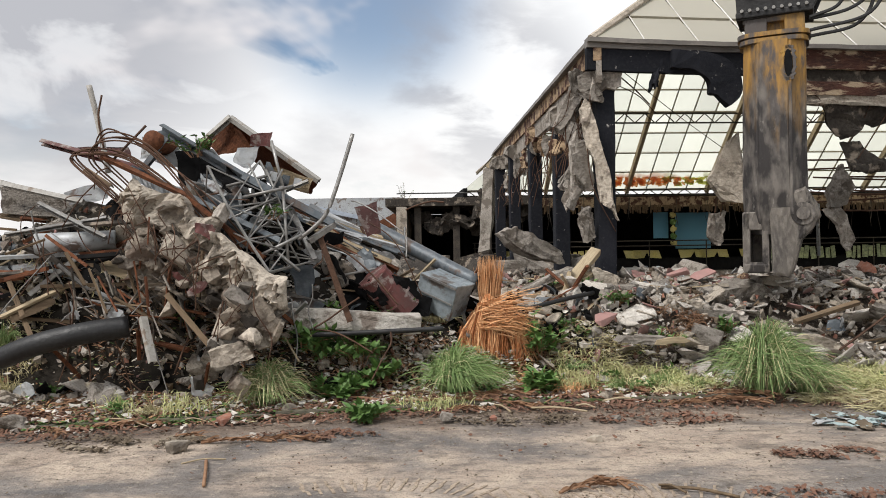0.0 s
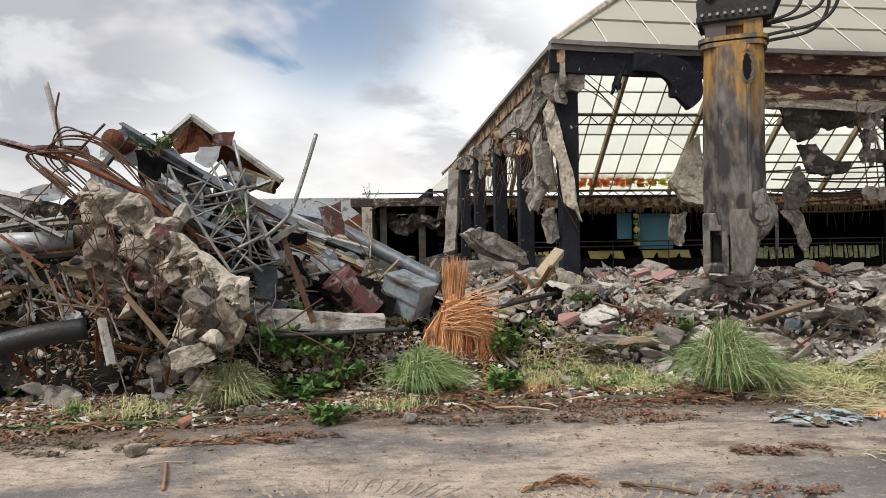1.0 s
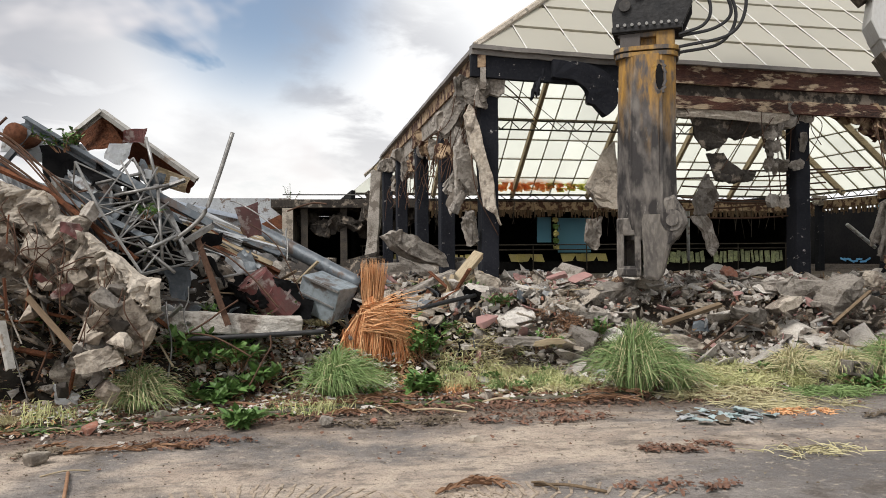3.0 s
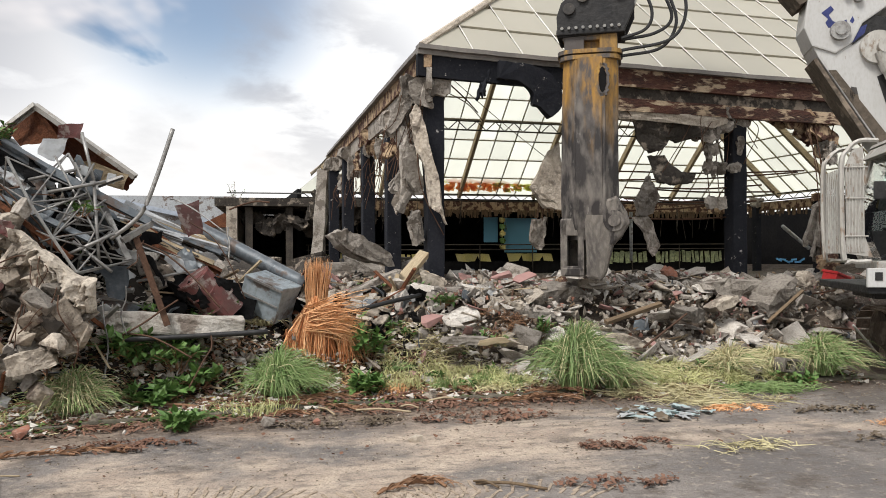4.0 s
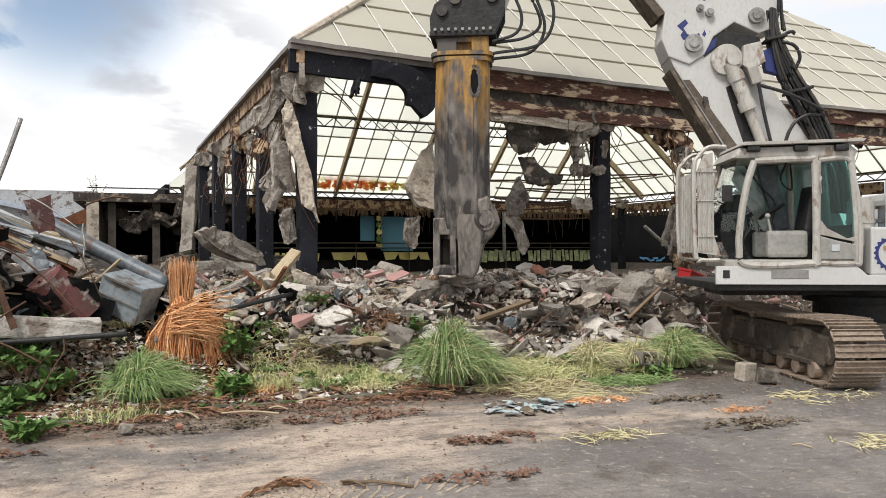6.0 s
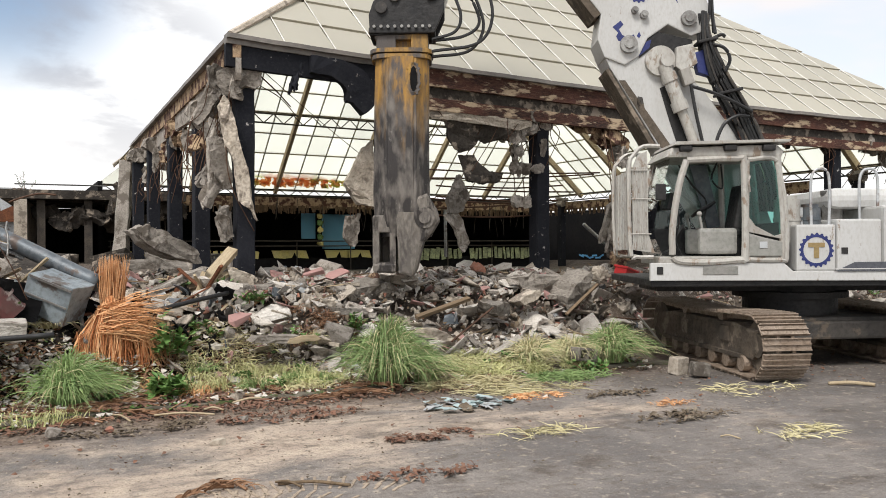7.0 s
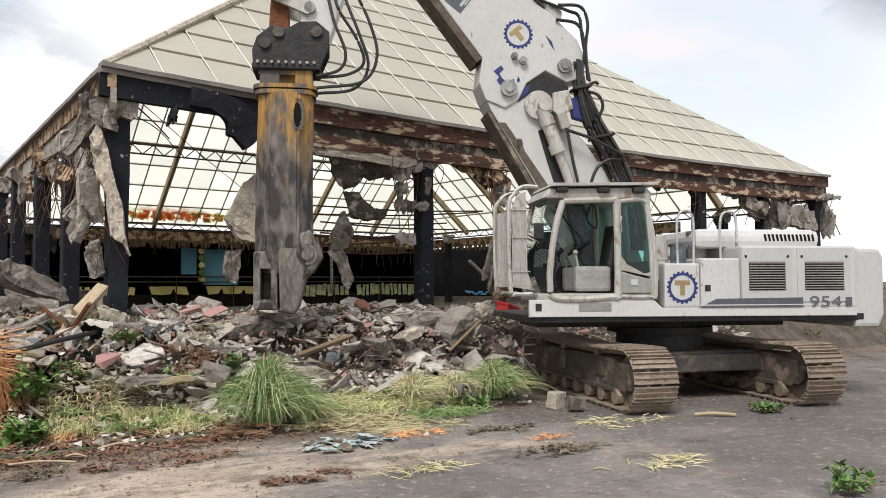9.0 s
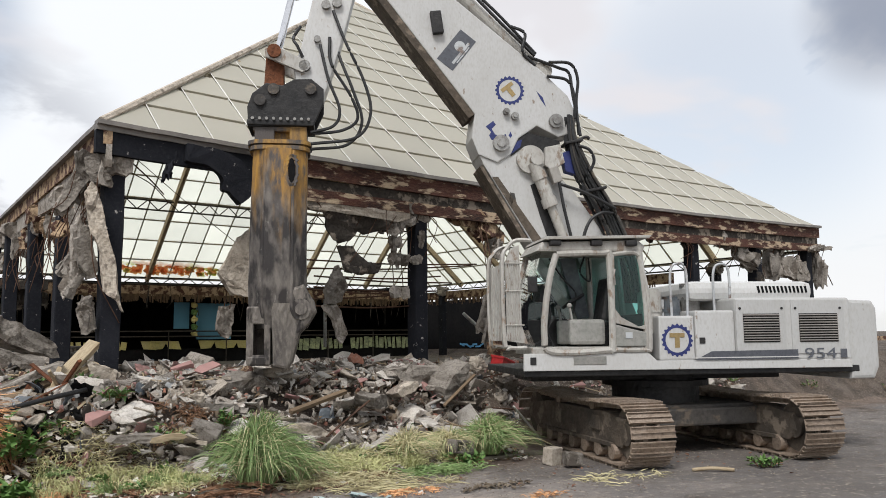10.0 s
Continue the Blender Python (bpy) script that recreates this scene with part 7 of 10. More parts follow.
    cab = thing("steel_cabinet", pose(*(-0.00, 11.70, 1.38), 8, 22, -28), "dented grey steel cabinet lying on its side", "cabinet")
    bm = bmesh.new()
    box(bm, (0.62, 0.5, 0.52), (0, 0, 0), bevel=0.015)
    bmesh.ops.subdivide_edges(bm, edges=bm.edges[:], cuts=3, use_grid_fill=True)
    for v in bm.verts:
        v.co += 0.04 * noise.noise_vector(v.co * 2.4)
    part("body", bm, surface("pale_steel", (0.27, 0.31, 0.33), (0.19, 0.22, 0.24), (0.12, 0.13, 0.13), 2.2, 12, 0.5, metal=0.2, bump=0.15, spots=0.2, spot_colour=(0.10, 0.085, 0.075)), cab)
    bm = bmesh.new()
    box(bm, (0.60, 0.02, 0.03), (0, -0.27, 0.24))
    box(bm, (0.60, 0.02, 0.02), (0, -0.275, 0.0))
    part("seam", bm, M["galvanised"], cab)
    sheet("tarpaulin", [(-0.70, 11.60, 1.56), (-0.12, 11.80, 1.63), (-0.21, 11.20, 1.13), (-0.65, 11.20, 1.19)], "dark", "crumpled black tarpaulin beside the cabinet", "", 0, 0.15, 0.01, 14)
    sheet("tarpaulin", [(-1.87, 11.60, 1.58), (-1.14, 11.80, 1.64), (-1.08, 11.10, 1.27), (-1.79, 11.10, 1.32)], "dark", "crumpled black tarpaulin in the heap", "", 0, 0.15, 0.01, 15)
    # torn sheets and charred boards under the mast, near-black ones added as shade
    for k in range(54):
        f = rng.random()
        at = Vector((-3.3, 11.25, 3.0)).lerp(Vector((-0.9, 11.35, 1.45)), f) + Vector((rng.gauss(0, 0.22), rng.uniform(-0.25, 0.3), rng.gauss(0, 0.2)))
        key, nm, lab = (("dark", "torn_sheet", "torn black sheet added as shade in the heap"), ("sheet_grey", "torn_sheet", "torn grey metal sheet jammed in heap"), ("burnt", "charred_board", "charred board jammed in the heap"), ("dark", "torn_sheet", "torn black sheet added as shade in the heap"), ("sheet_white", "torn_sheet", "torn pale metal sheet jammed in heap"))[k % 5]
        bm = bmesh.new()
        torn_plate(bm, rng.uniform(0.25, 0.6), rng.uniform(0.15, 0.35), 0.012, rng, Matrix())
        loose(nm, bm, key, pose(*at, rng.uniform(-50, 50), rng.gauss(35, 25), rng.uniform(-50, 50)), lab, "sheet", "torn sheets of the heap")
    for k in range(60):
        at = Vector((-5.0, 10.7, 1.9)).lerp(Vector((-7.2, 10.9, 1.2)), rng.random()) + Vector((rng.gauss(0, 0.4), rng.uniform(-0.3, 0.5), rng.gauss(0, 0.45)))
        at.z = max(0.35, at.z)
        a, ln_ = rng.gauss(0.25, 0.5), rng.uniform(0.4, 1.3)
        q = at + Vector((ln_ * math.cos(a), rng.uniform(-0.2, 0.2), -0.5 * ln_ * math.sin(a)))
        angle_bar("scrap_bar", at, q, rng.uniform(0.025, 0.07), ("burnt", "sheet_white", "timber", "dark", "galvanised", "rust")[k % 6], ("charred batten lying across the heap", "pale metal strip lying across the heap", "brown batten lying across the heap", "blackened bar lying across the heap", "galvanised bar lying across the heap", "rusty bar lying across the heap")[k % 6], rng.uniform(0, 90), "bars of the heap's flank", 0.012)
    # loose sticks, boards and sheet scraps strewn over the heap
    # near-black scraps draw shaded gaps between the others
    kinds = [("timber", "stick", "splintered brown stick on the heap"), ("pale_timber", "stick", "pale splintered batten on the heap"), ("galvanised", "scrap_bar", "short galvanised scrap bar on heap"), ("rust", "scrap_bar", "short rusty scrap bar on heap"), ("sheet_white", "scrap", "crumpled pale sheet scrap on heap"), ("sheet_grey", "scrap", "crumpled grey sheet scrap on heap"), ("dark", "scrap", "black scrap put in for a shaded gap")]
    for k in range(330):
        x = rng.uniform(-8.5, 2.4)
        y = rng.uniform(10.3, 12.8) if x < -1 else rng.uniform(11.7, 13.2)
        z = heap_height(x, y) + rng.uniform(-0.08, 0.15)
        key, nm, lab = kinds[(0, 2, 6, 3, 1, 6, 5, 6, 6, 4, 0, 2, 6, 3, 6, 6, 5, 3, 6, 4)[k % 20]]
        bm = bmesh.new()
        if nm == "scrap":
            ragged(bm, rng.uniform(0.25, 0.7), rng.uniform(0.15, 0.45), 0.012, rng, 7, 2, 0.07)
        else:
            box(bm, (rng.uniform(0.5, 1.7), rng.uniform(0.02, 0.07), rng.uniform(0.015, 0.05)))
        loose(nm, bm, key, pose(x, y, z, rng.uniform(-60, 60), rng.uniform(-45, 45), rng.uniform(0, 180)), lab, "debris", "scraps of the heap")


build_heap()


# ---- rubble on the bank ----
def build_rubble():
    rng = random.Random(21)
    shapes = []
    for key, cnt in (("pale_concrete", 6), ("rubble_pale", 6), ("concrete", 5), ("brick", 1), ("pink_tile", 1), ("plaster", 1)):
        for _ in range(cnt):
            bm = bmesh.new()
            flat = rng.choice((0.35, 0.5, 0.8))
            rock(bm, (1.0, rng.uniform(0.6, 1.0), flat), rng, 14)
            bmesh.ops.bevel(bm, geom=bm.edges[:], offset=0.02, segments=1, affect="EDGES")
            shapes.append((mesh_of("rubble_chunk", bm, M[key]), key))
    words = {"rubble_pale": "whitish broken concrete lump on the bank", "pale_concrete": "pale broken concrete lump on the bank", "concrete": "grey broken concrete lump on the bank", "brick": "broken red brick lump on the bank", "pink_tile": "broken pink tile slab on the bank", "plaster": "broken stained plaster lump on the bank"}

    def spot():
        while True:
            x, y = rng.uniform(-9, 19), rng.uniform(9.9, 15.6)
            if y < lerp_table(x, KERB) + (0.75 if x < 1.2 else 0.95) + 0.5 * noise.noise(Vector((x * 0.7, 3, 0))):
                continue
            if x > 8.9 and y < 13.1:
                continue
            if abs(x - 0.65) < 0.75 and 10.6 < y < 12.2:
                continue
            return x, y
    for k in range(299):
        x, y = spot()
        s = rng.choice((0.09, 0.12, 0.15, 0.18, 0.22, 0.28)) * rng.uniform(0.8, 1.2)
        me, key = rng.choice(shapes)
        if key in ("brick", "pink_tile"):
            s *= 0.7
        ob = new("rubble_chunk", me)
        ob.matrix_world = pose(x, y, heap_height(x, y) + s * 0.10, rng.uniform(-35, 35), rng.uniform(-35, 35), rng.uniform(0, 360)) @ Matrix.Diagonal((s * 1.6, s * 1.6, s * 1.6, 1))
        tagged(ob, words[key], "rubble", "rubble lumps of the bank")
    for key, cnt, smin, smax in (("pale_concrete", 4600, 0.018, 0.10), ("rubble_pale", 3600, 0.018, 0.09), ("concrete", 2600, 0.02, 0.10), ("brick", 1500, 0.015, 0.07), ("pink_tile", 900, 0.02, 0.08), ("timber", 1400, 0.02, 0.07), ("dirt", 1300, 0.02, 0.08)):
        verts, faces = [], []
        protos = []
        for _ in range(8):
            bm = bmesh.new()
            rock(bm, (1, rng.uniform(0.6, 1), rng.uniform(0.4, 0.8)), rng, 9)
            bm.verts.index_update()
            protos.append(([v.co.copy() for v in bm.verts], [[v.index for v in f.verts] for f in bm.faces]))
            bm.free()
        for _ in range(cnt):
            x, y = spot()
            s = rng.uniform(smin, smax) * rng.uniform(0.7, 1.3)
            m = pose(x, y, heap_height(x, y) + s * 0.25, rng.uniform(0, 360), rng.uniform(0, 360), rng.uniform(0, 360))
            pv, pf = rng.choice(protos)
            o = len(verts)
            verts += [tuple(m @ (v * s * 1.5)) for v in pv]
            faces += [[i + o for i in f] for f in pf]
        me = bpy.data.meshes.new("gravel")
        me.from_pydata(verts, [], faces)
        me.materials.append(M[key])
        tagged(new("gravel", me), "small broken rubble covering the bank", "rubble", kind="stuff")
    # thin broken slabs with sharp corners, tipped every way
    flats = []
    for key in ("rubble_pale", "pale_concrete", "concrete", "rubble_pale", "rubble_pale", "pink_tile"):
        for _ in range(3):
            bm = bmesh.new()
            rock(bm, (1.0, rng.uniform(0.45, 0.8), rng.uniform(0.10, 0.2)), rng, 15)
            flats.append((mesh_of("concrete_fragment", bm, M[key]), key))
    for k in range(290):
        x, y = spot()
        while x < 0.2 or x > 11.5:
            x, y = spot()
        me, key = rng.choice(flats)
        g = rng.choice((0.14, 0.18, 0.22, 0.26, 0.32, 0.42)) * rng.uniform(0.85, 1.15) * (0.7 if key == "pink_tile" else 1.0)
        ob = new("concrete_fragment", me)
        ob.matrix_world = pose(x, y, heap_height(x, y) + 0.05 + 0.06 * g, rng.gauss(12, 20), rng.gauss(0, 18), rng.uniform(0, 360)) @ Matrix.Diagonal((g * 1.5, g * 1.5, g * 1.5, 1))
        tagged(ob, {"rubble_pale": "whitish broken slab tipped on the rubble", "pale_concrete": "beige broken slab tipped on the rubble", "concrete": "grey broken slab tipped on the rubble", "pink_tile": "pink broken tile tipped on the rubble"}[key], "rubble", "broken slabs of the bank")
    # flat broken slabs lying every way over the bank
    for k in range(150):
        x, y = spot()
        if x < 0.6 or x > 10:
            continue
        w = rng.uniform(0.16, 0.42)
        key, lab = (("pale_concrete", "flat beige concrete piece on the rubble"), ("rubble_pale", "flat whitish concrete piece on the rubble"), ("concrete", "flat grey concrete piece on the rubble"))[k % 3]
        chunk("concrete_plate", (x, y, heap_height(x, y) + 0.05), (w, rng.uniform(0.04, 0.09), w * rng.uniform(0.3, 0.7)), key, lab, 2000 + k, (90 + rng.uniform(-38, 38), rng.uniform(-25, 25), rng.uniform(0, 180)), "flat pieces of the bank", 0.07)
    # larger named slabs
    slabs = [
        ((5.58, 13.60, 1.41), (0.95, 0.5, 0.20), "pale_concrete", (0, 4, 20)), ((4.89, 13.20, 1.23), (1.1, 0.35, 0.42), "concrete", (20, -8, 10)), ((3.91, 12.90, 1.10), (0.7, 0.4, 0.35), "pale_concrete", (10, 10, 0)),
        ((2.85, 11.50, 0.68), (0.75, 0.3, 0.14), "concrete", (0, 3, 8)), ((3.30, 11.40, 0.66), (0.6, 0.08, 0.12), "pale_timber", (0, -2, 4)), ((5.50, 11.60, 0.61), (0.7, 0.3, 0.16), "pale_concrete", (0, 12, -20)),
        ((7.95, 12.90, 1.02), (0.6, 0.3, 0.22), "pale_concrete", (0, -20, 10)), ((2.56, 13.20, 1.25), (0.8, 0.4, 0.3), "concrete", (0, -15, 10)), ((7.10, 12.60, 0.91), (0.7, 0.4, 0.3), "concrete", (10, 5, 40)),
        ((9.35, 13.40, 1.13), (0.9, 0.5, 0.5), "concrete", (10, -30, 10)), ((8.86, 13.80, 1.28), (1.6, 0.5, 0.35), "concrete", (0, 0, 5)), ((4.30, 12.70, 0.96), (0.9, 0.4, 0.14), "concrete", (0, 3, 0)),
        ((1.58, 13.00, 1.46), (1.3, 0.25, 0.14), "concrete", (0, -24, 15)), ((1.63, 15.50, 2.14), (1.5, 0.5, 0.45), "concrete", (0, 32, 20)), ((1.64, 15.00, 1.73), (0.9, 0.4, 0.2), "concrete", (0, 30, -10)), ((2.73, 13.60, 1.52), (0.6, 0.4, 0.3), "pale_concrete", (0, 20, 0)),
        ((7.82, 14.60, 1.59), (0.32, 0.2, 0.2), "brick", (0, 20, 0)), ((10.33, 13.80, 1.45), (0.35, 0.25, 0.3), "pale_concrete", (0, 10, 10)),
    ]
    for k, (at, size, key, rot) in enumerate(slabs):
        nice = {"pale_concrete": "large pale concrete slab piece on the bank", "concrete": "large grey concrete slab piece on the bank", "pale_timber": "short pale timber beam on the bank", "brick": "lump of red brickwork on the bank"}[key]
        chunk("slab_piece", at, size, key, nice, 300 + k, rot, "slab pieces of the bank", 0.09)
    for k, (c) in enumerate(((4.02, 13.60, 1.56), (4.44, 13.50, 1.53), (2.42, 12.00, 0.95))):
        bm = bmesh.new()
        rock(bm, (0.40, 0.24, 0.10), random.Random(50 + k), 14)
        loose("pink_slab", bm, "pink_tile", pose(*c, 12, -14, 20 * k), "flat broken pink tile slab on rubble", "tile", "pink slabs")
    sticks = [((5.42, 12.20, 0.83), (6.61, 12.60, 1.09), 0.045, "timber"), ((1.65, 12.80, 1.20), (2.68, 13.60, 1.65), 0.05, "pale_timber"), ((1.27, 12.60, 1.17), (2.40, 13.40, 1.55), 0.06, "timber"), ((8.68, 12.60, 0.72), (9.83, 13.20, 1.24), 0.03, "timber"), ((5.60, 11.20, 0.52), (6.77, 12.00, 0.96), 0.015, "rebar"), ((2.04, 13.00, 1.41), (2.67, 13.80, 1.97), 0.09, "pale_timber")]
    for a, b, r, key in sticks:
        m, ln = span(a, b, 20)
        bm = bmesh.new()
        box(bm, (ln, r * 2, r * 1.4), bevel=0.006)
        loose("plank", bm, key, m, "loose splintered plank lying on the rubble", "plank", "planks of the bank")
    # loose scraps and wires over the bank
    for k in range(520):
        x, y = spot()
        if x < -1:
            continue
        z = heap_height(x, y)
        bm = bmesh.new()
        if k % 3 == 0:
            ragged(bm, rng.uniform(0.15, 0.4), rng.uniform(0.1, 0.25), 0.012, rng, 7, 2, 0.05)
            key, nm, lab = rng.choice((("sheet_white", "scrap", "crumpled pale scrap on the bank"), ("sheet_grey", "scrap", "crumpled grey scrap on the bank"), ("pink_tile", "scrap", "pinkish scrap on the bank")))
        else:
            box(bm, (rng.uniform(0.2, 0.9), rng.uniform(0.012, 0.04), rng.uniform(0.01, 0.025)))
            key, nm, lab = rng.choice((("timber", "stick", "splintered brown stick on the bank"), ("pale_timber", "stick", "pale splintered stick on the bank"), ("rebar", "stick", "rusty bar end on the bank")))
        loose(nm, bm, key, pose(x, y, z + 0.05, rng.uniform(-25, 25), rng.uniform(-25, 25), rng.uniform(0, 180)), lab, "debris", "scraps of the bank")
    red = thing("red_crate", pose(*(10.68, 13.40, 1.42), 8, 15, 20), "bright red plastic crate among the rubble", "crate")
    bm = bmesh.new()
    box(bm, (0.42, 0.3, 0.24), (0, 0, 0.0), bevel=0.02)
    box(bm, (0.46, 0.34, 0.05), (0, 0, 0.12), bevel=0.01)
    part("body", bm, surface("red_plastic", (0.42, 0.02, 0.02), (0.34, 0.02, 0.02), None, 3, 14, 0.45, bump=0.05), red)


build_rubble()

# ---- the ruin: torn concrete, hanging bars, the bar at the back ----
def on_hall(ob):
    ob.matrix_world = HALL @ ob.matrix_world
    return ob


def hang(at, size, mat_key, label, seed, rot=(0, 0, 0), jitter=0.12, name="hanging_concrete"):
    """Torn plates that hang together by their bars."""
    rng = random.Random(seed)
    root = thing(name, HALL @ pose(*at, *rot), label, "concrete", "hanging concrete of the hall")
    w, d, h = size
    long_way = w > 1.3 * h
    for k in range(3 + int(3.2 * max(size))):
        pw = w * rng.uniform(0.28, 0.6) if long_way else w * rng.uniform(0.35, 0.8)
        ph = h * rng.uniform(0.5, 0.95)
        bm = bmesh.new()
        m = pose(rng.uniform(-0.5, 0.5) * (w - pw * 0.6), d * rng.uniform(-0.4, 0.4), rng.uniform(-0.5, 0.5) * (h - ph), rng.uniform(-14, 14), rng.uniform(-16, 16), rng.uniform(-40, 40))
        torn_plate(bm, pw, ph, rng.uniform(0.035, 0.11), rng, m)
        part("plate", bm, M[mat_key], root)
    return root


def hall_wire(run, r=0.010, key="rebar"):
    return on_hall(pipe("hanging_bar", run, r, key, "bent rusty bar hanging from the hall", "rebar", "hanging bars of the hall", 5))


def build_ruin():
    rng = random.Random(77)
    torn = "torn grey concrete hanging from the eaves"
    # corner column: torn skin and a leaning strip
    hang((-0.02, 0.20, 5.01), (0.75, 0.6, 0.7), "concrete", torn, 1)
    hang((-0.30, 0.40, 4.58), (0.35, 0.3, 1.1), "concrete", torn, 2, (0, 25, 0), 0.2)
    hang((-0.18, 0.20, 3.59), (0.42, 0.3, 1.3), "concrete", torn, 3, (0, 4, 0), 0.22)
    hang((-0.30, 0.30, 2.97), (0.34, 0.3, 0.6), "concrete", torn, 4, (0, 10, 0), 0.2)
    hang((-0.13, 0.20, 2.44), (0.30, 0.25, 0.8), "concrete", torn, 5, (0, -8, 0), 0.2)
    hang((-0.28, 0.50, 3.40), (0.40, 0.40, 0.8), "concrete", torn, 6, (0, 30, 0), 0.15)
    m, ln = span((-0.15, -0.05, 4.60), (0.35, -0.15, 2.44))
    bm = bmesh.new()
    ragged(bm, ln, 0.26, 0.2, rng, 12, 3, 0.10)
    on_hall(loose("leaning_strip", bm, "pale_concrete", m, "broken concrete casing leaning on the column", "concrete"))
    for x in (2.58, 2.70):
        hall_wire([(x, 0.72, 2.6), (x + 0.05, 0.6, 3.2), (x + 0.1, 0.5, 3.6)], 0.011)
    hall_wire([(-0.02, 0.00, 4.92), (-0.12, -0.10, 3.97), (-0.03, -0.10, 3.15), (0.38, -0.10, 2.32)])
    for k in range(16):
        a = Vector((0.25 + rng.uniform(-0.7, 0.2), 0.1 + rng.uniform(-0.2, 0.6), 4.95 + rng.uniform(-0.3, 0.2)))
        hall_wire([a, a + Vector((rng.uniform(-0.3, 0.1), rng.uniform(-0.1, 0.2), -0.5)), a + Vector((rng.uniform(-0.6, 0.2), rng.uniform(-0.1, 0.4), rng.uniform(-1.6, -0.8)))], rng.choice((0.008, 0.012)))
    hall_wire([(0.49, 0.30, 5.35), (1.12, 0.90, 5.10), (1.56, 1.40, 4.92)], 0.014)
    hall_wire([(0.54, 0.30, 5.09), (1.14, 0.80, 4.97), (1.61, 1.20, 4.71)], 0.010)
    hall_wire([(0.60, 0.30, 5.40), (2.38, 2.00, 4.79), (3.91, 3.00, 4.13)], 0.008)
    # torn black sheet curling down at the beam's end
    bm = bmesh.new()
    arc = bend([(1.45, 0, 5.62), (2.05, 0, 5.60), (2.50, 0, 5.44), (2.74, 0, 5.12), (2.74, 0, 4.82), (2.55, 0, 4.60), (2.42, 0, 4.66), (2.30, 0, 4.80), (2.16, 0, 4.84), (2.15, 0, 5.05), (2.02, 0, 5.18), (1.78, 0, 5.27), (1.45, 0, 5.30)], 4)
    prism(bm, [(p.x, p.z) for p in arc], -0.20, -0.02, 0.0)
    for v in bm.verts:
        v.co += 0.025 * noise.noise_vector(v.co * 5)
    on_hall(loose("torn_beam_casing", bm, "black_paint", Matrix(), "torn black beam casing curling down", "casing"))
    hang((1.20, 0.00, 5.21), (0.12, 0.08, 0.72), "black_paint", "torn black strip hanging from the beam", 9, (0, 6, 0), 0.05, "hanging_strip")
    # left side: crumbling beam, hanging rags of plaster, leaning post
    for k, d in enumerate((1.0, 2.0, 3.0, 4.4, 5.6, 7.0, 8.6, 10.0, 11.6, 13.0, 14.6, 16.0, 17.2)):
        hang((0.15 + 0.028 * d, d, 4.75 - rng.uniform(0, 0.35)), (0.5, 1.0 + rng.uniform(0, 0.6), rng.uniform(0.35, 0.8)), "concrete" if k % 2 else "plaster", torn, 20 + k, (rng.uniform(-20, 20), rng.uniform(-10, 10), rng.uniform(-8, 8)), 0.22)
        a = Vector((0.1 + 0.028 * d, d, 4.6))
        for _ in range(4):
            hall_wire([a, a + Vector((rng.uniform(-0.3, 0.1), rng.uniform(-0.3, 0.3), -0.5)), a + Vector((rng.uniform(-0.4, 0.1), rng.uniform(-0.6, 0.6), rng.uniform(-1.5, -0.7)))], 0.010)
    for k, d in enumerate((15.8, 17.0, 18.4, 20.0, 21.5)):
        hang((0.3, d, 4.9 - 0.30 * (k + 1) + rng.uniform(-0.1, 0.1)), (0.7, 1.8, 0.7), "burnt", "collapsed scorched end of the eaves", 40 + k, (rng.uniform(-20, 0), rng.uniform(-10, 10), 5), 0.3)
    m, ln = span((0.10, 15.20, 5.07), (-0.25, 14.20, 1.79))
    bm = bmesh.new()
    box(bm, (ln, 0.42, 0.34), bevel=0.03)
    bmesh.ops.subdivide_edges(bm, edges=bm.edges[:], cuts=4, use_grid_fill=True)
    for v in bm.verts:
        v.co += 0.09 * noise.noise_vector(v.co * 2.2)
    on_hall(loose("leaning_post", bm, "concrete", m, "stripped concrete post leaning under the eaves", "post"))
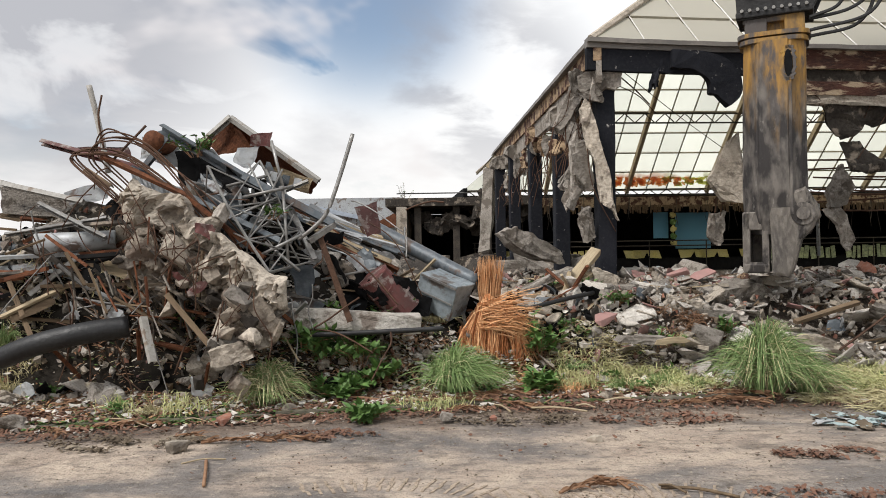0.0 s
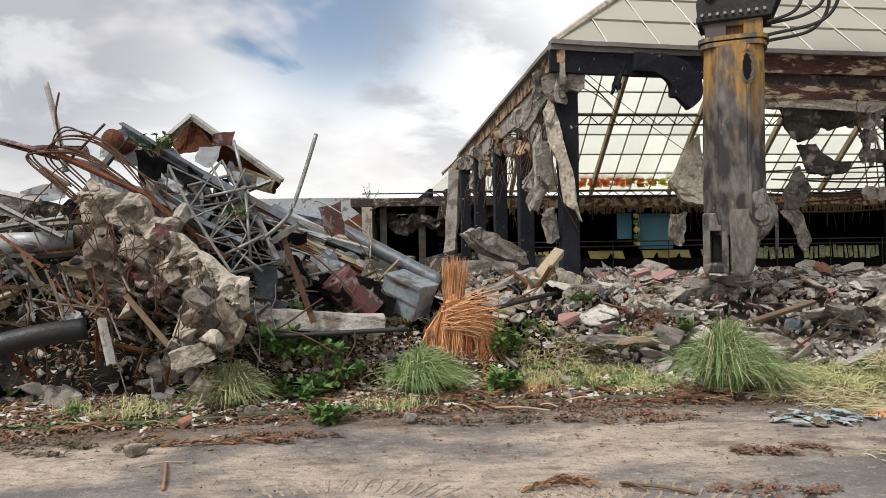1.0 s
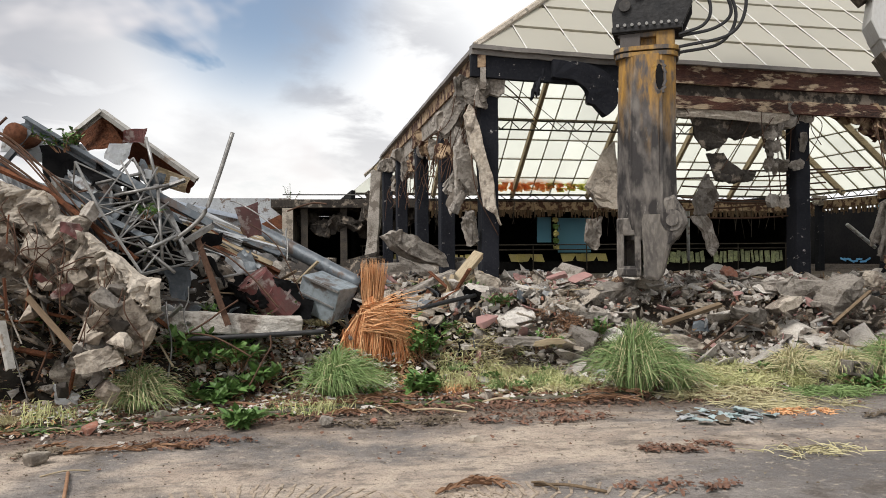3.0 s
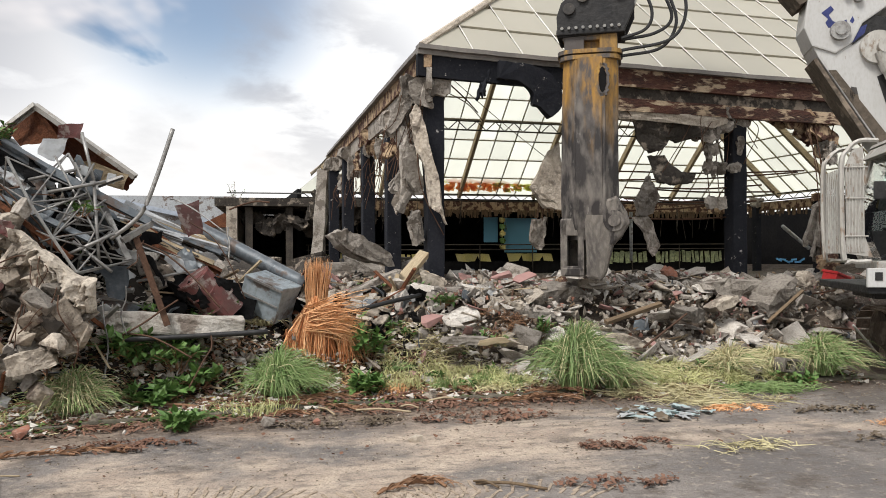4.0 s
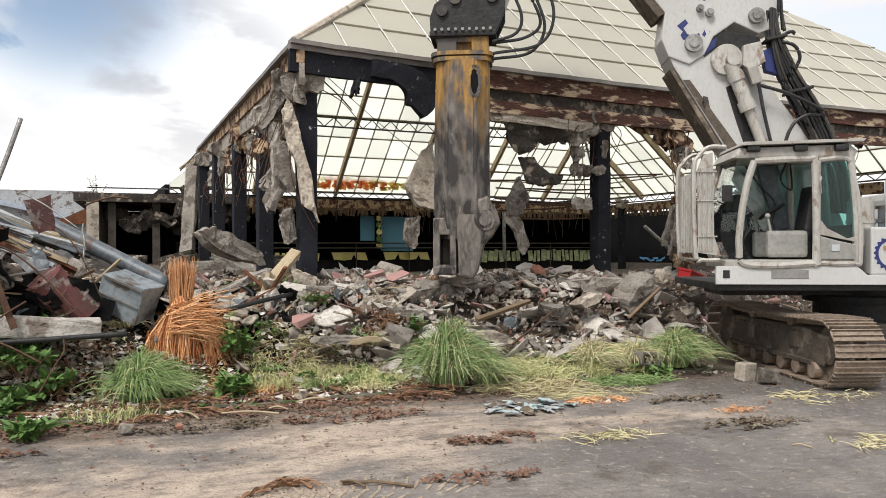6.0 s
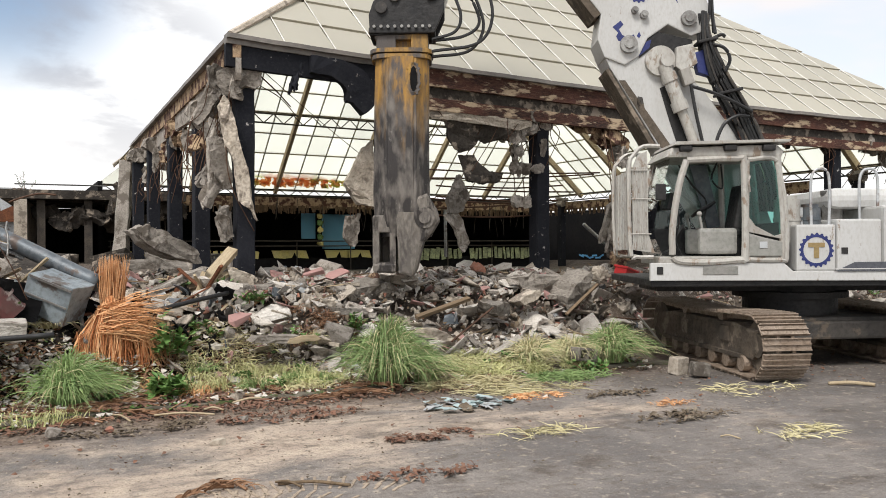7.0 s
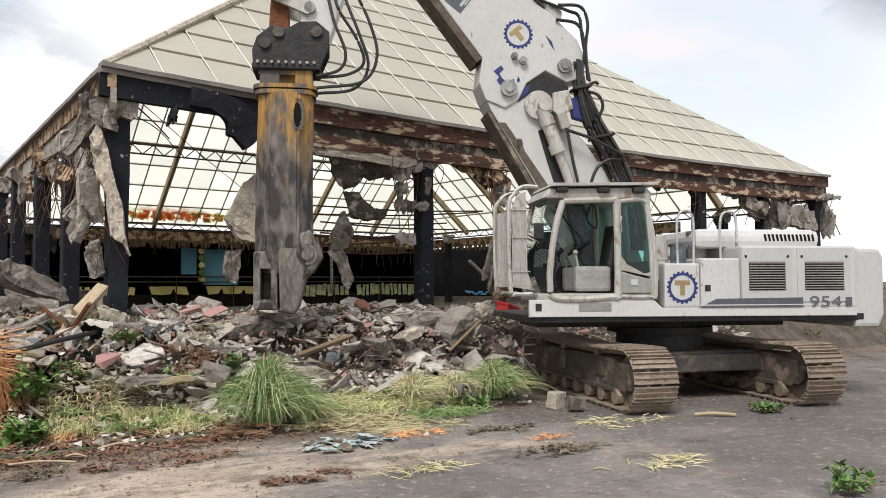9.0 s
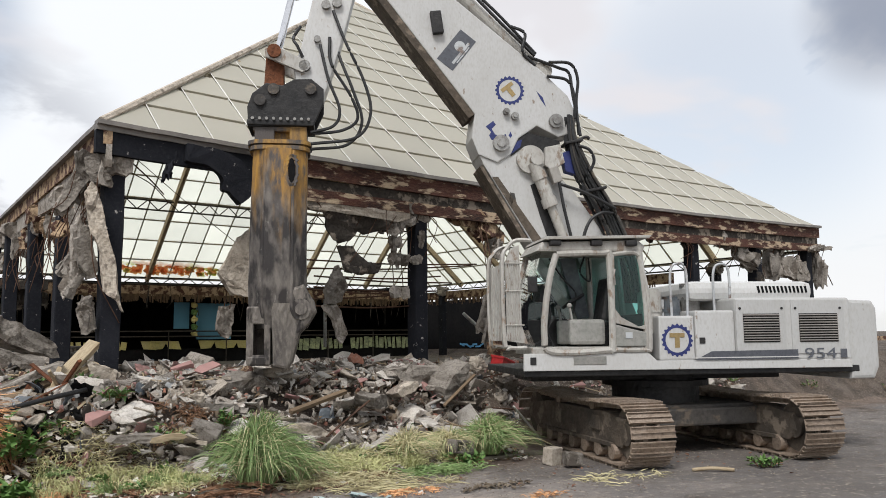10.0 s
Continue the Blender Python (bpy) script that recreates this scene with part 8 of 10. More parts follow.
    # front, right of the shear: slabs of plaster torn open
    pieces = [
        ((5.3, 0.10, 4.74), (2.9, 0.22, 0.30), "pale_concrete", (0, 2, 0)),
        ((6.44, 0.20, 3.03), (0.55, 0.4, 0.4), "concrete", (0, 0, 0)), ((6.30, 0.20, 4.12), (0.3, 0.25, 0.5), "concrete", (0, 0, 0)), ((6.32, 0.20, 3.77), (0.28, 0.22, 0.4), "concrete", (0, 12, 0)),
        ((6.82, 0.20, 4.76), (0.8, 0.5, 0.6), "concrete", (0, 0, 0)), ((6.80, 0.15, 3.77), (0.55, 0.5, 0.3), "concrete", (0, 0, 0)), ((7.00, 0.10, 4.23), (0.22, 0.2, 0.5), "concrete", (0, 0, 0)), ((6.12, 0.30, 4.94), (1.0, 0.4, 0.5), "concrete", (0, 0, 0)),
        ((8.00, 0.30, 4.98), (1.6, 0.3, 0.5), "plaster", (0, 10, 0)), ((6.13, 0.15, 4.42), (0.7, 0.2, 0.4), "concrete", (0, 0, 0)),
        ((8.97, 0.20, 4.49), (0.9, 0.25, 0.8), "plaster", (0, 20, 0)), ((9.33, 0.10, 4.16), (0.5, 0.2, 0.7), "concrete", (0, 0, 0)), ((8.69, 0.30, 4.90), (1.2, 0.3, 0.5), "plaster", (0, 6, 0)),
        ((8.75, -0.30, 2.35), (0.5, 0.4, 1.6), "concrete", (0, 3, 0)), ((8.74, -0.40, 1.70), (0.6, 0.4, 0.5), "plaster", (0, 3, 0)),
        ((15.39, 0.30, 5.03), (1.6, 0.4, 0.5), "burnt", (0, 4, 0)), ((17.16, 0.30, 4.99), (1.0, 0.4, 0.9), "burnt", (0, 0, 0)), ((19.41, 0.30, 4.95), (1.8, 0.4, 0.6), "concrete", (0, 14, 0)), ((20.19, 0.20, 4.52), (1.3, 0.4, 0.7), "concrete", (0, 24, 0)),
        ((22.12, 0.30, 4.92), (2.0, 0.4, 0.5), "concrete", (0, 4, 0)), ((22.24, 0.10, 4.33), (1.8, 0.4, 1.1), "concrete", (0, 0, 0)), ((23.34, 0.10, 4.18), (0.9, 0.4, 1.2), "concrete", (0, 0, 0)), ((24.76, 0.30, 4.87), (0.9, 0.5, 0.9), "burnt", (0, 0, 0)),
        ((25.10, 0.30, 4.26), (0.8, 0.4, 1.3), "concrete", (0, 0, 0)), ((21.12, 0.30, 3.72), (0.7, 0.4, 0.8), "burnt", (0, 0, 0)), ((24.23, -0.20, 5.00), (1.3, 0.25, 0.22), "concrete", (0, -4, 0)), ((15.95, 0.30, 5.59), (1.4, 0.3, 0.6), "burnt", (0, 8, 0)),
    ]
    for k, (at, size, key, rot) in enumerate(pieces):
        nice = {"plaster": "torn sheet of stained plaster under the eaves", "burnt": "scorched torn concrete hanging under the eaves", "concrete": torn, "pale_concrete": "broken pale concrete wedge beside the column"}[key]
        if size[0] >= 1.4 and size[1] < 0.26:
            on_hall(chunk("hanging_slab", at, size, key, nice, 60 + k, rot, "hanging slabs of the hall", 0.12))
        else:
            hang(at, size, key, nice, 60 + k, rot, 0.2)
            if at[2] < 4.7:
                for side in (-0.25, 0.2):
                    p0 = Vector((at[0] + side * size[0], at[1], at[2] - 0.2 * size[2]))
                    hall_wire([p0, p0 + Vector((rng.uniform(-0.12, 0.12), 0.05, 0.5 * (5.05 - p0.z))), Vector((p0.x + rng.uniform(-0.15, 0.15), 0.1, 5.05 - sag(at[0])))], 0.011)
    # larger single pieces with their own outlines, either side of the shear
    def torn_piece(corners, y, thick, key, lab, seed, bow):
        bm = bmesh.new()
        prism(bm, corners, y - thick / 2, y + thick / 2)
        bmesh.ops.triangulate(bm, faces=bm.faces[:])
        bmesh.ops.subdivide_edges(bm, edges=bm.edges[:], cuts=4, use_grid_fill=True)
        o = Vector((seed * 3.1, 0, seed * 1.7))
        for v in bm.verts:
            q = v.co.copy()
            v.co += 0.045 * noise.noise_vector(q * 7 + o) + 0.03 * noise.noise_vector(q * 19 + o)
            v.co.y += bow * noise.noise(q * 1.9 + o)
        on_hall(loose("hanging_piece", bm, key, Matrix(), lab, "concrete", "large hanging pieces of the hall"))
    torn_piece([(2.98, 4.2), (3.0, 2.86), (2.60, 2.90), (2.34, 3.31), (2.72, 3.95)], 0.45, 0.16, "pale_concrete", "broken brownish concrete wedge beside the shear", 1, 0.05)
    torn_piece([(4.42, 4.68), (6.22, 4.78), (6.2, 4.47), (5.55, 4.26), (5.33, 4.3), (5.06, 4.05), (4.84, 4.02), (4.63, 4.16)], 0.12, 0.07, "burnt", "large scorched sheet of render hanging down", 2, 0.12)
    torn_piece([(4.86, 3.97), (5.21, 3.97), (5.5, 3.65), (5.87, 3.63), (5.83, 3.42), (5.34, 3.36), (4.98, 3.42)], 0.2, 0.12, "burnt", "folded charred sheet dangling from bent bars", 3, 0.3)
    torn_piece([(4.83, 3.53), (5.05, 3.11), (4.89, 2.76), (4.52, 2.73), (4.49, 3.08), (4.72, 3.49)], 0.15, 0.2, "concrete", "grey concrete wedge dangling from bent bars", 4, 0.2)
    torn_piece([(4.50, 2.70), (4.81, 2.72), (5.1, 2.09), (4.94, 1.88), (4.77, 2.16)], 0.15, 0.06, "concrete", "long torn grey strip hanging down", 5, 0.2)
    torn_piece([(2.50, 2.66), (2.82, 2.70), (2.77, 2.13), (2.66, 2.02), (2.45, 2.2)], 0.75, 0.08, "concrete", "torn pale strip hanging beside the shear", 6, 0.1)
    for a, b in (((4.42, 0.42, 3.32), (8.08, 0.42, 3.29)), ((4.40, 0.40, 3.09), (7.60, 0.40, 3.08)), ((4.40, 0.40, 2.84), (7.27, 0.40, 3.08)), ((4.40, 0.40, 2.69), (7.27, 0.40, 2.75)), ((5.02, 0.38, 3.32), (7.72, 0.38, 3.43)), ((3.42, 0.40, 3.09), (7.15, 0.40, 2.99)), ((4.24, 0.40, 3.65), (8.85, 0.40, 3.77)), ((4.24, 0.40, 3.47), (8.67, 0.40, 3.73)), ((24.85, 0.20, 5.12), (25.92, 0.20, 3.76))):
        hall_wire([a, Vector(a).lerp(Vector(b), 0.5) + Vector((0, 0, -0.05)), b], 0.018)
    for k in range(30):
        s = rng.uniform(3.5, 24)
        a = Vector((s, 0.0, 5.0 - sag(s)))
        hall_wire([a, a + Vector((rng.uniform(-0.3, 0.3), rng.uniform(-0.2, 0.3), -0.3)), a + Vector((rng.uniform(-0.6, 0.6), rng.uniform(-0.3, 0.5), rng.uniform(-1.3, -0.5)))], 0.009)
    # the bar at the back: boards, low painted wall, hanging bits
    for c0, c1 in (((9.59, 24.60, 3.81), (10.35, 24.60, 2.51)), ((10.72, 24.60, 3.78), (12.53, 24.60, 1.98))):
        bm = bmesh.new()
        box(bm, (c1[0] - c0[0], 0.05, c0[2] - c1[2]), ((c0[0] + c1[0]) / 2, c0[1], (c0[2] + c1[2]) / 2))
        on_hall(loose("blue_board", bm, "sky_blue", Matrix(), "light blue board standing in the bar", "board", "blue boards of the bar"))
    for k in range(5):
        c = (10.54, 24.40, 3.68)
        bm = bmesh.new()
        ragged(bm, 0.3, 0.3, 0.2, rng, 7, 2, 0.1)
        on_hall(loose("vine_bundle", bm, "leaf" if k % 2 else "ochre", pose(c[0], c[1], c[2] - 0.36 * k), "dry bundle tied on the bar post", "plant", "bundles on the bar post"))
    bandz = 1.70
    for k in range(13):
        s = 8.2 + k * 0.95 * 0.62
        bm = bmesh.new()
        w = rng.uniform(0.34, 0.5)
        prism(bm, [(-w, 0.22), (w, 0.22), (w * 0.45, -0.16), (-w * 0.7, -0.20)] if k % 2 else [(-w * 0.6, 0.22), (w * 0.7, 0.2), (w, -0.2), (-w * 0.3, -0.16)], -0.02, 0.02)
        if k in (3, 4, 9):
            bm.free()
            continue
        on_hall(loose("painted_patch", bm, "ochre", pose(s, 24.22, bandz), "yellow painted patch on the low dark wall", "paint", "painted patches of the low wall"))
    graf = surface("graffiti_paint", (0.42, 0.46, 0.26), (0.30, 0.33, 0.2), (0.05, 0.06, 0.05), 3.5, 9, 0.8, lo=0.45, hi=0.52)
    for s0, s1, z0, z1, mt in ((15.4, 18.9, 1.35, 2.0, graf), (19.4, 23.6, 1.35, 2.05, graf), (1.2, 7.2, 1.5, 1.95, M["ochre"])):
        bm = bmesh.new()
        x = s0
        while x < s1:
            w = rng.uniform(0.12, 0.34)
            box(bm, (w, 0.03, (z1 - z0) * rng.uniform(0.75, 1.0)), (x + w / 2, 24.21, (z0 + z1) / 2 + rng.uniform(-0.04, 0.04)), (0, rng.uniform(-8, 8), 0))
            x += w + rng.uniform(0.03, 0.12)
        ob = part("wall_paint", bm, mt)
        on_hall(ob)
        tagged(ob, "pale painted bars along the low dark wall", "paint", kind="stuff")
    blue = surface("blue_spray", (0.10, 0.30, 0.55), (0.14, 0.38, 0.62), None, 3, 14, 0.7)
    for k in range(7):
        bm = bmesh.new()
        box(bm, (0.10, 0.02, rng.uniform(0.35, 0.6)), (0, 0, 0), bevel=0.01)
        ob = part("spray_stroke", bm, blue)
        ob.matrix_world = HALL @ pose(26.66, 23.3 - 0.30 * k, 1.45 + rng.uniform(-0.1, 0.1), 0, 90 + rng.uniform(-25, 25), 90)
        tagged(ob, "blue sprayed stroke on the dark low wall", "paint", "sprayed strokes of the low wall")
    # flowers and leaves painted along the foot of the glazing
    for k in range(260):
        s = rng.uniform(6.5, 14.6)
        red = 0.5 + 0.5 * math.sin(s * 0.9) + rng.uniform(-0.45, 0.45)
        bm = bmesh.new()
        ragged(bm, rng.uniform(0.15, 0.4), rng.uniform(0.12, 0.32), 0.02, rng, 7, 1, 0.08)
        nm = "autumn" if red > 0.45 else "green"
        mt = M.get("mural_" + nm)
        if mt is None:
            mt = M["mural_" + nm] = translucent("mural_" + nm, (1.0, 0.70, 0.45) if nm == "autumn" else (0.86, 0.86, 0.45), 0.85, 0.5)
        ob = part("mural_leaf", bm, mt)
        ob.matrix_world = HALL @ pose(s, 23.9, 5.15 + rng.uniform(0, 0.5), -25, rng.uniform(-30, 30), 0)
        tagged(ob, "orange painted leaf at the glazing's foot" if nm == "autumn" else "green painted leaf at the glazing's foot", "mural", "mural leaves of the glazing")
    on_hall(pipe("inner_pipe", [(11.05, 12.00, 3.45), (11.06, 12.00, 1.65)], 0.06, "sheet_white", "white upright pipe inside the hall", "pipe"))
    on_hall(pipe("inner_pipe", [(19.33, 14.00, 3.04), (20.67, 14.00, 2.08)], 0.08, "sheet_white", "white tube leaning inside the hall", "pipe"))
    # coloured near black for the shade under the right eaves
    side = thing("wall_right", HALL, "inner wall on the right, shade painted near black", "wall", kind="structure")
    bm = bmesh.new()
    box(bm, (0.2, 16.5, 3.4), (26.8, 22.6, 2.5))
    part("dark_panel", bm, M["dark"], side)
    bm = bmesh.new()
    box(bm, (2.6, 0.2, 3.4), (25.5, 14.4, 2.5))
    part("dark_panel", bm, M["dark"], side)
    # a plain light blue board, its use unknown
    bm = bmesh.new()
    box(bm, (0.05, 2.2, 0.55), (26.0, 19.0, 4.4))
    tagged(on_hall(part("blue_sign", bm, M["sky_blue"])), "light blue board above the right inner wall", "sign")


build_ruin()


# ---- what stands behind ----
def build_background():
    # long grey hall
    shed = thing("far_shed", Matrix(), "pale grey metal shed far behind the heap", "building")
    a, b = (-11.93, 60.00, 5.79), (-3.58, 60.00, 4.02)
    bm = bmesh.new()
    box(bm, (16, 12, a[2] + 1.2), ((a[0] + b[0]) / 2 - 3.2, 66, (a[2] - 1.2) / 2 + 0.4))
    part("wall", bm, M["sheet_white"], shed)
    bm = bmesh.new()
    prism(bm, [(-17, a[2] - 0.3), (-12.5, a[2] + 0.5), (-3.4, a[2] - 1.6), (-3.4, a[2] - 1.9), (-12.5, a[2] + 0.15), (-17, a[2] - 0.7)], 59.5, 72.5)
    part("roof", bm, surface("shed_roof", (0.30, 0.34, 0.40), (0.36, 0.40, 0.46), None, 0.3, 3, 0.6, bump=0.05), shed)
    house = thing("far_house", Matrix(), "small white house with brown roof far off", "house")
    p = (-3.21, 48.00, 3.62)
    bm = bmesh.new()
    box(bm, (2.6, 5, p[2]), (p[0] + 0.2, 50.5, p[2] / 2))
    part("wall", bm, M["sheet_white"], house)
    bm = bmesh.new()
    prism(bm, [(p[0] - 1.4, p[2] - 0.1), (p[0] + 0.3, p[2] + 0.75), (p[0] + 1.8, p[2] - 0.1)], 47.6, 53.4)
    part("roof", bm, M["rust"], house)
    # burnt-out low annex at the end of the hall
    an = thing("annex", Matrix(), "burnt-out low annex with a white end wall", "building")
    l, r, t = (-1.99, 34.00, 2.66), (1.86, 34.00, 2.60), (-0.55, 34.00, 4.39)
    bm = bmesh.new()
    box(bm, (r[0] - l[0] + 3.0, 8, 0.35), ((l[0] + r[0]) / 2 + 1.0, 38.5, t[2] - 0.2))
    part("roof", bm, M["burnt"], an)
    bm = bmesh.new()
    box(bm, (0.45, 8, t[2] - 0.4), (l[0] + 0.2, 38.5, (t[2] - 0.4) / 2))
    part("end_wall", bm, M["pale_concrete"], an)
    # near-black back wall: burnt inside and its shade in one colour
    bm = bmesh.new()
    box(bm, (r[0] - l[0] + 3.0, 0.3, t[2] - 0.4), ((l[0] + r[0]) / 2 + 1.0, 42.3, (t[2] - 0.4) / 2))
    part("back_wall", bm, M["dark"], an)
    rng = random.Random(9)
    for k in range(9):
        bm = bmesh.new()
        ragged(bm, rng.uniform(0.6, 1.6), rng.uniform(0.5, 1.2), 0.3, rng, 9, 2, 0.25)
        ob = part("torn_ceiling", bm, M["burnt"] if k % 2 else M["truss"], an)
        ob.matrix_local = pose(l[0] + 1.0 + k * 0.62, 34.8 + rng.uniform(0, 1), t[2] - 0.6 - rng.uniform(0, 0.7), rng.uniform(-20, 20), rng.uniform(-20, 20), 0)
    for x in (0.9, 2.6, 4.0):
        bm = bmesh.new()
        box(bm, (0.3, 0.3, t[2] - 0.4), (l[0] + x, 35.0, (t[2] - 0.4) / 2))
        part("post", bm, M["truss"], an)
    bm = bmesh.new()
    for z in (0.0, 0.12):
        rod(bm, (l[0], 34.6, t[2] + 0.18 + z * 0), (r[0] - 0.6, 34.6, t[2] + 0.18), 0.03, 5)
    part("roof_rail", bm, M["galvanised"], an)
    # weeds on the annex corner
    plant("roof_weed", (l[0] + 0.35, 34.9, t[2] - 0.1), 0.5, 1.0, 60, "leaf", "dry weed growing on the annex wall", 5)
    # rubble under the annex
    for k in range(40):
        x, y = rng.uniform(-6, 3.5), rng.uniform(17, 32)
        bm = bmesh.new()
        rock(bm, (rng.uniform(0.5, 1.5), 0.8, rng.uniform(0.4, 0.9)), rng, 14)
        loose("far_rubble", bm, "concrete" if k % 2 else "burnt", pose(x, y, 1.5, rng.uniform(-20, 20), rng.uniform(-20, 20), rng.uniform(0, 180)), "heap of rubble behind the wreckage", "rubble", "rubble behind")
    # right: distant boundary wall and scrub
    wall = thing("boundary_wall", Matrix(), "long weathered boundary wall beyond the yard", "wall", kind="structure")
    bm = bmesh.new()
    box(bm, (60, 0.4, 1.7), (62, 26, 0.85), (0, 0, -18))
    part("wall_body", bm, M["plaster"], wall)
    for k in range(26):
        x, y = rng.uniform(17, 27), rng.uniform(12.5, 19)
        plant("scrub", (x, y, height(x, y)), rng.uniform(0.3, 0.7), rng.uniform(0.25, 0.5), 40, "leaf", "low green scrub at the yard's edge", 200 + k, "scrub of the yard's edge")
    bm = bmesh.new()
    box(bm, (60, 0.5, 1.2), (-38, 60, 1.6))
    part("hedge_wall", bm, M["sheet_white"], tagged(thing("wall_left", Matrix(), "pale wall far off on the left", "wall", kind="structure")))


def blade(bm, base, tip, bow, w):
    """A narrow bent leaf."""
    base, tip = Vector(base), Vector(tip)
    way = Vector((math.sin(37 * tip.x + 5 * tip.z), math.cos(23 * tip.y + 9 * tip.x), math.sin(31 * tip.z + 7 * base.x)))
    side = (tip - base).cross(way)
    side = side.normalized() if side.length > 1e-4 else Vector((1, 0, 0))
    prev = None
    for k in range(5):
        t = k / 4
        p = base.lerp(tip, t) + Vector((0, 0, bow * 4 * t * (1 - t)))
        ww = w * (1 - t) ** 0.7 + 0.0008
        cur = (bm.verts.new(p - side * ww), bm.verts.new(p + side * ww))
        if prev:
            bm.faces.new((prev[0], prev[1], cur[1], cur[0]))
        prev = cur


def ribbon(bm, ctrl, w):
    """A narrow leaf along a smooth bent line."""
    pts = bend(ctrl, 3)
    n = len(pts) - 1
    side = (pts[-1] - pts[0]).cross(Vector((math.sin(37 * pts[-1].x), math.cos(23 * pts[-1].y), math.sin(31 * pts[-1].z))))
    side = side.normalized() if side.length > 1e-4 else Vector((1, 0, 0))
    prev = None
    for k, p in enumerate(pts):
        ww = w * (1 - k / n) ** 0.6 + 0.0008
        cur = (bm.verts.new(p - side * ww), bm.verts.new(p + side * ww))
        if prev:
            bm.faces.new((prev[0], prev[1], cur[1], cur[0]))
        prev = cur


def fountain(at, r, h, n, label, seed, lean=(0, 0), dry=0.2, w=0.006):
    """A clump of long grass: blades rise from one root and arch over on every side."""
    rng = random.Random(seed)
    root = thing("grass_clump", Matrix.Translation(at), label, "grass", "grass clumps of the verge")
    for nm, cnt, key in (("green_foliage", int(n * (1 - dry)), "grass"), ("dry_foliage", int(n * dry), "straw")):
        bm = bmesh.new()
        for _ in range(cnt):
            a, q = rng.uniform(0, 6.2832), rng.random() ** 0.55
            ca, sa = math.cos(a), math.sin(a)
            rr = r * q * rng.uniform(0.7, 1.15) * (1.3 if rng.random() < 0.18 else 1.0)
            b = Vector((0.34 * r * q * ca, 0.34 * r * q * sa, -0.03))
            top = h * (1.0 - 0.5 * q * q) * rng.uniform(0.5, 1.15)
            push = Vector((lean[0], lean[1], 0)) * rng.random()
            a += rng.uniform(-0.7, 0.7)
            cb, sb = math.cos(a), math.sin(a)
            rise = Vector((0.48 * rr * ca, 0.48 * rr * sa, top * 0.74)) + push * 0.2
            crown = Vector((0.88 * rr * cb, 0.88 * rr * sb, top * rng.uniform(0.85, 1.05))) + push * 0.6
            tip = Vector((1.28 * rr * cb, 1.28 * rr * sb, top * (0.95 - q * rng.uniform(0.1, 0.85)))) + push
            tip.z = max(0.01, tip.z)
            ribbon(bm, [b, rise, crown, tip], w * rng.uniform(0.6, 1.4))
        part(nm, bm, M[key], root)
    return root


def tuft(name, at, r, h, n, mat_key, label, seed, lean=(0, 0), group="grass tufts of the verge", category="grass", w=0.006):
    rng = random.Random(seed)
    bm = bmesh.new()
    for _ in range(n):
        a = rng.uniform(0, 6.2832)
        q = rng.random() ** 0.7
        b = (0.5 * r * q * math.cos(a + 0.6), 0.4 * r * q * math.sin(a + 0.6), -0.03)
        rr = r * q * rng.uniform(0.6, 1.3)
        hh = h * (1 - 0.8 * q) * rng.uniform(0.25, 1.25)
        tip = (rr * math.cos(a) + lean[0] * 1.4 * rng.random(), rr * math.sin(a) + lean[1] * rng.random(), hh)
        blade(bm, b, tip, h * (0.15 + 0.25 * q), w * rng.uniform(0.6, 1.4))
    return loose(name, bm, mat_key, Matrix.Translation(at), label, category, group)


def plant(name, at, r, h, n, mat_key, label, seed, group="leafy plants of the verge", big=1.0):
    """A leafy weed: thin stems with folded leaves."""
    rng = random.Random(seed)
    root = thing(name, Matrix.Translation(at), label, "plant", group)
    bm, lm = bmesh.new(), bmesh.new()
    for _ in range(max(4, n // 9)):
        a, q = rng.uniform(0, 6.2832), rng.random() ** 0.6
        tip = Vector((r * q * math.cos(a), r * q * math.sin(a), h * rng.uniform(0.5, 1.0) * (1 - 0.4 * q)))
        base = Vector((0.25 * tip.x, 0.25 * tip.y, -0.03))
        tube(bm, [base, base.lerp(tip, 0.5) + Vector((0, 0, 0.05)), tip], 0.006, 4)
        for k in range(9):
            t = rng.uniform(0.25, 1.0)
            p = base.lerp(tip, t) + Vector((0, 0, 0.03))
            ln, wd = big * rng.uniform(0.06, 0.13), big * rng.uniform(0.018, 0.036)
            d = Vector((rng.uniform(-1, 1), rng.uniform(-1, 1), rng.uniform(-0.3, 0.8))).normalized()
            s = d.cross(Vector((rng.uniform(-0.3, 0.3), rng.uniform(-0.3, 0.3), 1))).normalized()
            u = s.cross(d)
            v = [lm.verts.new(x) for x in (p, p + d * ln * 0.45 + s * wd + u * 0.012, p + d * ln, p + d * ln * 0.45 - s * wd + u * 0.012, p + d * ln * 0.5)]
            for f in ((0, 4, 1), (1, 4, 2), (2, 4, 3), (3, 4, 0)):
                lm.faces.new([v[i] for i in f])
    tagged(part("stalk", bm, M["dry_frond"], root), kind="stuff")
    part("foliage", lm, M[mat_key], root)
    return root


build_background()


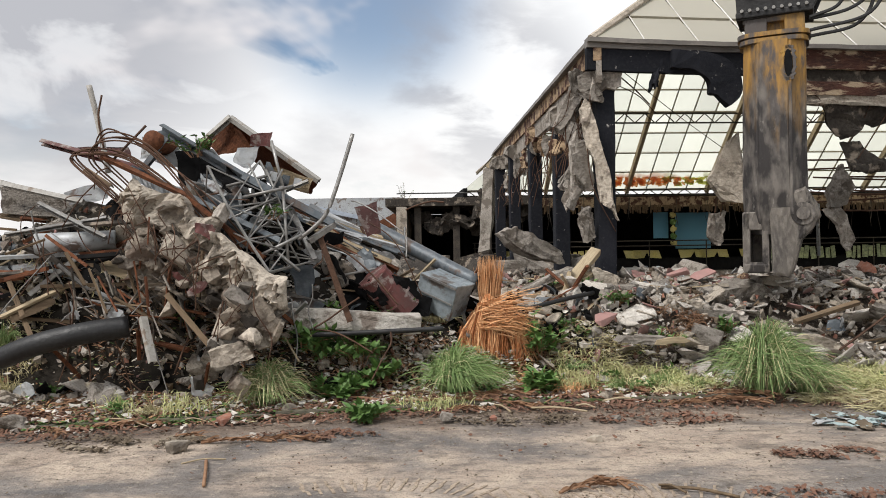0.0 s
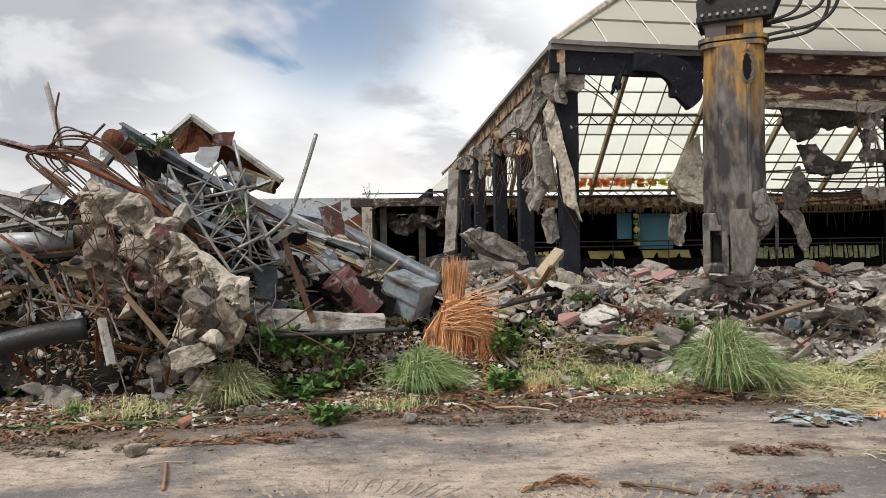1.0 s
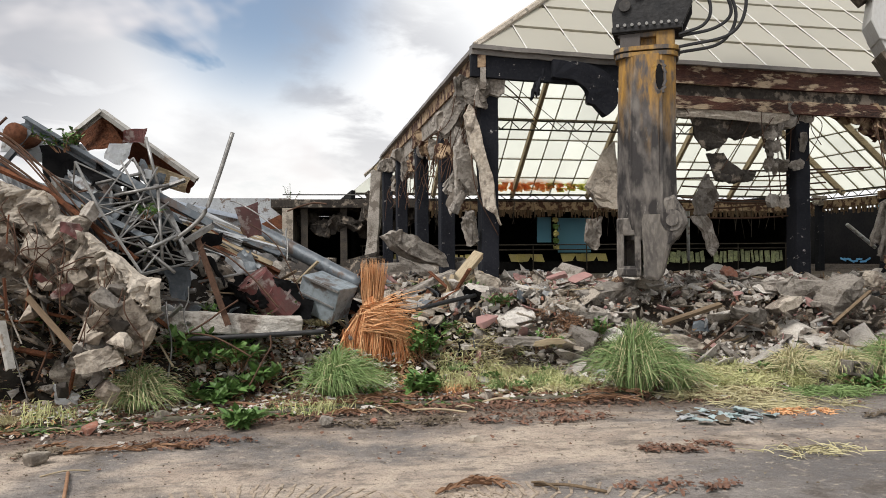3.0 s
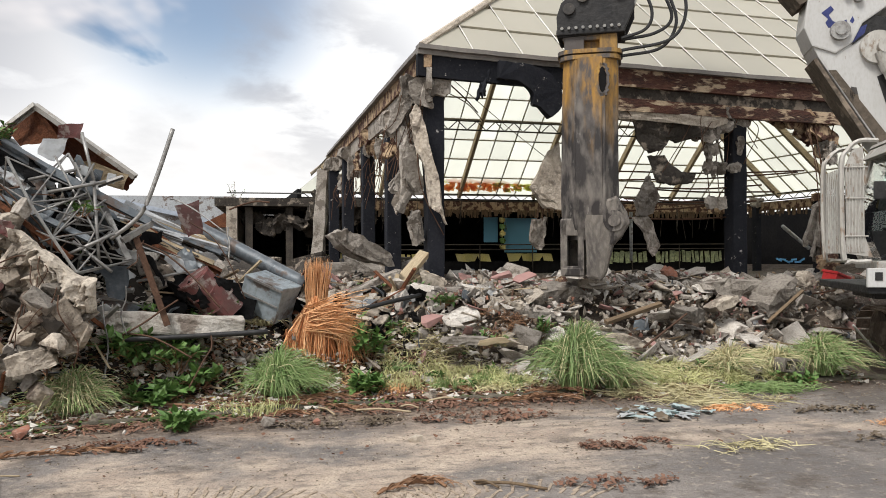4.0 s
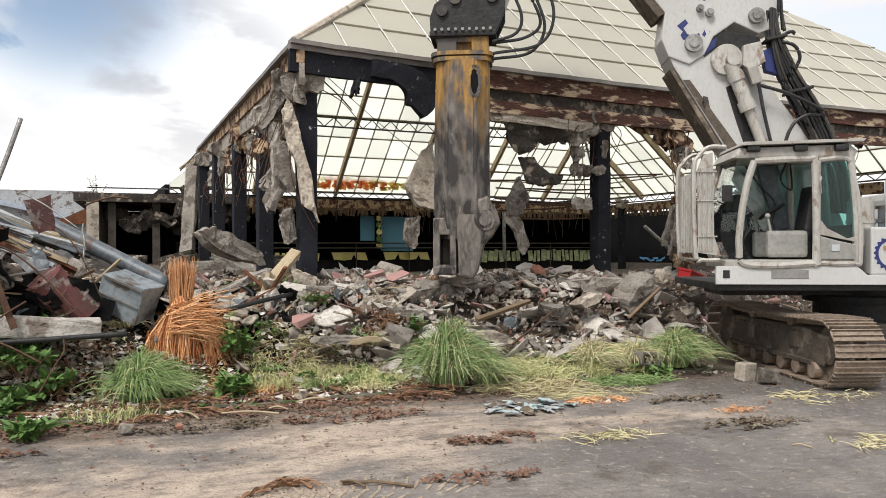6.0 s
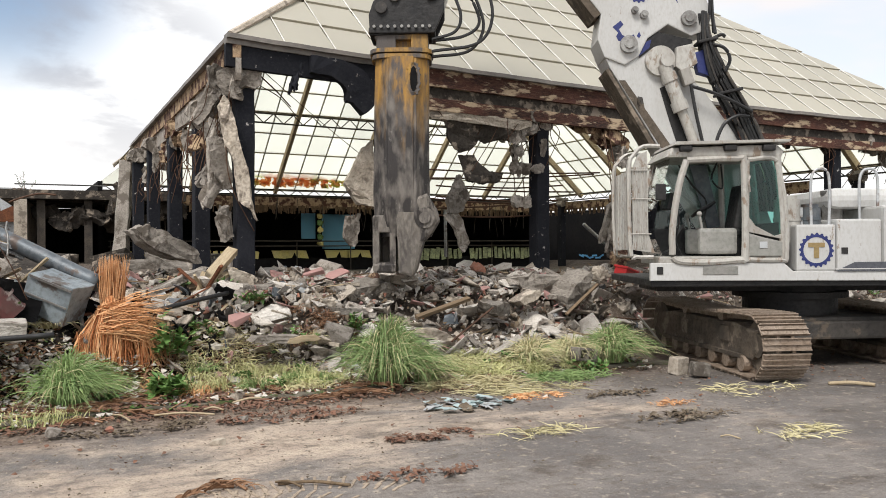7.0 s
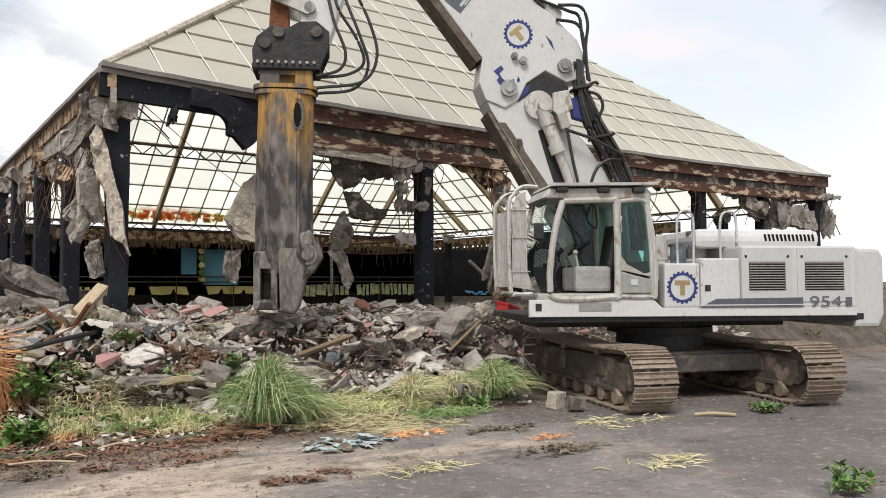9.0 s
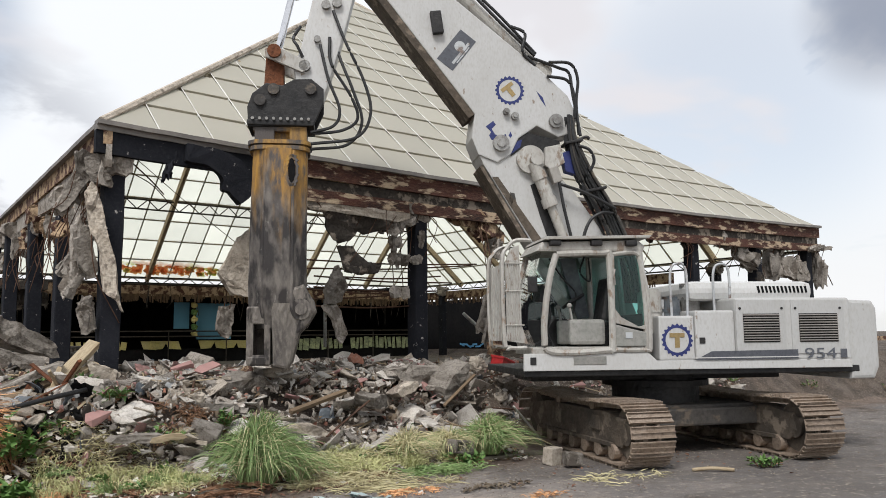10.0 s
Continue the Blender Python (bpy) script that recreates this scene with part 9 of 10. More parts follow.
# ---- kerb, verge and yard ----
def build_kerb():
    kerb = thing("kerb", Matrix(), "low worn concrete kerb with moss along yard", "kerb", kind="structure")
    rng = random.Random(31)
    x = -12.0
    while x < 9.0:
        ln = 0.9
        y0, y1 = lerp_table(x, KERB), lerp_table(x + ln, KERB)
        bm = bmesh.new()
        box(bm, (ln - 0.012, 0.15, 0.22), (0, 0, 0), bevel=0.03)
        bmesh.ops.subdivide_edges(bm, edges=[e for e in bm.edges if e.calc_length() > 0.5], cuts=5)
        for v in bm.verts:
            v.co += 0.028 * noise.noise_vector(v.co * 6 + Vector((x, 0, 0)))
        ob = part("kerb_stone", bm, M["mossy"], kerb)
        ob.matrix_local = pose(x + ln / 2, (y0 + y1) / 2, -0.04 + rng.uniform(-0.02, 0.01), rng.uniform(-2, 2), rng.uniform(-0.8, 0.8), math.degrees(math.atan2(y1 - y0, ln)))
        x += ln


def strew(name, cnt, region, smin, smax, mat_key, label, seed, flat=0.25, long=1.0):
    """Many small flat flakes or straws strewn over the ground, one sheet of stuff."""
    rng = random.Random(seed)
    verts, faces = [], []
    for _ in range(cnt):
        x, y = region(rng)
        s = rng.uniform(smin, smax)
        m = pose(x, y, heap_height(x, y) + 0.012 + rng.uniform(0, 0.03), rng.uniform(-25, 25), rng.uniform(-25, 25), rng.uniform(0, 360))
        w = s / long
        o = len(verts)
        lift = s * flat
        verts += [tuple(m @ Vector(p)) for p in ((-s, -w * 0.4, 0), (0, -w, lift), (s, -w * 0.3, 0), (s * 0.9, w * 0.4, 0), (0, w, lift), (-s * 0.9, w * 0.3, 0))]
        faces += [(o, o + 1, o + 4, o + 5), (o + 1, o + 2, o + 3, o + 4)]
    me = bpy.data.meshes.new(name)
    me.from_pydata(verts, [], faces)
    me.materials.append(M[mat_key])
    tagged(new(name, me), label, "litter", kind="stuff")


def verge(lo, hi, x0=-9.0, x1=9.0):
    def pick(rng):
        while True:
            x = rng.uniform(x0, x1)
            t = rng.triangular(lo, hi, (lo + hi) / 2)
            if noise.noise(Vector((x * 0.8, t * 1.5, x0))) + rng.uniform(-0.3, 0.6) > 0:
                return x, lerp_table(x, KERB) + t
    return pick


def blob(x, y, r, sy=0.5):
    def pick(rng):
        while True:
            a, q = rng.uniform(0, 6.2832), rng.random() ** 0.6 * r
            px, py = x + q * math.cos(a), y + sy * q * math.sin(a)
            if noise.noise(Vector((px * 2.6, py * 4.2, 4))) + rng.uniform(-0.25, 0.25) > 0.02:
                return px, py
    return pick


def straw_mat(name, cnt, region, ln, mat_key, label, seed, rise=0.06):
    rng = random.Random(seed)
    bm = bmesh.new()
    for _ in range(cnt):
        x, y = region(rng)
        z = heap_height(x, y)
        a, l = rng.uniform(0, 6.2832), ln * rng.uniform(0.5, 1.3)
        blade(bm, (x, y, z + rng.uniform(0, rise)), (x + l * math.cos(a), y + l * math.sin(a), z + rng.uniform(0.005, rise * 1.6)), rng.uniform(0, rise), 0.005 * rng.uniform(0.6, 1.6))
    ob = part(name, bm, M[mat_key])
    tagged(ob, label, "straw", kind="stuff")


def frond(at, ln, rz, seed, label="dry brown palm frond lying on the yard"):
    rng = random.Random(seed)
    root = thing("palm_frond", pose(*at, 0, 0, rz), label, "frond", "dry palm fronds")
    bm = bmesh.new()
    run = bend([(-ln / 2, 0, 0.02), (0, 0.04, 0.05), (ln / 2, -0.03, 0.02)], 6)
    tube(bm, run, 0.014, 5)
    part("rib", bm, M["dry_frond"], root)
    bm = bmesh.new()
    for k in range(int(ln * 46)):
        t = rng.uniform(-0.5, 0.5)
        sgn = rng.choice((-1, 1))
        l = rng.uniform(0.10, 0.30) * (1.1 - abs(t))
        blade(bm, (t * ln, 0, 0.03), (t * ln + l * 0.9, sgn * l * 0.35, rng.uniform(0.0, 0.07)), 0.03, 0.010)
    part("foliage", bm, M["dry_frond"], root)


def build_stump():
    at = Vector((0.68, 11.75, 0.22))
    root = thing("palm_stump", Matrix.Translation(at), "torn palm stump with shredded orange fibres", "palm stump")
    rng = random.Random(8)
    bm = bmesh.new()
    rings = []
    for z, r in ((-0.15, 0.34), (0.15, 0.37), (0.4, 0.33), (0.65, 0.25), (0.9, 0.17), (1.1, 0.13)):
        rings.append([bm.verts.new((r * (1 + 0.2 * noise.noise(Vector((math.cos(a) * 2, math.sin(a) * 2, z * 3)))) * math.cos(a), r * math.sin(a), z)) for a in [6.2832 * k / 18 for k in range(18)]])
    for a, b in zip(rings, rings[1:]):
        for k in range(18):
            bm.faces.new((a[k], a[(k + 1) % 18], b[(k + 1) % 18], b[k]))
    bm.faces.new(rings[-1])
    part("trunk", bm, surface("palm_bark", (0.26, 0.11, 0.045), (0.16, 0.065, 0.03), (0.4, 0.2, 0.09), 4, 24, 0.9, bump=0.7, stretch=(3, 3, 0.5)), root)

    def fibres(name, n, f, key="palm_fibre", w=0.006):
        b = bmesh.new()
        for _ in range(n):
            ribbon(b, f(), w * rng.uniform(0.6, 1.5))
        part(name, b, M[key], root)
    u = rng.uniform

    def upright():
        a, r = u(0, 6.28), u(0, 0.17)
        x, y = r * math.cos(a), r * math.sin(a) * 0.8
        return [(x * 0.8, y, u(0.75, 1.0)), (x, y, 1.2), (x * 1.25 + u(-0.03, 0.05), y * 1.2, u(1.45, 1.72))]

    def left_hair():
        x, y = u(-0.48, 0.14), u(-0.25, 0.05)
        z = 1.14 - 0.75 * abs(x + 0.05) + u(-0.1, 0.06)
        dx = u(-0.16, 0.10)
        return [(x * 0.55, y, z), (x + 0.4 * dx, y - 0.10, 0.55 * z + u(-0.05, 0.05)), (x + dx, y - u(0.08, 0.2), u(-0.05, 0.3))]

    def sweep():
        x, y, z = u(-0.22, 0.12), -u(0.18, 0.40), u(0.62, 1.05)
        ex, ez = u(0.36, 0.80), z + u(-0.28, 0.28)
        return [(x, y, z), (0.5 * (x + ex), y - 0.04, 0.5 * (z + ez) + u(0.0, 0.08)), (ex, y + u(-0.12, 0.12), ez)]

    def right_droop():
        x, y, z = u(-0.05, 0.25), -u(0.08, 0.34), u(0.75, 1.05)
        ex, ez = u(0.30, 0.78), u(0.05, 0.5)
        return [(x, y, z), (0.55 * ex + 0.45 * x + 0.05, y - 0.03, 0.5 * (z + ez) + 0.08), (ex, y + u(-0.1, 0.08), ez)]

    def foot():
        x, y = u(-0.45, 0.45), -u(0.15, 0.35)
        return [(x, y, u(0.4, 0.7)), (x + u(-0.05, 0.05), y - 0.03, 0.3), (x + u(-0.12, 0.12), y - u(0, 0.1), u(-0.1, 0.1))]
    fibres("upright_sheaf", 520, upright)
    fibres("hanging_sheaf", 520, left_hair)
    fibres("dark_sheaf", 420, left_hair, "palm_rust")
    fibres("splayed_sheaf", 190, sweep)
    fibres("drooping_sheaf", 150, right_droop)
    fibres("foot_sheaf", 300, foot, "palm_rust")


def build_verge():
    build_kerb()
    build_stump()
    # tufts of pampas grass
    fountain((4.22, 10.42, 0.12), 0.66, 0.86, 2000, "large green pampas grass clump with pale tips", 1, (0.12, -0.1), 0.16)
    fountain((4.78, 10.34, 0.10), 0.42, 0.42, 420, "low green grass clump beside the larger one", 21, (0.25, -0.1), 0.4)
    fountain((0.12, 10.72, 0.10), 0.56, 0.62, 1400, "bluish green grass clump leaning over the kerb", 3, (0.30, -0.12), 0.06)
    fountain((-2.30, 10.22, 0.08), 0.50, 0.55, 1100, "grey-green grass clump with many dry blades", 4, (0.12, -0.1), 0.5)
    fountain((8.25, 10.66, 0.14), 0.62, 0.60, 1200, "green grass clump next to the crawler track", 6, (0.15, -0.15), 0.3)
    fountain((7.62, 10.85, 0.16), 0.50, 0.40, 600, "yellow dry grass clump next to crawler track", 7, (-0.1, -0.1), 0.75)
    fountain((6.75, 10.75, 0.16), 0.45, 0.45, 520, "yellow dry grass clump on the verge", 8, (0.1, -0.1), 0.85)
    tuft("grass_tuft", (-1.37, 12.17, 0.20), 0.40, 0.45, 300, "grass", "thin upright grass tuft among leafy weeds", 9, (-0.1, -0.1))
    rng = random.Random(14)
    spots = [((-1.92, 10.72, 0.2), 0.38, 0.4), ((-1.15, 10.87, 0.12), 0.5, 0.38), ((-1.42, 10.57, 0.1), 0.4, 0.3), ((-0.88, 11.37, 0.15), 0.4, 0.32), ((-0.93, 9.32, 0.0), 0.25, 0.22), ((1.76, 13.42, 0.3), 0.35, 0.5), ((1.36, 10.76, 0.1), 0.35, 0.25), ((0.13, 13.58, 0.5), 0.3, 0.4), ((4.33, 12.25, 0.8), 0.3, 0.35), ((3.28, 11.97, 0.8), 0.35, 0.3), ((5.2, 11.65, 0.8), 0.35, 0.3), ((-1.2, 13.38, 1.5), 0.4, 0.4), ((2.41, 13.3, 0.4), 0.3, 0.3), ((-2.16, 11.97, 0.2), 0.3, 0.3), ((7.59, 10.32, 0.6), 0.4, 0.3), ((11.2, 7.54, 0.0), 0.3, 0.16), ((-5.53, 14.41, 0.6), 0.25, 0.4), ((2.71, 12.5, 0.4), 0.3, 0.25), ((-0.64, 11.55, 0.2), 0.3, 0.3), ((7.77, 4.23, 0.0), 0.35, 0.3)]
    for k, (p, r, h) in enumerate(spots):
        x, y = p[0], p[1]
        lush = k in (0, 1, 2, 6, 18)
        plant("weed", (x, y, heap_height(x, y) if k != 19 else 0.0), r * (1.15 if lush else 1.0), h * (0.95 if lush else 0.9), 260 if lush else 130, "leaf", "broad-leaved green weed growing in the rubble", 400 + k, "leafy plants of the verge", 1.6 if lush else 1.1)
    for k, (x, y, r, h) in enumerate(((-1.62, 10.75, 0.34, 0.28), (-0.92, 10.78, 0.36, 0.26), (-1.38, 10.35, 0.34, 0.3), (1.40, 11.50, 0.34, 0.7), (1.22, 10.62, 0.30, 0.3), (-0.95, 9.34, 0.22, 0.2))):
        plant("weed", (x, y, heap_height(x, y)), r, h, 150, "leaf", "leafy green shrub with long pointed leaves", 430 + k, "leafy plants of the verge", 1.7)
    # shrub caught high in the heap
    plant("torn_branch", (-3.46, 11.20, 3.42), 0.4, 0.35, 110, "leaf", "torn leafy branch caught in the heap", 470, "branches of the heap")
    plant("torn_branch", (-2.32, 10.70, 2.50), 0.25, 0.2, 60, "leaf", "torn leafy branch caught in the heap", 471, "branches of the heap")
    for k in range(46):
        x = rng.uniform(-7.5, 8.2)
        y = lerp_table(x, KERB) + rng.uniform(0.15, 1.7)
        if noise.noise(Vector((x * 0.6, 9, 0))) < -0.12:
            continue
        if k % 2:
            plant("weed", (x, y, heap_height(x, y)), rng.uniform(0.12, 0.3), rng.uniform(0.10, 0.25), 60, "leaf", "small green weed on the littered verge", 800 + k)
        else:
            tuft("grass_tuft", (x, y, heap_height(x, y)), rng.uniform(0.18, 0.4), rng.uniform(0.15, 0.35), 160, "grass" if k % 3 else "straw", "small wispy grass tuft on the verge", 800 + k, (rng.uniform(-0.15, 0.2), -0.1))
    # ground litter, soil clods and straw
    strew("leaf_litter", 9000, verge(-0.35, 1.6), 0.012, 0.05, "dry_frond", "brown dead leaves and chips on verge", 41, 0.2, 2.5)
    strew("green_litter", 4200, verge(-0.25, 1.5), 0.010, 0.035, "leaf", "tiny green weeds along the kerb", 42)
    strew("pale_litter", 7000, verge(-0.4, 1.9), 0.02, 0.07, "straw", "pale chips and cut grass on verge", 43, 0.1, 9.0)
    strew("fibre_litter", 800, verge(-0.1, 1.3, -6, 3.5), 0.02, 0.07, "palm_fibre", "orange palm fibre scraps on the verge", 44, 0.15, 4.0)
    strew("chip_litter", 2600, verge(-0.6, 2.2), 0.010, 0.03, "pale_concrete", "pale concrete chips along the verge", 45, 0.5)
    strew("bark_litter", 7500, verge(-0.75, 1.1, -7, 6), 0.02, 0.09, "bark", "reddish bark and palm scraps along kerb", 61, 0.25, 4.0)
    strew("bark_litter", 1500, lambda r: (r.uniform(-6, 9), 10.0 - abs(r.gauss(0, 0.6))), 0.008, 0.03, "dirt", "reddish bark scraps over the yard", 62, 0.25, 3.0)
    strew("stone_litter", 2600, verge(-0.5, 2.2), 0.02, 0.06, "rubble_pale", "whitish chips of rubble on verge", 63, 0.6)
    strew("chip_litter", 1500, verge(0.4, 1.7, -3.5, 1.0), 0.015, 0.06, "rubble_pale", "whitish rubble chips at the heap's foot", 71, 0.4, 1.5)
    strew("bark_litter", 2600, verge(0.3, 1.7, -5.0, 2.5), 0.03, 0.12, "dry_frond", "reddish-brown palm scraps at the heap's foot", 72, 0.2, 5.0)
    strew("straw_litter", 2600, verge(0.3, 1.8, -4.0, 7.5), 0.02, 0.09, "cut_grass", "yellow-green cut grass bits on the bank", 73, 0.2, 7.0)
    strew("green_litter", 1500, verge(-0.22, 0.1, -6.0, 1.6), 0.012, 0.04, "leaf", "small ivy leaves creeping along the kerb", 74, 0.3)
    strew("yard_crumbs", 3600, lambda r: (r.uniform(-9, 14), 10.2 - abs(r.gauss(0, 2.2))), 0.004, 0.015, "dirt", "small clods of soil on the yard", 46, 0.5)
    strew("yard_crumbs", 1500, lambda r: (r.uniform(-9, 14), 10.2 - abs(r.gauss(0, 2.0))), 0.004, 0.015, "pale_concrete", "small pale crumbs on the yard", 47, 0.5)
    strew("yard_leaves", 380, lambda r: (r.uniform(-9, 14), 10.2 - abs(r.gauss(0, 1.4))), 0.010, 0.035, "bark", "dead leaves blown over the yard", 48)
    for k, (p, r, n, key, l) in enumerate((((2.43, 11.61, 0.35), 0.9, 900, "straw", 0.25), ((3.03, 10.79, 0.30), 0.7, 700, "straw", 0.22), ((5.37, 10.11, 0.15), 0.8, 800, "straw", 0.35), ((6.19, 11.04, 0.20), 1.0, 1100, "straw", 0.35), ((5.90, 9.48, 0.02), 1.0, 500, "straw", 0.3), ((6.95, 10.00, 0.15), 0.7, 500, "grass", 0.3), ((-5.79, 10.67, 0.15), 0.5, 420, "straw", 0.12), ((4.75, 7.15, 0.00), 0.55, 120, "straw", 0.22), ((7.24, 5.97, -0.00), 0.6, 150, "straw", 0.18), ((8.68, 8.10, 0.00), 0.9, 160, "straw", 0.2), ((-4.72, 11.86, 0.30), 0.5, 500, "palm_fibre", 0.14), ((3.72, 12.28, 0.50), 0.5, 260, "dry_frond", 0.2), ((5.78, 8.97, 0.02), 0.42, 330, "palm_fibre", 0.10), ((7.10, 7.81, 0.00), 0.35, 110, "palm_fibre", 0.10), ((1.37, 11.09, 0.20), 0.35, 330, "palm_fibre", 0.14), ((1.70, 10.73, 0.10), 0.5, 220, "palm_fibre", 0.12), ((-0.79, 12.81, 0.60), 0.5, 200, "straw", 0.2), ((-5.37, 11.07, 0.15), 0.9, 300, "straw", 0.1))):
        nice = {"straw": "mat of pale cut grass on the verge", "grass": "mat of fallen green grass on verge", "palm_fibre": "spill of orange palm fibre on ground", "dry_frond": "brown dry litter on the rubble"}[key]
        straw_mat("straw_mat", n, blob(p[0], p[1], r, 0.45), l, key, nice, 500 + k, 0.03 if p[2] < 0.05 else 0.07)
    for k, (x, y, r, n, l) in enumerate(((2.1, 11.35, 0.55, 620, 0.14), (2.9, 11.2, 0.5, 560, 0.13), (3.3, 10.75, 0.5, 560, 0.15), (1.9, 10.85, 0.45, 420, 0.12), (5.5, 10.75, 0.7, 900, 0.2), (6.3, 10.55, 0.6, 700, 0.2), (7.1, 10.6, 0.55, 600, 0.2), (5.9, 11.35, 0.6, 600, 0.16), (-3.6, 9.75, 0.7, 420, 0.1), (-0.2, 9.95, 0.6, 260, 0.1))):
        straw_mat("cut_grass_mat", int(n * 0.62), blob(x, y, r, 0.5), l, "cut_grass", "mat of yellow-green cut grass on the rubble", 540 + k, 0.11)
    # fronds and sticks lying about
    for k, (p, ln, rz) in enumerate((((-2.22, 8.39, -0.00), 0.75, 4), ((-1.62, 8.43, 0.00), 0.5, -6), ((-2.83, 8.61, 0.00), 0.4, 20), ((1.17, 6.57, 0.00), 0.55, 25), ((1.38, 6.68, 0.00), 0.4, -40), ((3.71, 9.94, 0.05), 0.7, -25), ((3.61, 10.25, 0.08), 0.5, 10), ((0.08, 10.08, 0.08), 0.8, 4), ((0.83, 10.38, 0.10), 0.6, -8), ((4.03, 10.22, 0.08), 0.5, -50), ((-2.13, 13.11, 0.40), 0.9, 3))):
        frond(p, ln, rz, 600 + k)
    for k in range(18):
        x = rng.uniform(-4.5, 6.2)
        y = lerp_table(x, KERB) + rng.choice((rng.uniform(-0.5, -0.12), rng.uniform(0.15, 0.8)))
        frond((x, y, heap_height(x, y) + 0.02), rng.uniform(0.35, 0.9), rng.gauss(0, 35), 640 + k, "shredded reddish-brown palm frond along the kerb")
    for k in range(40):
        x = rng.uniform(-4.5, 7.5)
        y = lerp_table(x, KERB) + rng.uniform(-0.45, 1.3)
        ln_, a = rng.uniform(0.25, 0.8), rng.gauss(0, 0.6)
        z = heap_height(x, y) + 0.04
        q = Vector((x + ln_ * math.cos(a), y + ln_ * math.sin(a) * 0.6, 0))
        q.z = heap_height(q.x, q.y) + 0.04
        pipe("stick", [(x, y, z), (Vector((x, y, z)) + q) / 2 + Vector((0, 0, 0.03)), q], rng.choice((0.008, 0.012, 0.018)), rng.choice(("bark", "dry_frond", "pale_timber", "timber")), "thin broken stick lying on the verge", "stick", "sticks of the verge", 5)
    for k, (a, b, r, key) in enumerate((((1.78, 6.56, 0.02), (2.32, 6.26, 0.02), 0.014, "timber"), ((1.76, 6.56, 0.04), (1.93, 6.37, 0.03), 0.010, "timber"), ((-2.32, 7.64, 0.02), (-2.09, 6.80, 0.02), 0.016, "dry_frond"), ((-2.54, 7.57, 0.01), (-2.15, 7.71, 0.01), 0.008, "pale_timber"), ((10.03, 7.93, 0.02), (10.47, 7.52, 0.03), 0.03, "pale_timber"), ((1.06, 9.74, 0.06), (1.71, 9.53, 0.05), 0.014, "pale_timber"), ((8.37, 10.08, 0.90), (9.77, 10.93, 0.05), 0.018, "dirty_white"), ((-4.06, 12.70, 0.30), (-2.92, 12.90, 0.30), 0.02, "pale_timber"), ((-4.34, 14.21, 0.50), (-3.78, 12.43, 0.20), 0.012, "pale_timber"), ((-3.18, 13.22, 0.45), (-2.10, 12.96, 0.40), 0.05, "timber"), ((6.36, 6.24, 0.01), (6.47, 6.07, 0.01), 0.008, "pale_timber"))):
        pipe("stick", [a, Vector(a).lerp(Vector(b), 0.5) + Vector((0, 0.02, 0.02)), b], r, key, "thin broken stick lying on the ground", "stick", "sticks of the yard", 6)
    # stones and blocks
    stones = [((-2.72, 8.06, 0.03), 0.13, "pale_concrete"), ((-4.61, 10.57, 0.15), 0.22, "pale_concrete"), ((-6.27, 12.39, 0.20), 0.14, "pale_concrete"), ((2.13, 10.38, 0.05), 0.11, "pale_concrete"), ((-2.60, 9.30, 0.03), 0.11, "brick"), ((1.54, 8.22, 0.00), 0.08, "pale_concrete"), ((1.95, 9.20, 0.02), 0.09, "concrete"), ((0.01, 9.21, 0.05), 0.10, "concrete"), ((-0.86, 12.34, 0.30), 0.18, "pale_concrete"), ((-0.62, 12.92, 0.40), 0.16, "concrete"), ((0.25, 10.74, 0.12), 0.12, "dark"), ((4.44, 10.48, 0.10), 0.12, "brick"), ((-5.68, 12.88, 0.30), 0.16, "brick"), ((3.22, 12.73, 0.50), 0.25, "concrete"), ((-5.39, 13.91, 0.50), 0.2, "pale_concrete"), ((-5.05, 9.18, 0.03), 0.2, "concrete"), ((0.54, 9.31, -0.00), 0.07, "brick"), ((-1.94, 9.77, 0.08), 0.10, "pale_concrete")]
    for k, (p, s, key) in enumerate(stones):
        bm = bmesh.new()
        rock(bm, (s * 1.7, s * 1.3, s * 1.1), random.Random(700 + k), 16)
        bmesh.ops.bevel(bm, geom=bm.edges[:], offset=s * 0.06, segments=1, affect="EDGES")
        loose("stone", bm, key, pose(p[0], p[1], p[2] + s * 0.25, rng.uniform(-15, 15), rng.uniform(-15, 15), rng.uniform(0, 180)), {"pale_concrete": "loose pale stone lying on the ground", "concrete": "loose grey stone lying on the ground", "brick": "broken brick lying on the ground", "dark": "charred block lying on the ground"}[key], "stone", "stones of the yard")
    for k in range(44):
        x = rng.uniform(-6.5, 6.5)
        y = lerp_table(x, KERB) + rng.gauss(-0.25, 0.4)
        g = rng.uniform(0.03, 0.085)
        bm = bmesh.new()
        rock(bm, (g * 1.8, g * 1.3, g), rng, 14)
        loose("stone", bm, "rubble_pale" if k % 4 else "brick", pose(x, y, heap_height(x, y) + g * 0.2, rng.uniform(-15, 15), rng.uniform(-15, 15), rng.uniform(0, 180)), "small whitish stone lying along the kerb" if k % 4 else "small piece of red brick along kerb", "stone", "stones along the kerb")
    blk = thing("hollow_block", pose(*(7.61, 10.50, 0.28), 0, 8, 12), "grey hollow concrete block tipped on the verge", "block")
    bm = bmesh.new()
    for x in (-0.19, 0.0, 0.19):
        box(bm, (0.045, 0.2, 0.19), (x, 0, 0), bevel=0.006)
    for z in (-0.085, 0.085):
        box(bm, (0.42, 0.2, 0.035), (0, 0, z), bevel=0.006)
    box(bm, (0.40, 0.02, 0.17), (0, 0.085, 0))
    part("body", bm, M["concrete"], blk)
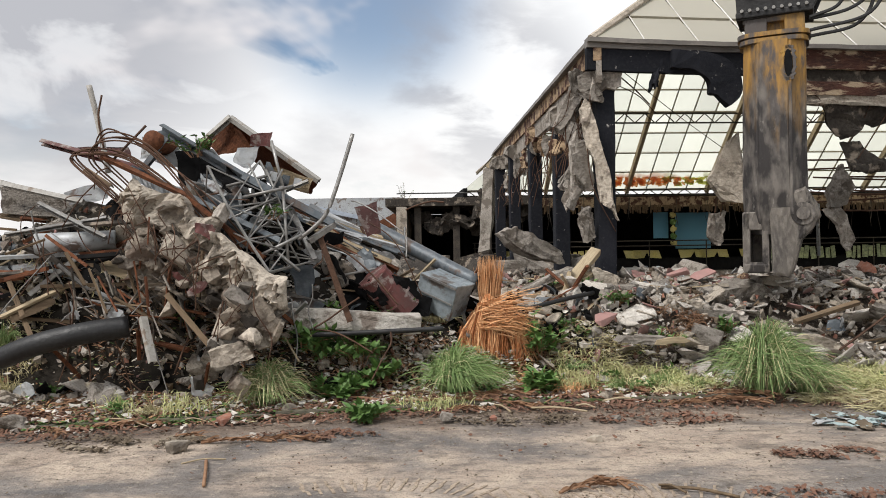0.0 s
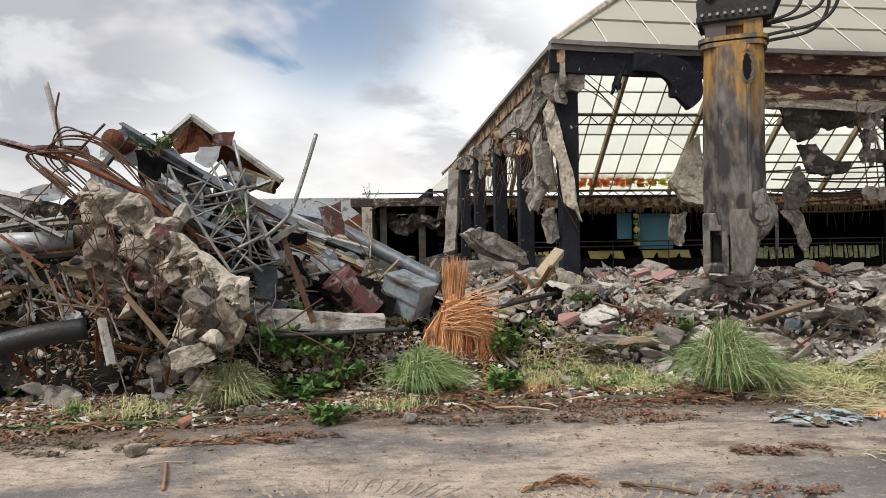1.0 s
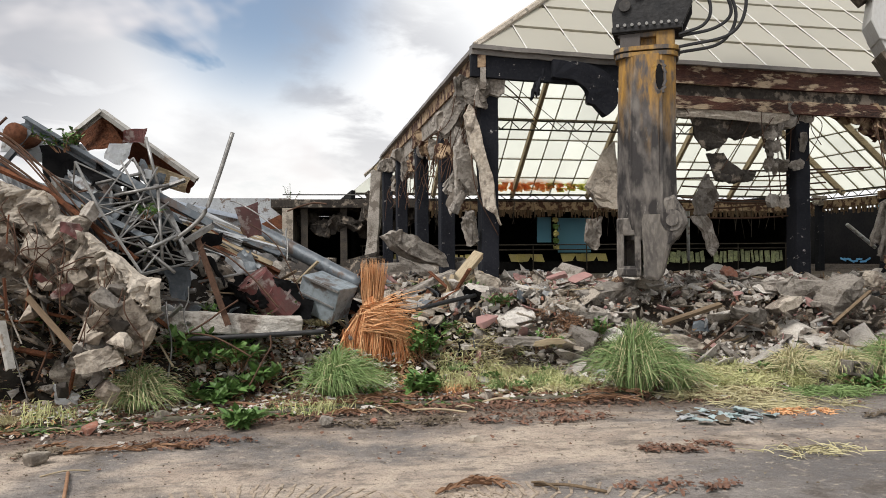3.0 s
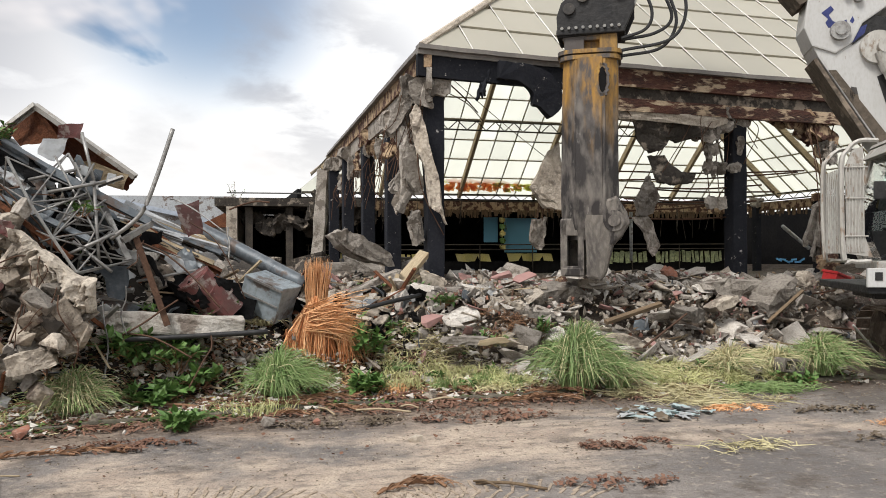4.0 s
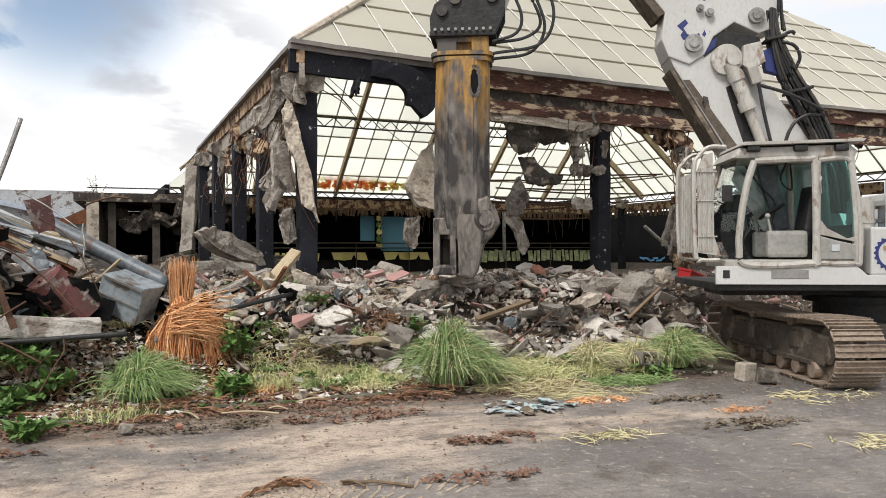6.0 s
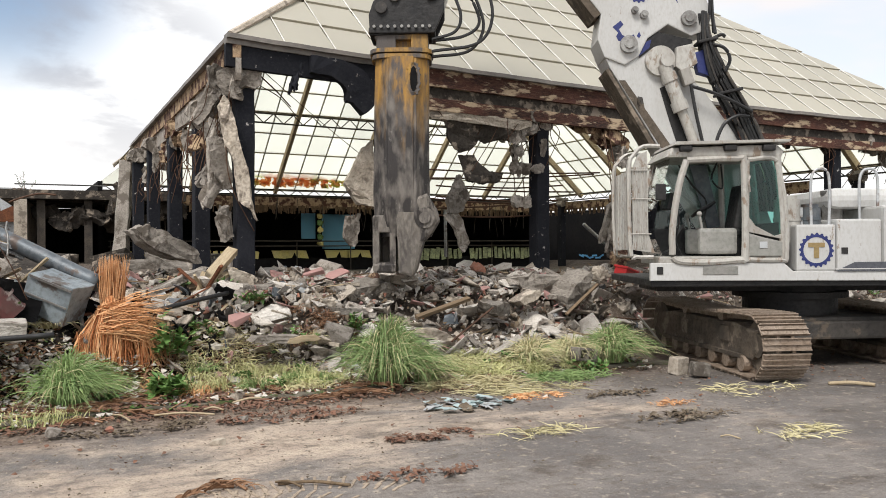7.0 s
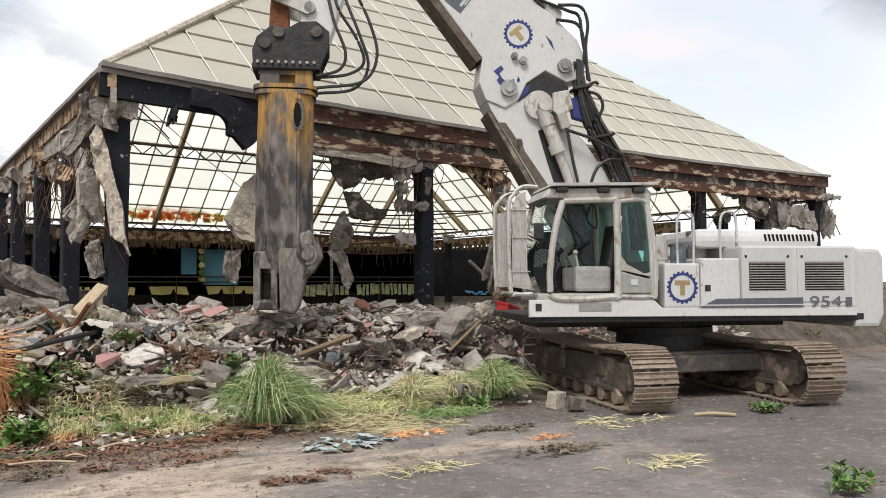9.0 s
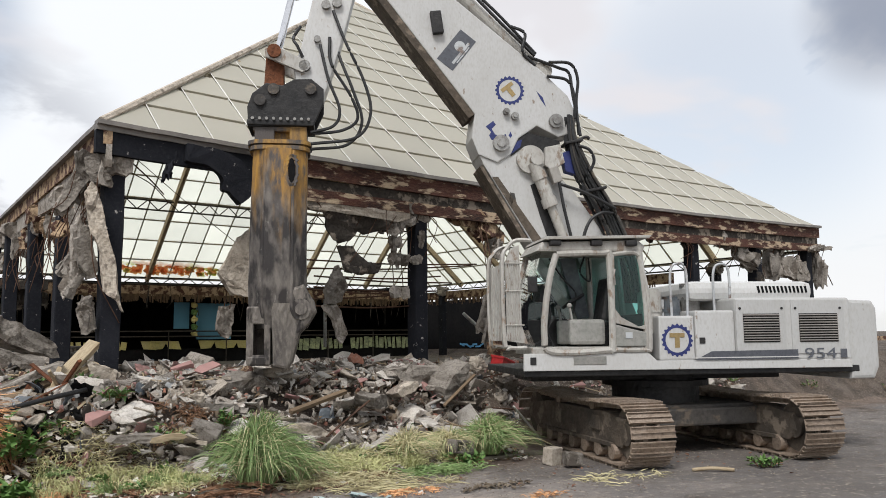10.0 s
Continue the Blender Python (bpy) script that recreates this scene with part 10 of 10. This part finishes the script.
    for k, (p, rz) in enumerate((((8.78, 9.65, 0.00), 10), ((8.84, 9.24, -0.00), -20))):
        bm = bmesh.new()
        box(bm, (0.26, 0.2, 0.27 if k == 0 else 0.2), (0, 0, 0.13), bevel=0.02)
        for v in bm.verts:
            v.co += 0.02 * noise.noise_vector(v.co * 5 + Vector((k, 0, 0)))
        loose("concrete_block", bm, "pale_concrete" if k == 0 else "concrete", pose(*p, 3, 4, rz), "worn concrete block beside the crawler track", "block", "blocks by the track")
    # glass and plastic lying on the yard
    for k in range(46):
        g = rng.uniform(0.05, 0.19)
        a, q = rng.uniform(0, 6.2832), rng.random() ** 0.7
        x, y = 4.72 + 0.62 * q * math.cos(a), 8.86 + 0.36 * q * math.sin(a)
        bm = bmesh.new()
        torn_plate(bm, g * 1.5, g, 0.006, rng, Matrix())
        key, lab = (("blue_film", "shard of pale blue plastic on yard"), ("sheet_white", "shard of white plastic on the yard"), ("blue_film", "shard of pale blue plastic on yard"), ("blue_film", "shard of pale blue plastic on yard"), ("dirt", "muddy shard of plastic on the yard"))[k % 5]
        loose("plastic_shard", bm, key, pose(x, y, 0.03 + 0.02 * rng.random(), 90 + rng.uniform(-6, 6), rng.uniform(-6, 6), rng.uniform(0, 360)), lab, "plastic", "plastic shards of the yard")
    for k, (x, y, r, n) in enumerate(((3.6, 7.55, 0.5, 260), (6.7, 7.1, 0.7, 340), (3.0, 6.35, 0.6, 160), (6.9, 8.6, 0.6, 220), (2.6, 9.2, 0.9, 420), (-3.4, 8.4, 0.9, 420), (-1.4, 8.6, 0.7, 260), (0.8, 9.3, 0.8, 320))):
        strew("dirt_litter", n, blob(x, y, r, 0.4), 0.008, 0.05, "dirt" if k % 2 else "bark", "dark crumbs of soil and bark on yard", 90 + k, 0.35, 2.0)
    # crawler prints pressed into the sand
    for cx, cy, r0, a0, a1, nm in ((0.95, 5.2, 1.35, 25, 150, 26), (1.75, 5.4, 1.2, 40, 130, 18), (-0.6, 5.6, 1.3, 50, 120, 16)):
        bm = bmesh.new()
        for k in range(nm):
            a = radians(a0 + (a1 - a0) * k / nm)
            x, y = cx + r0 * math.cos(a), cy + r0 * math.sin(a) * 0.85
            for j in range(3):
                box(bm, (0.14 + rng.uniform(-0.03, 0.03), 0.026, 0.010), (x + rng.uniform(-0.02, 0.02) + 0.11 * j * math.cos(a), y + 0.11 * j * math.sin(a), height(x, y) + 0.004), (0, 0, math.degrees(a) + rng.uniform(-6, 6)), bevel=0.004)
        ob = part("track_print", bm, M["print_sand"])
        tagged(ob, "pressed ridges of sand left by crawler tracks", "track print", kind="stuff")


M["blue_film"] = translucent("blue_film", (0.50, 0.60, 0.60), 0.3)
M["print_sand"] = surface("print_sand", (0.40, 0.325, 0.25), (0.30, 0.24, 0.185), (0.15, 0.12, 0.09), 2, 20, 0.95, bump=0.5)
build_verge()
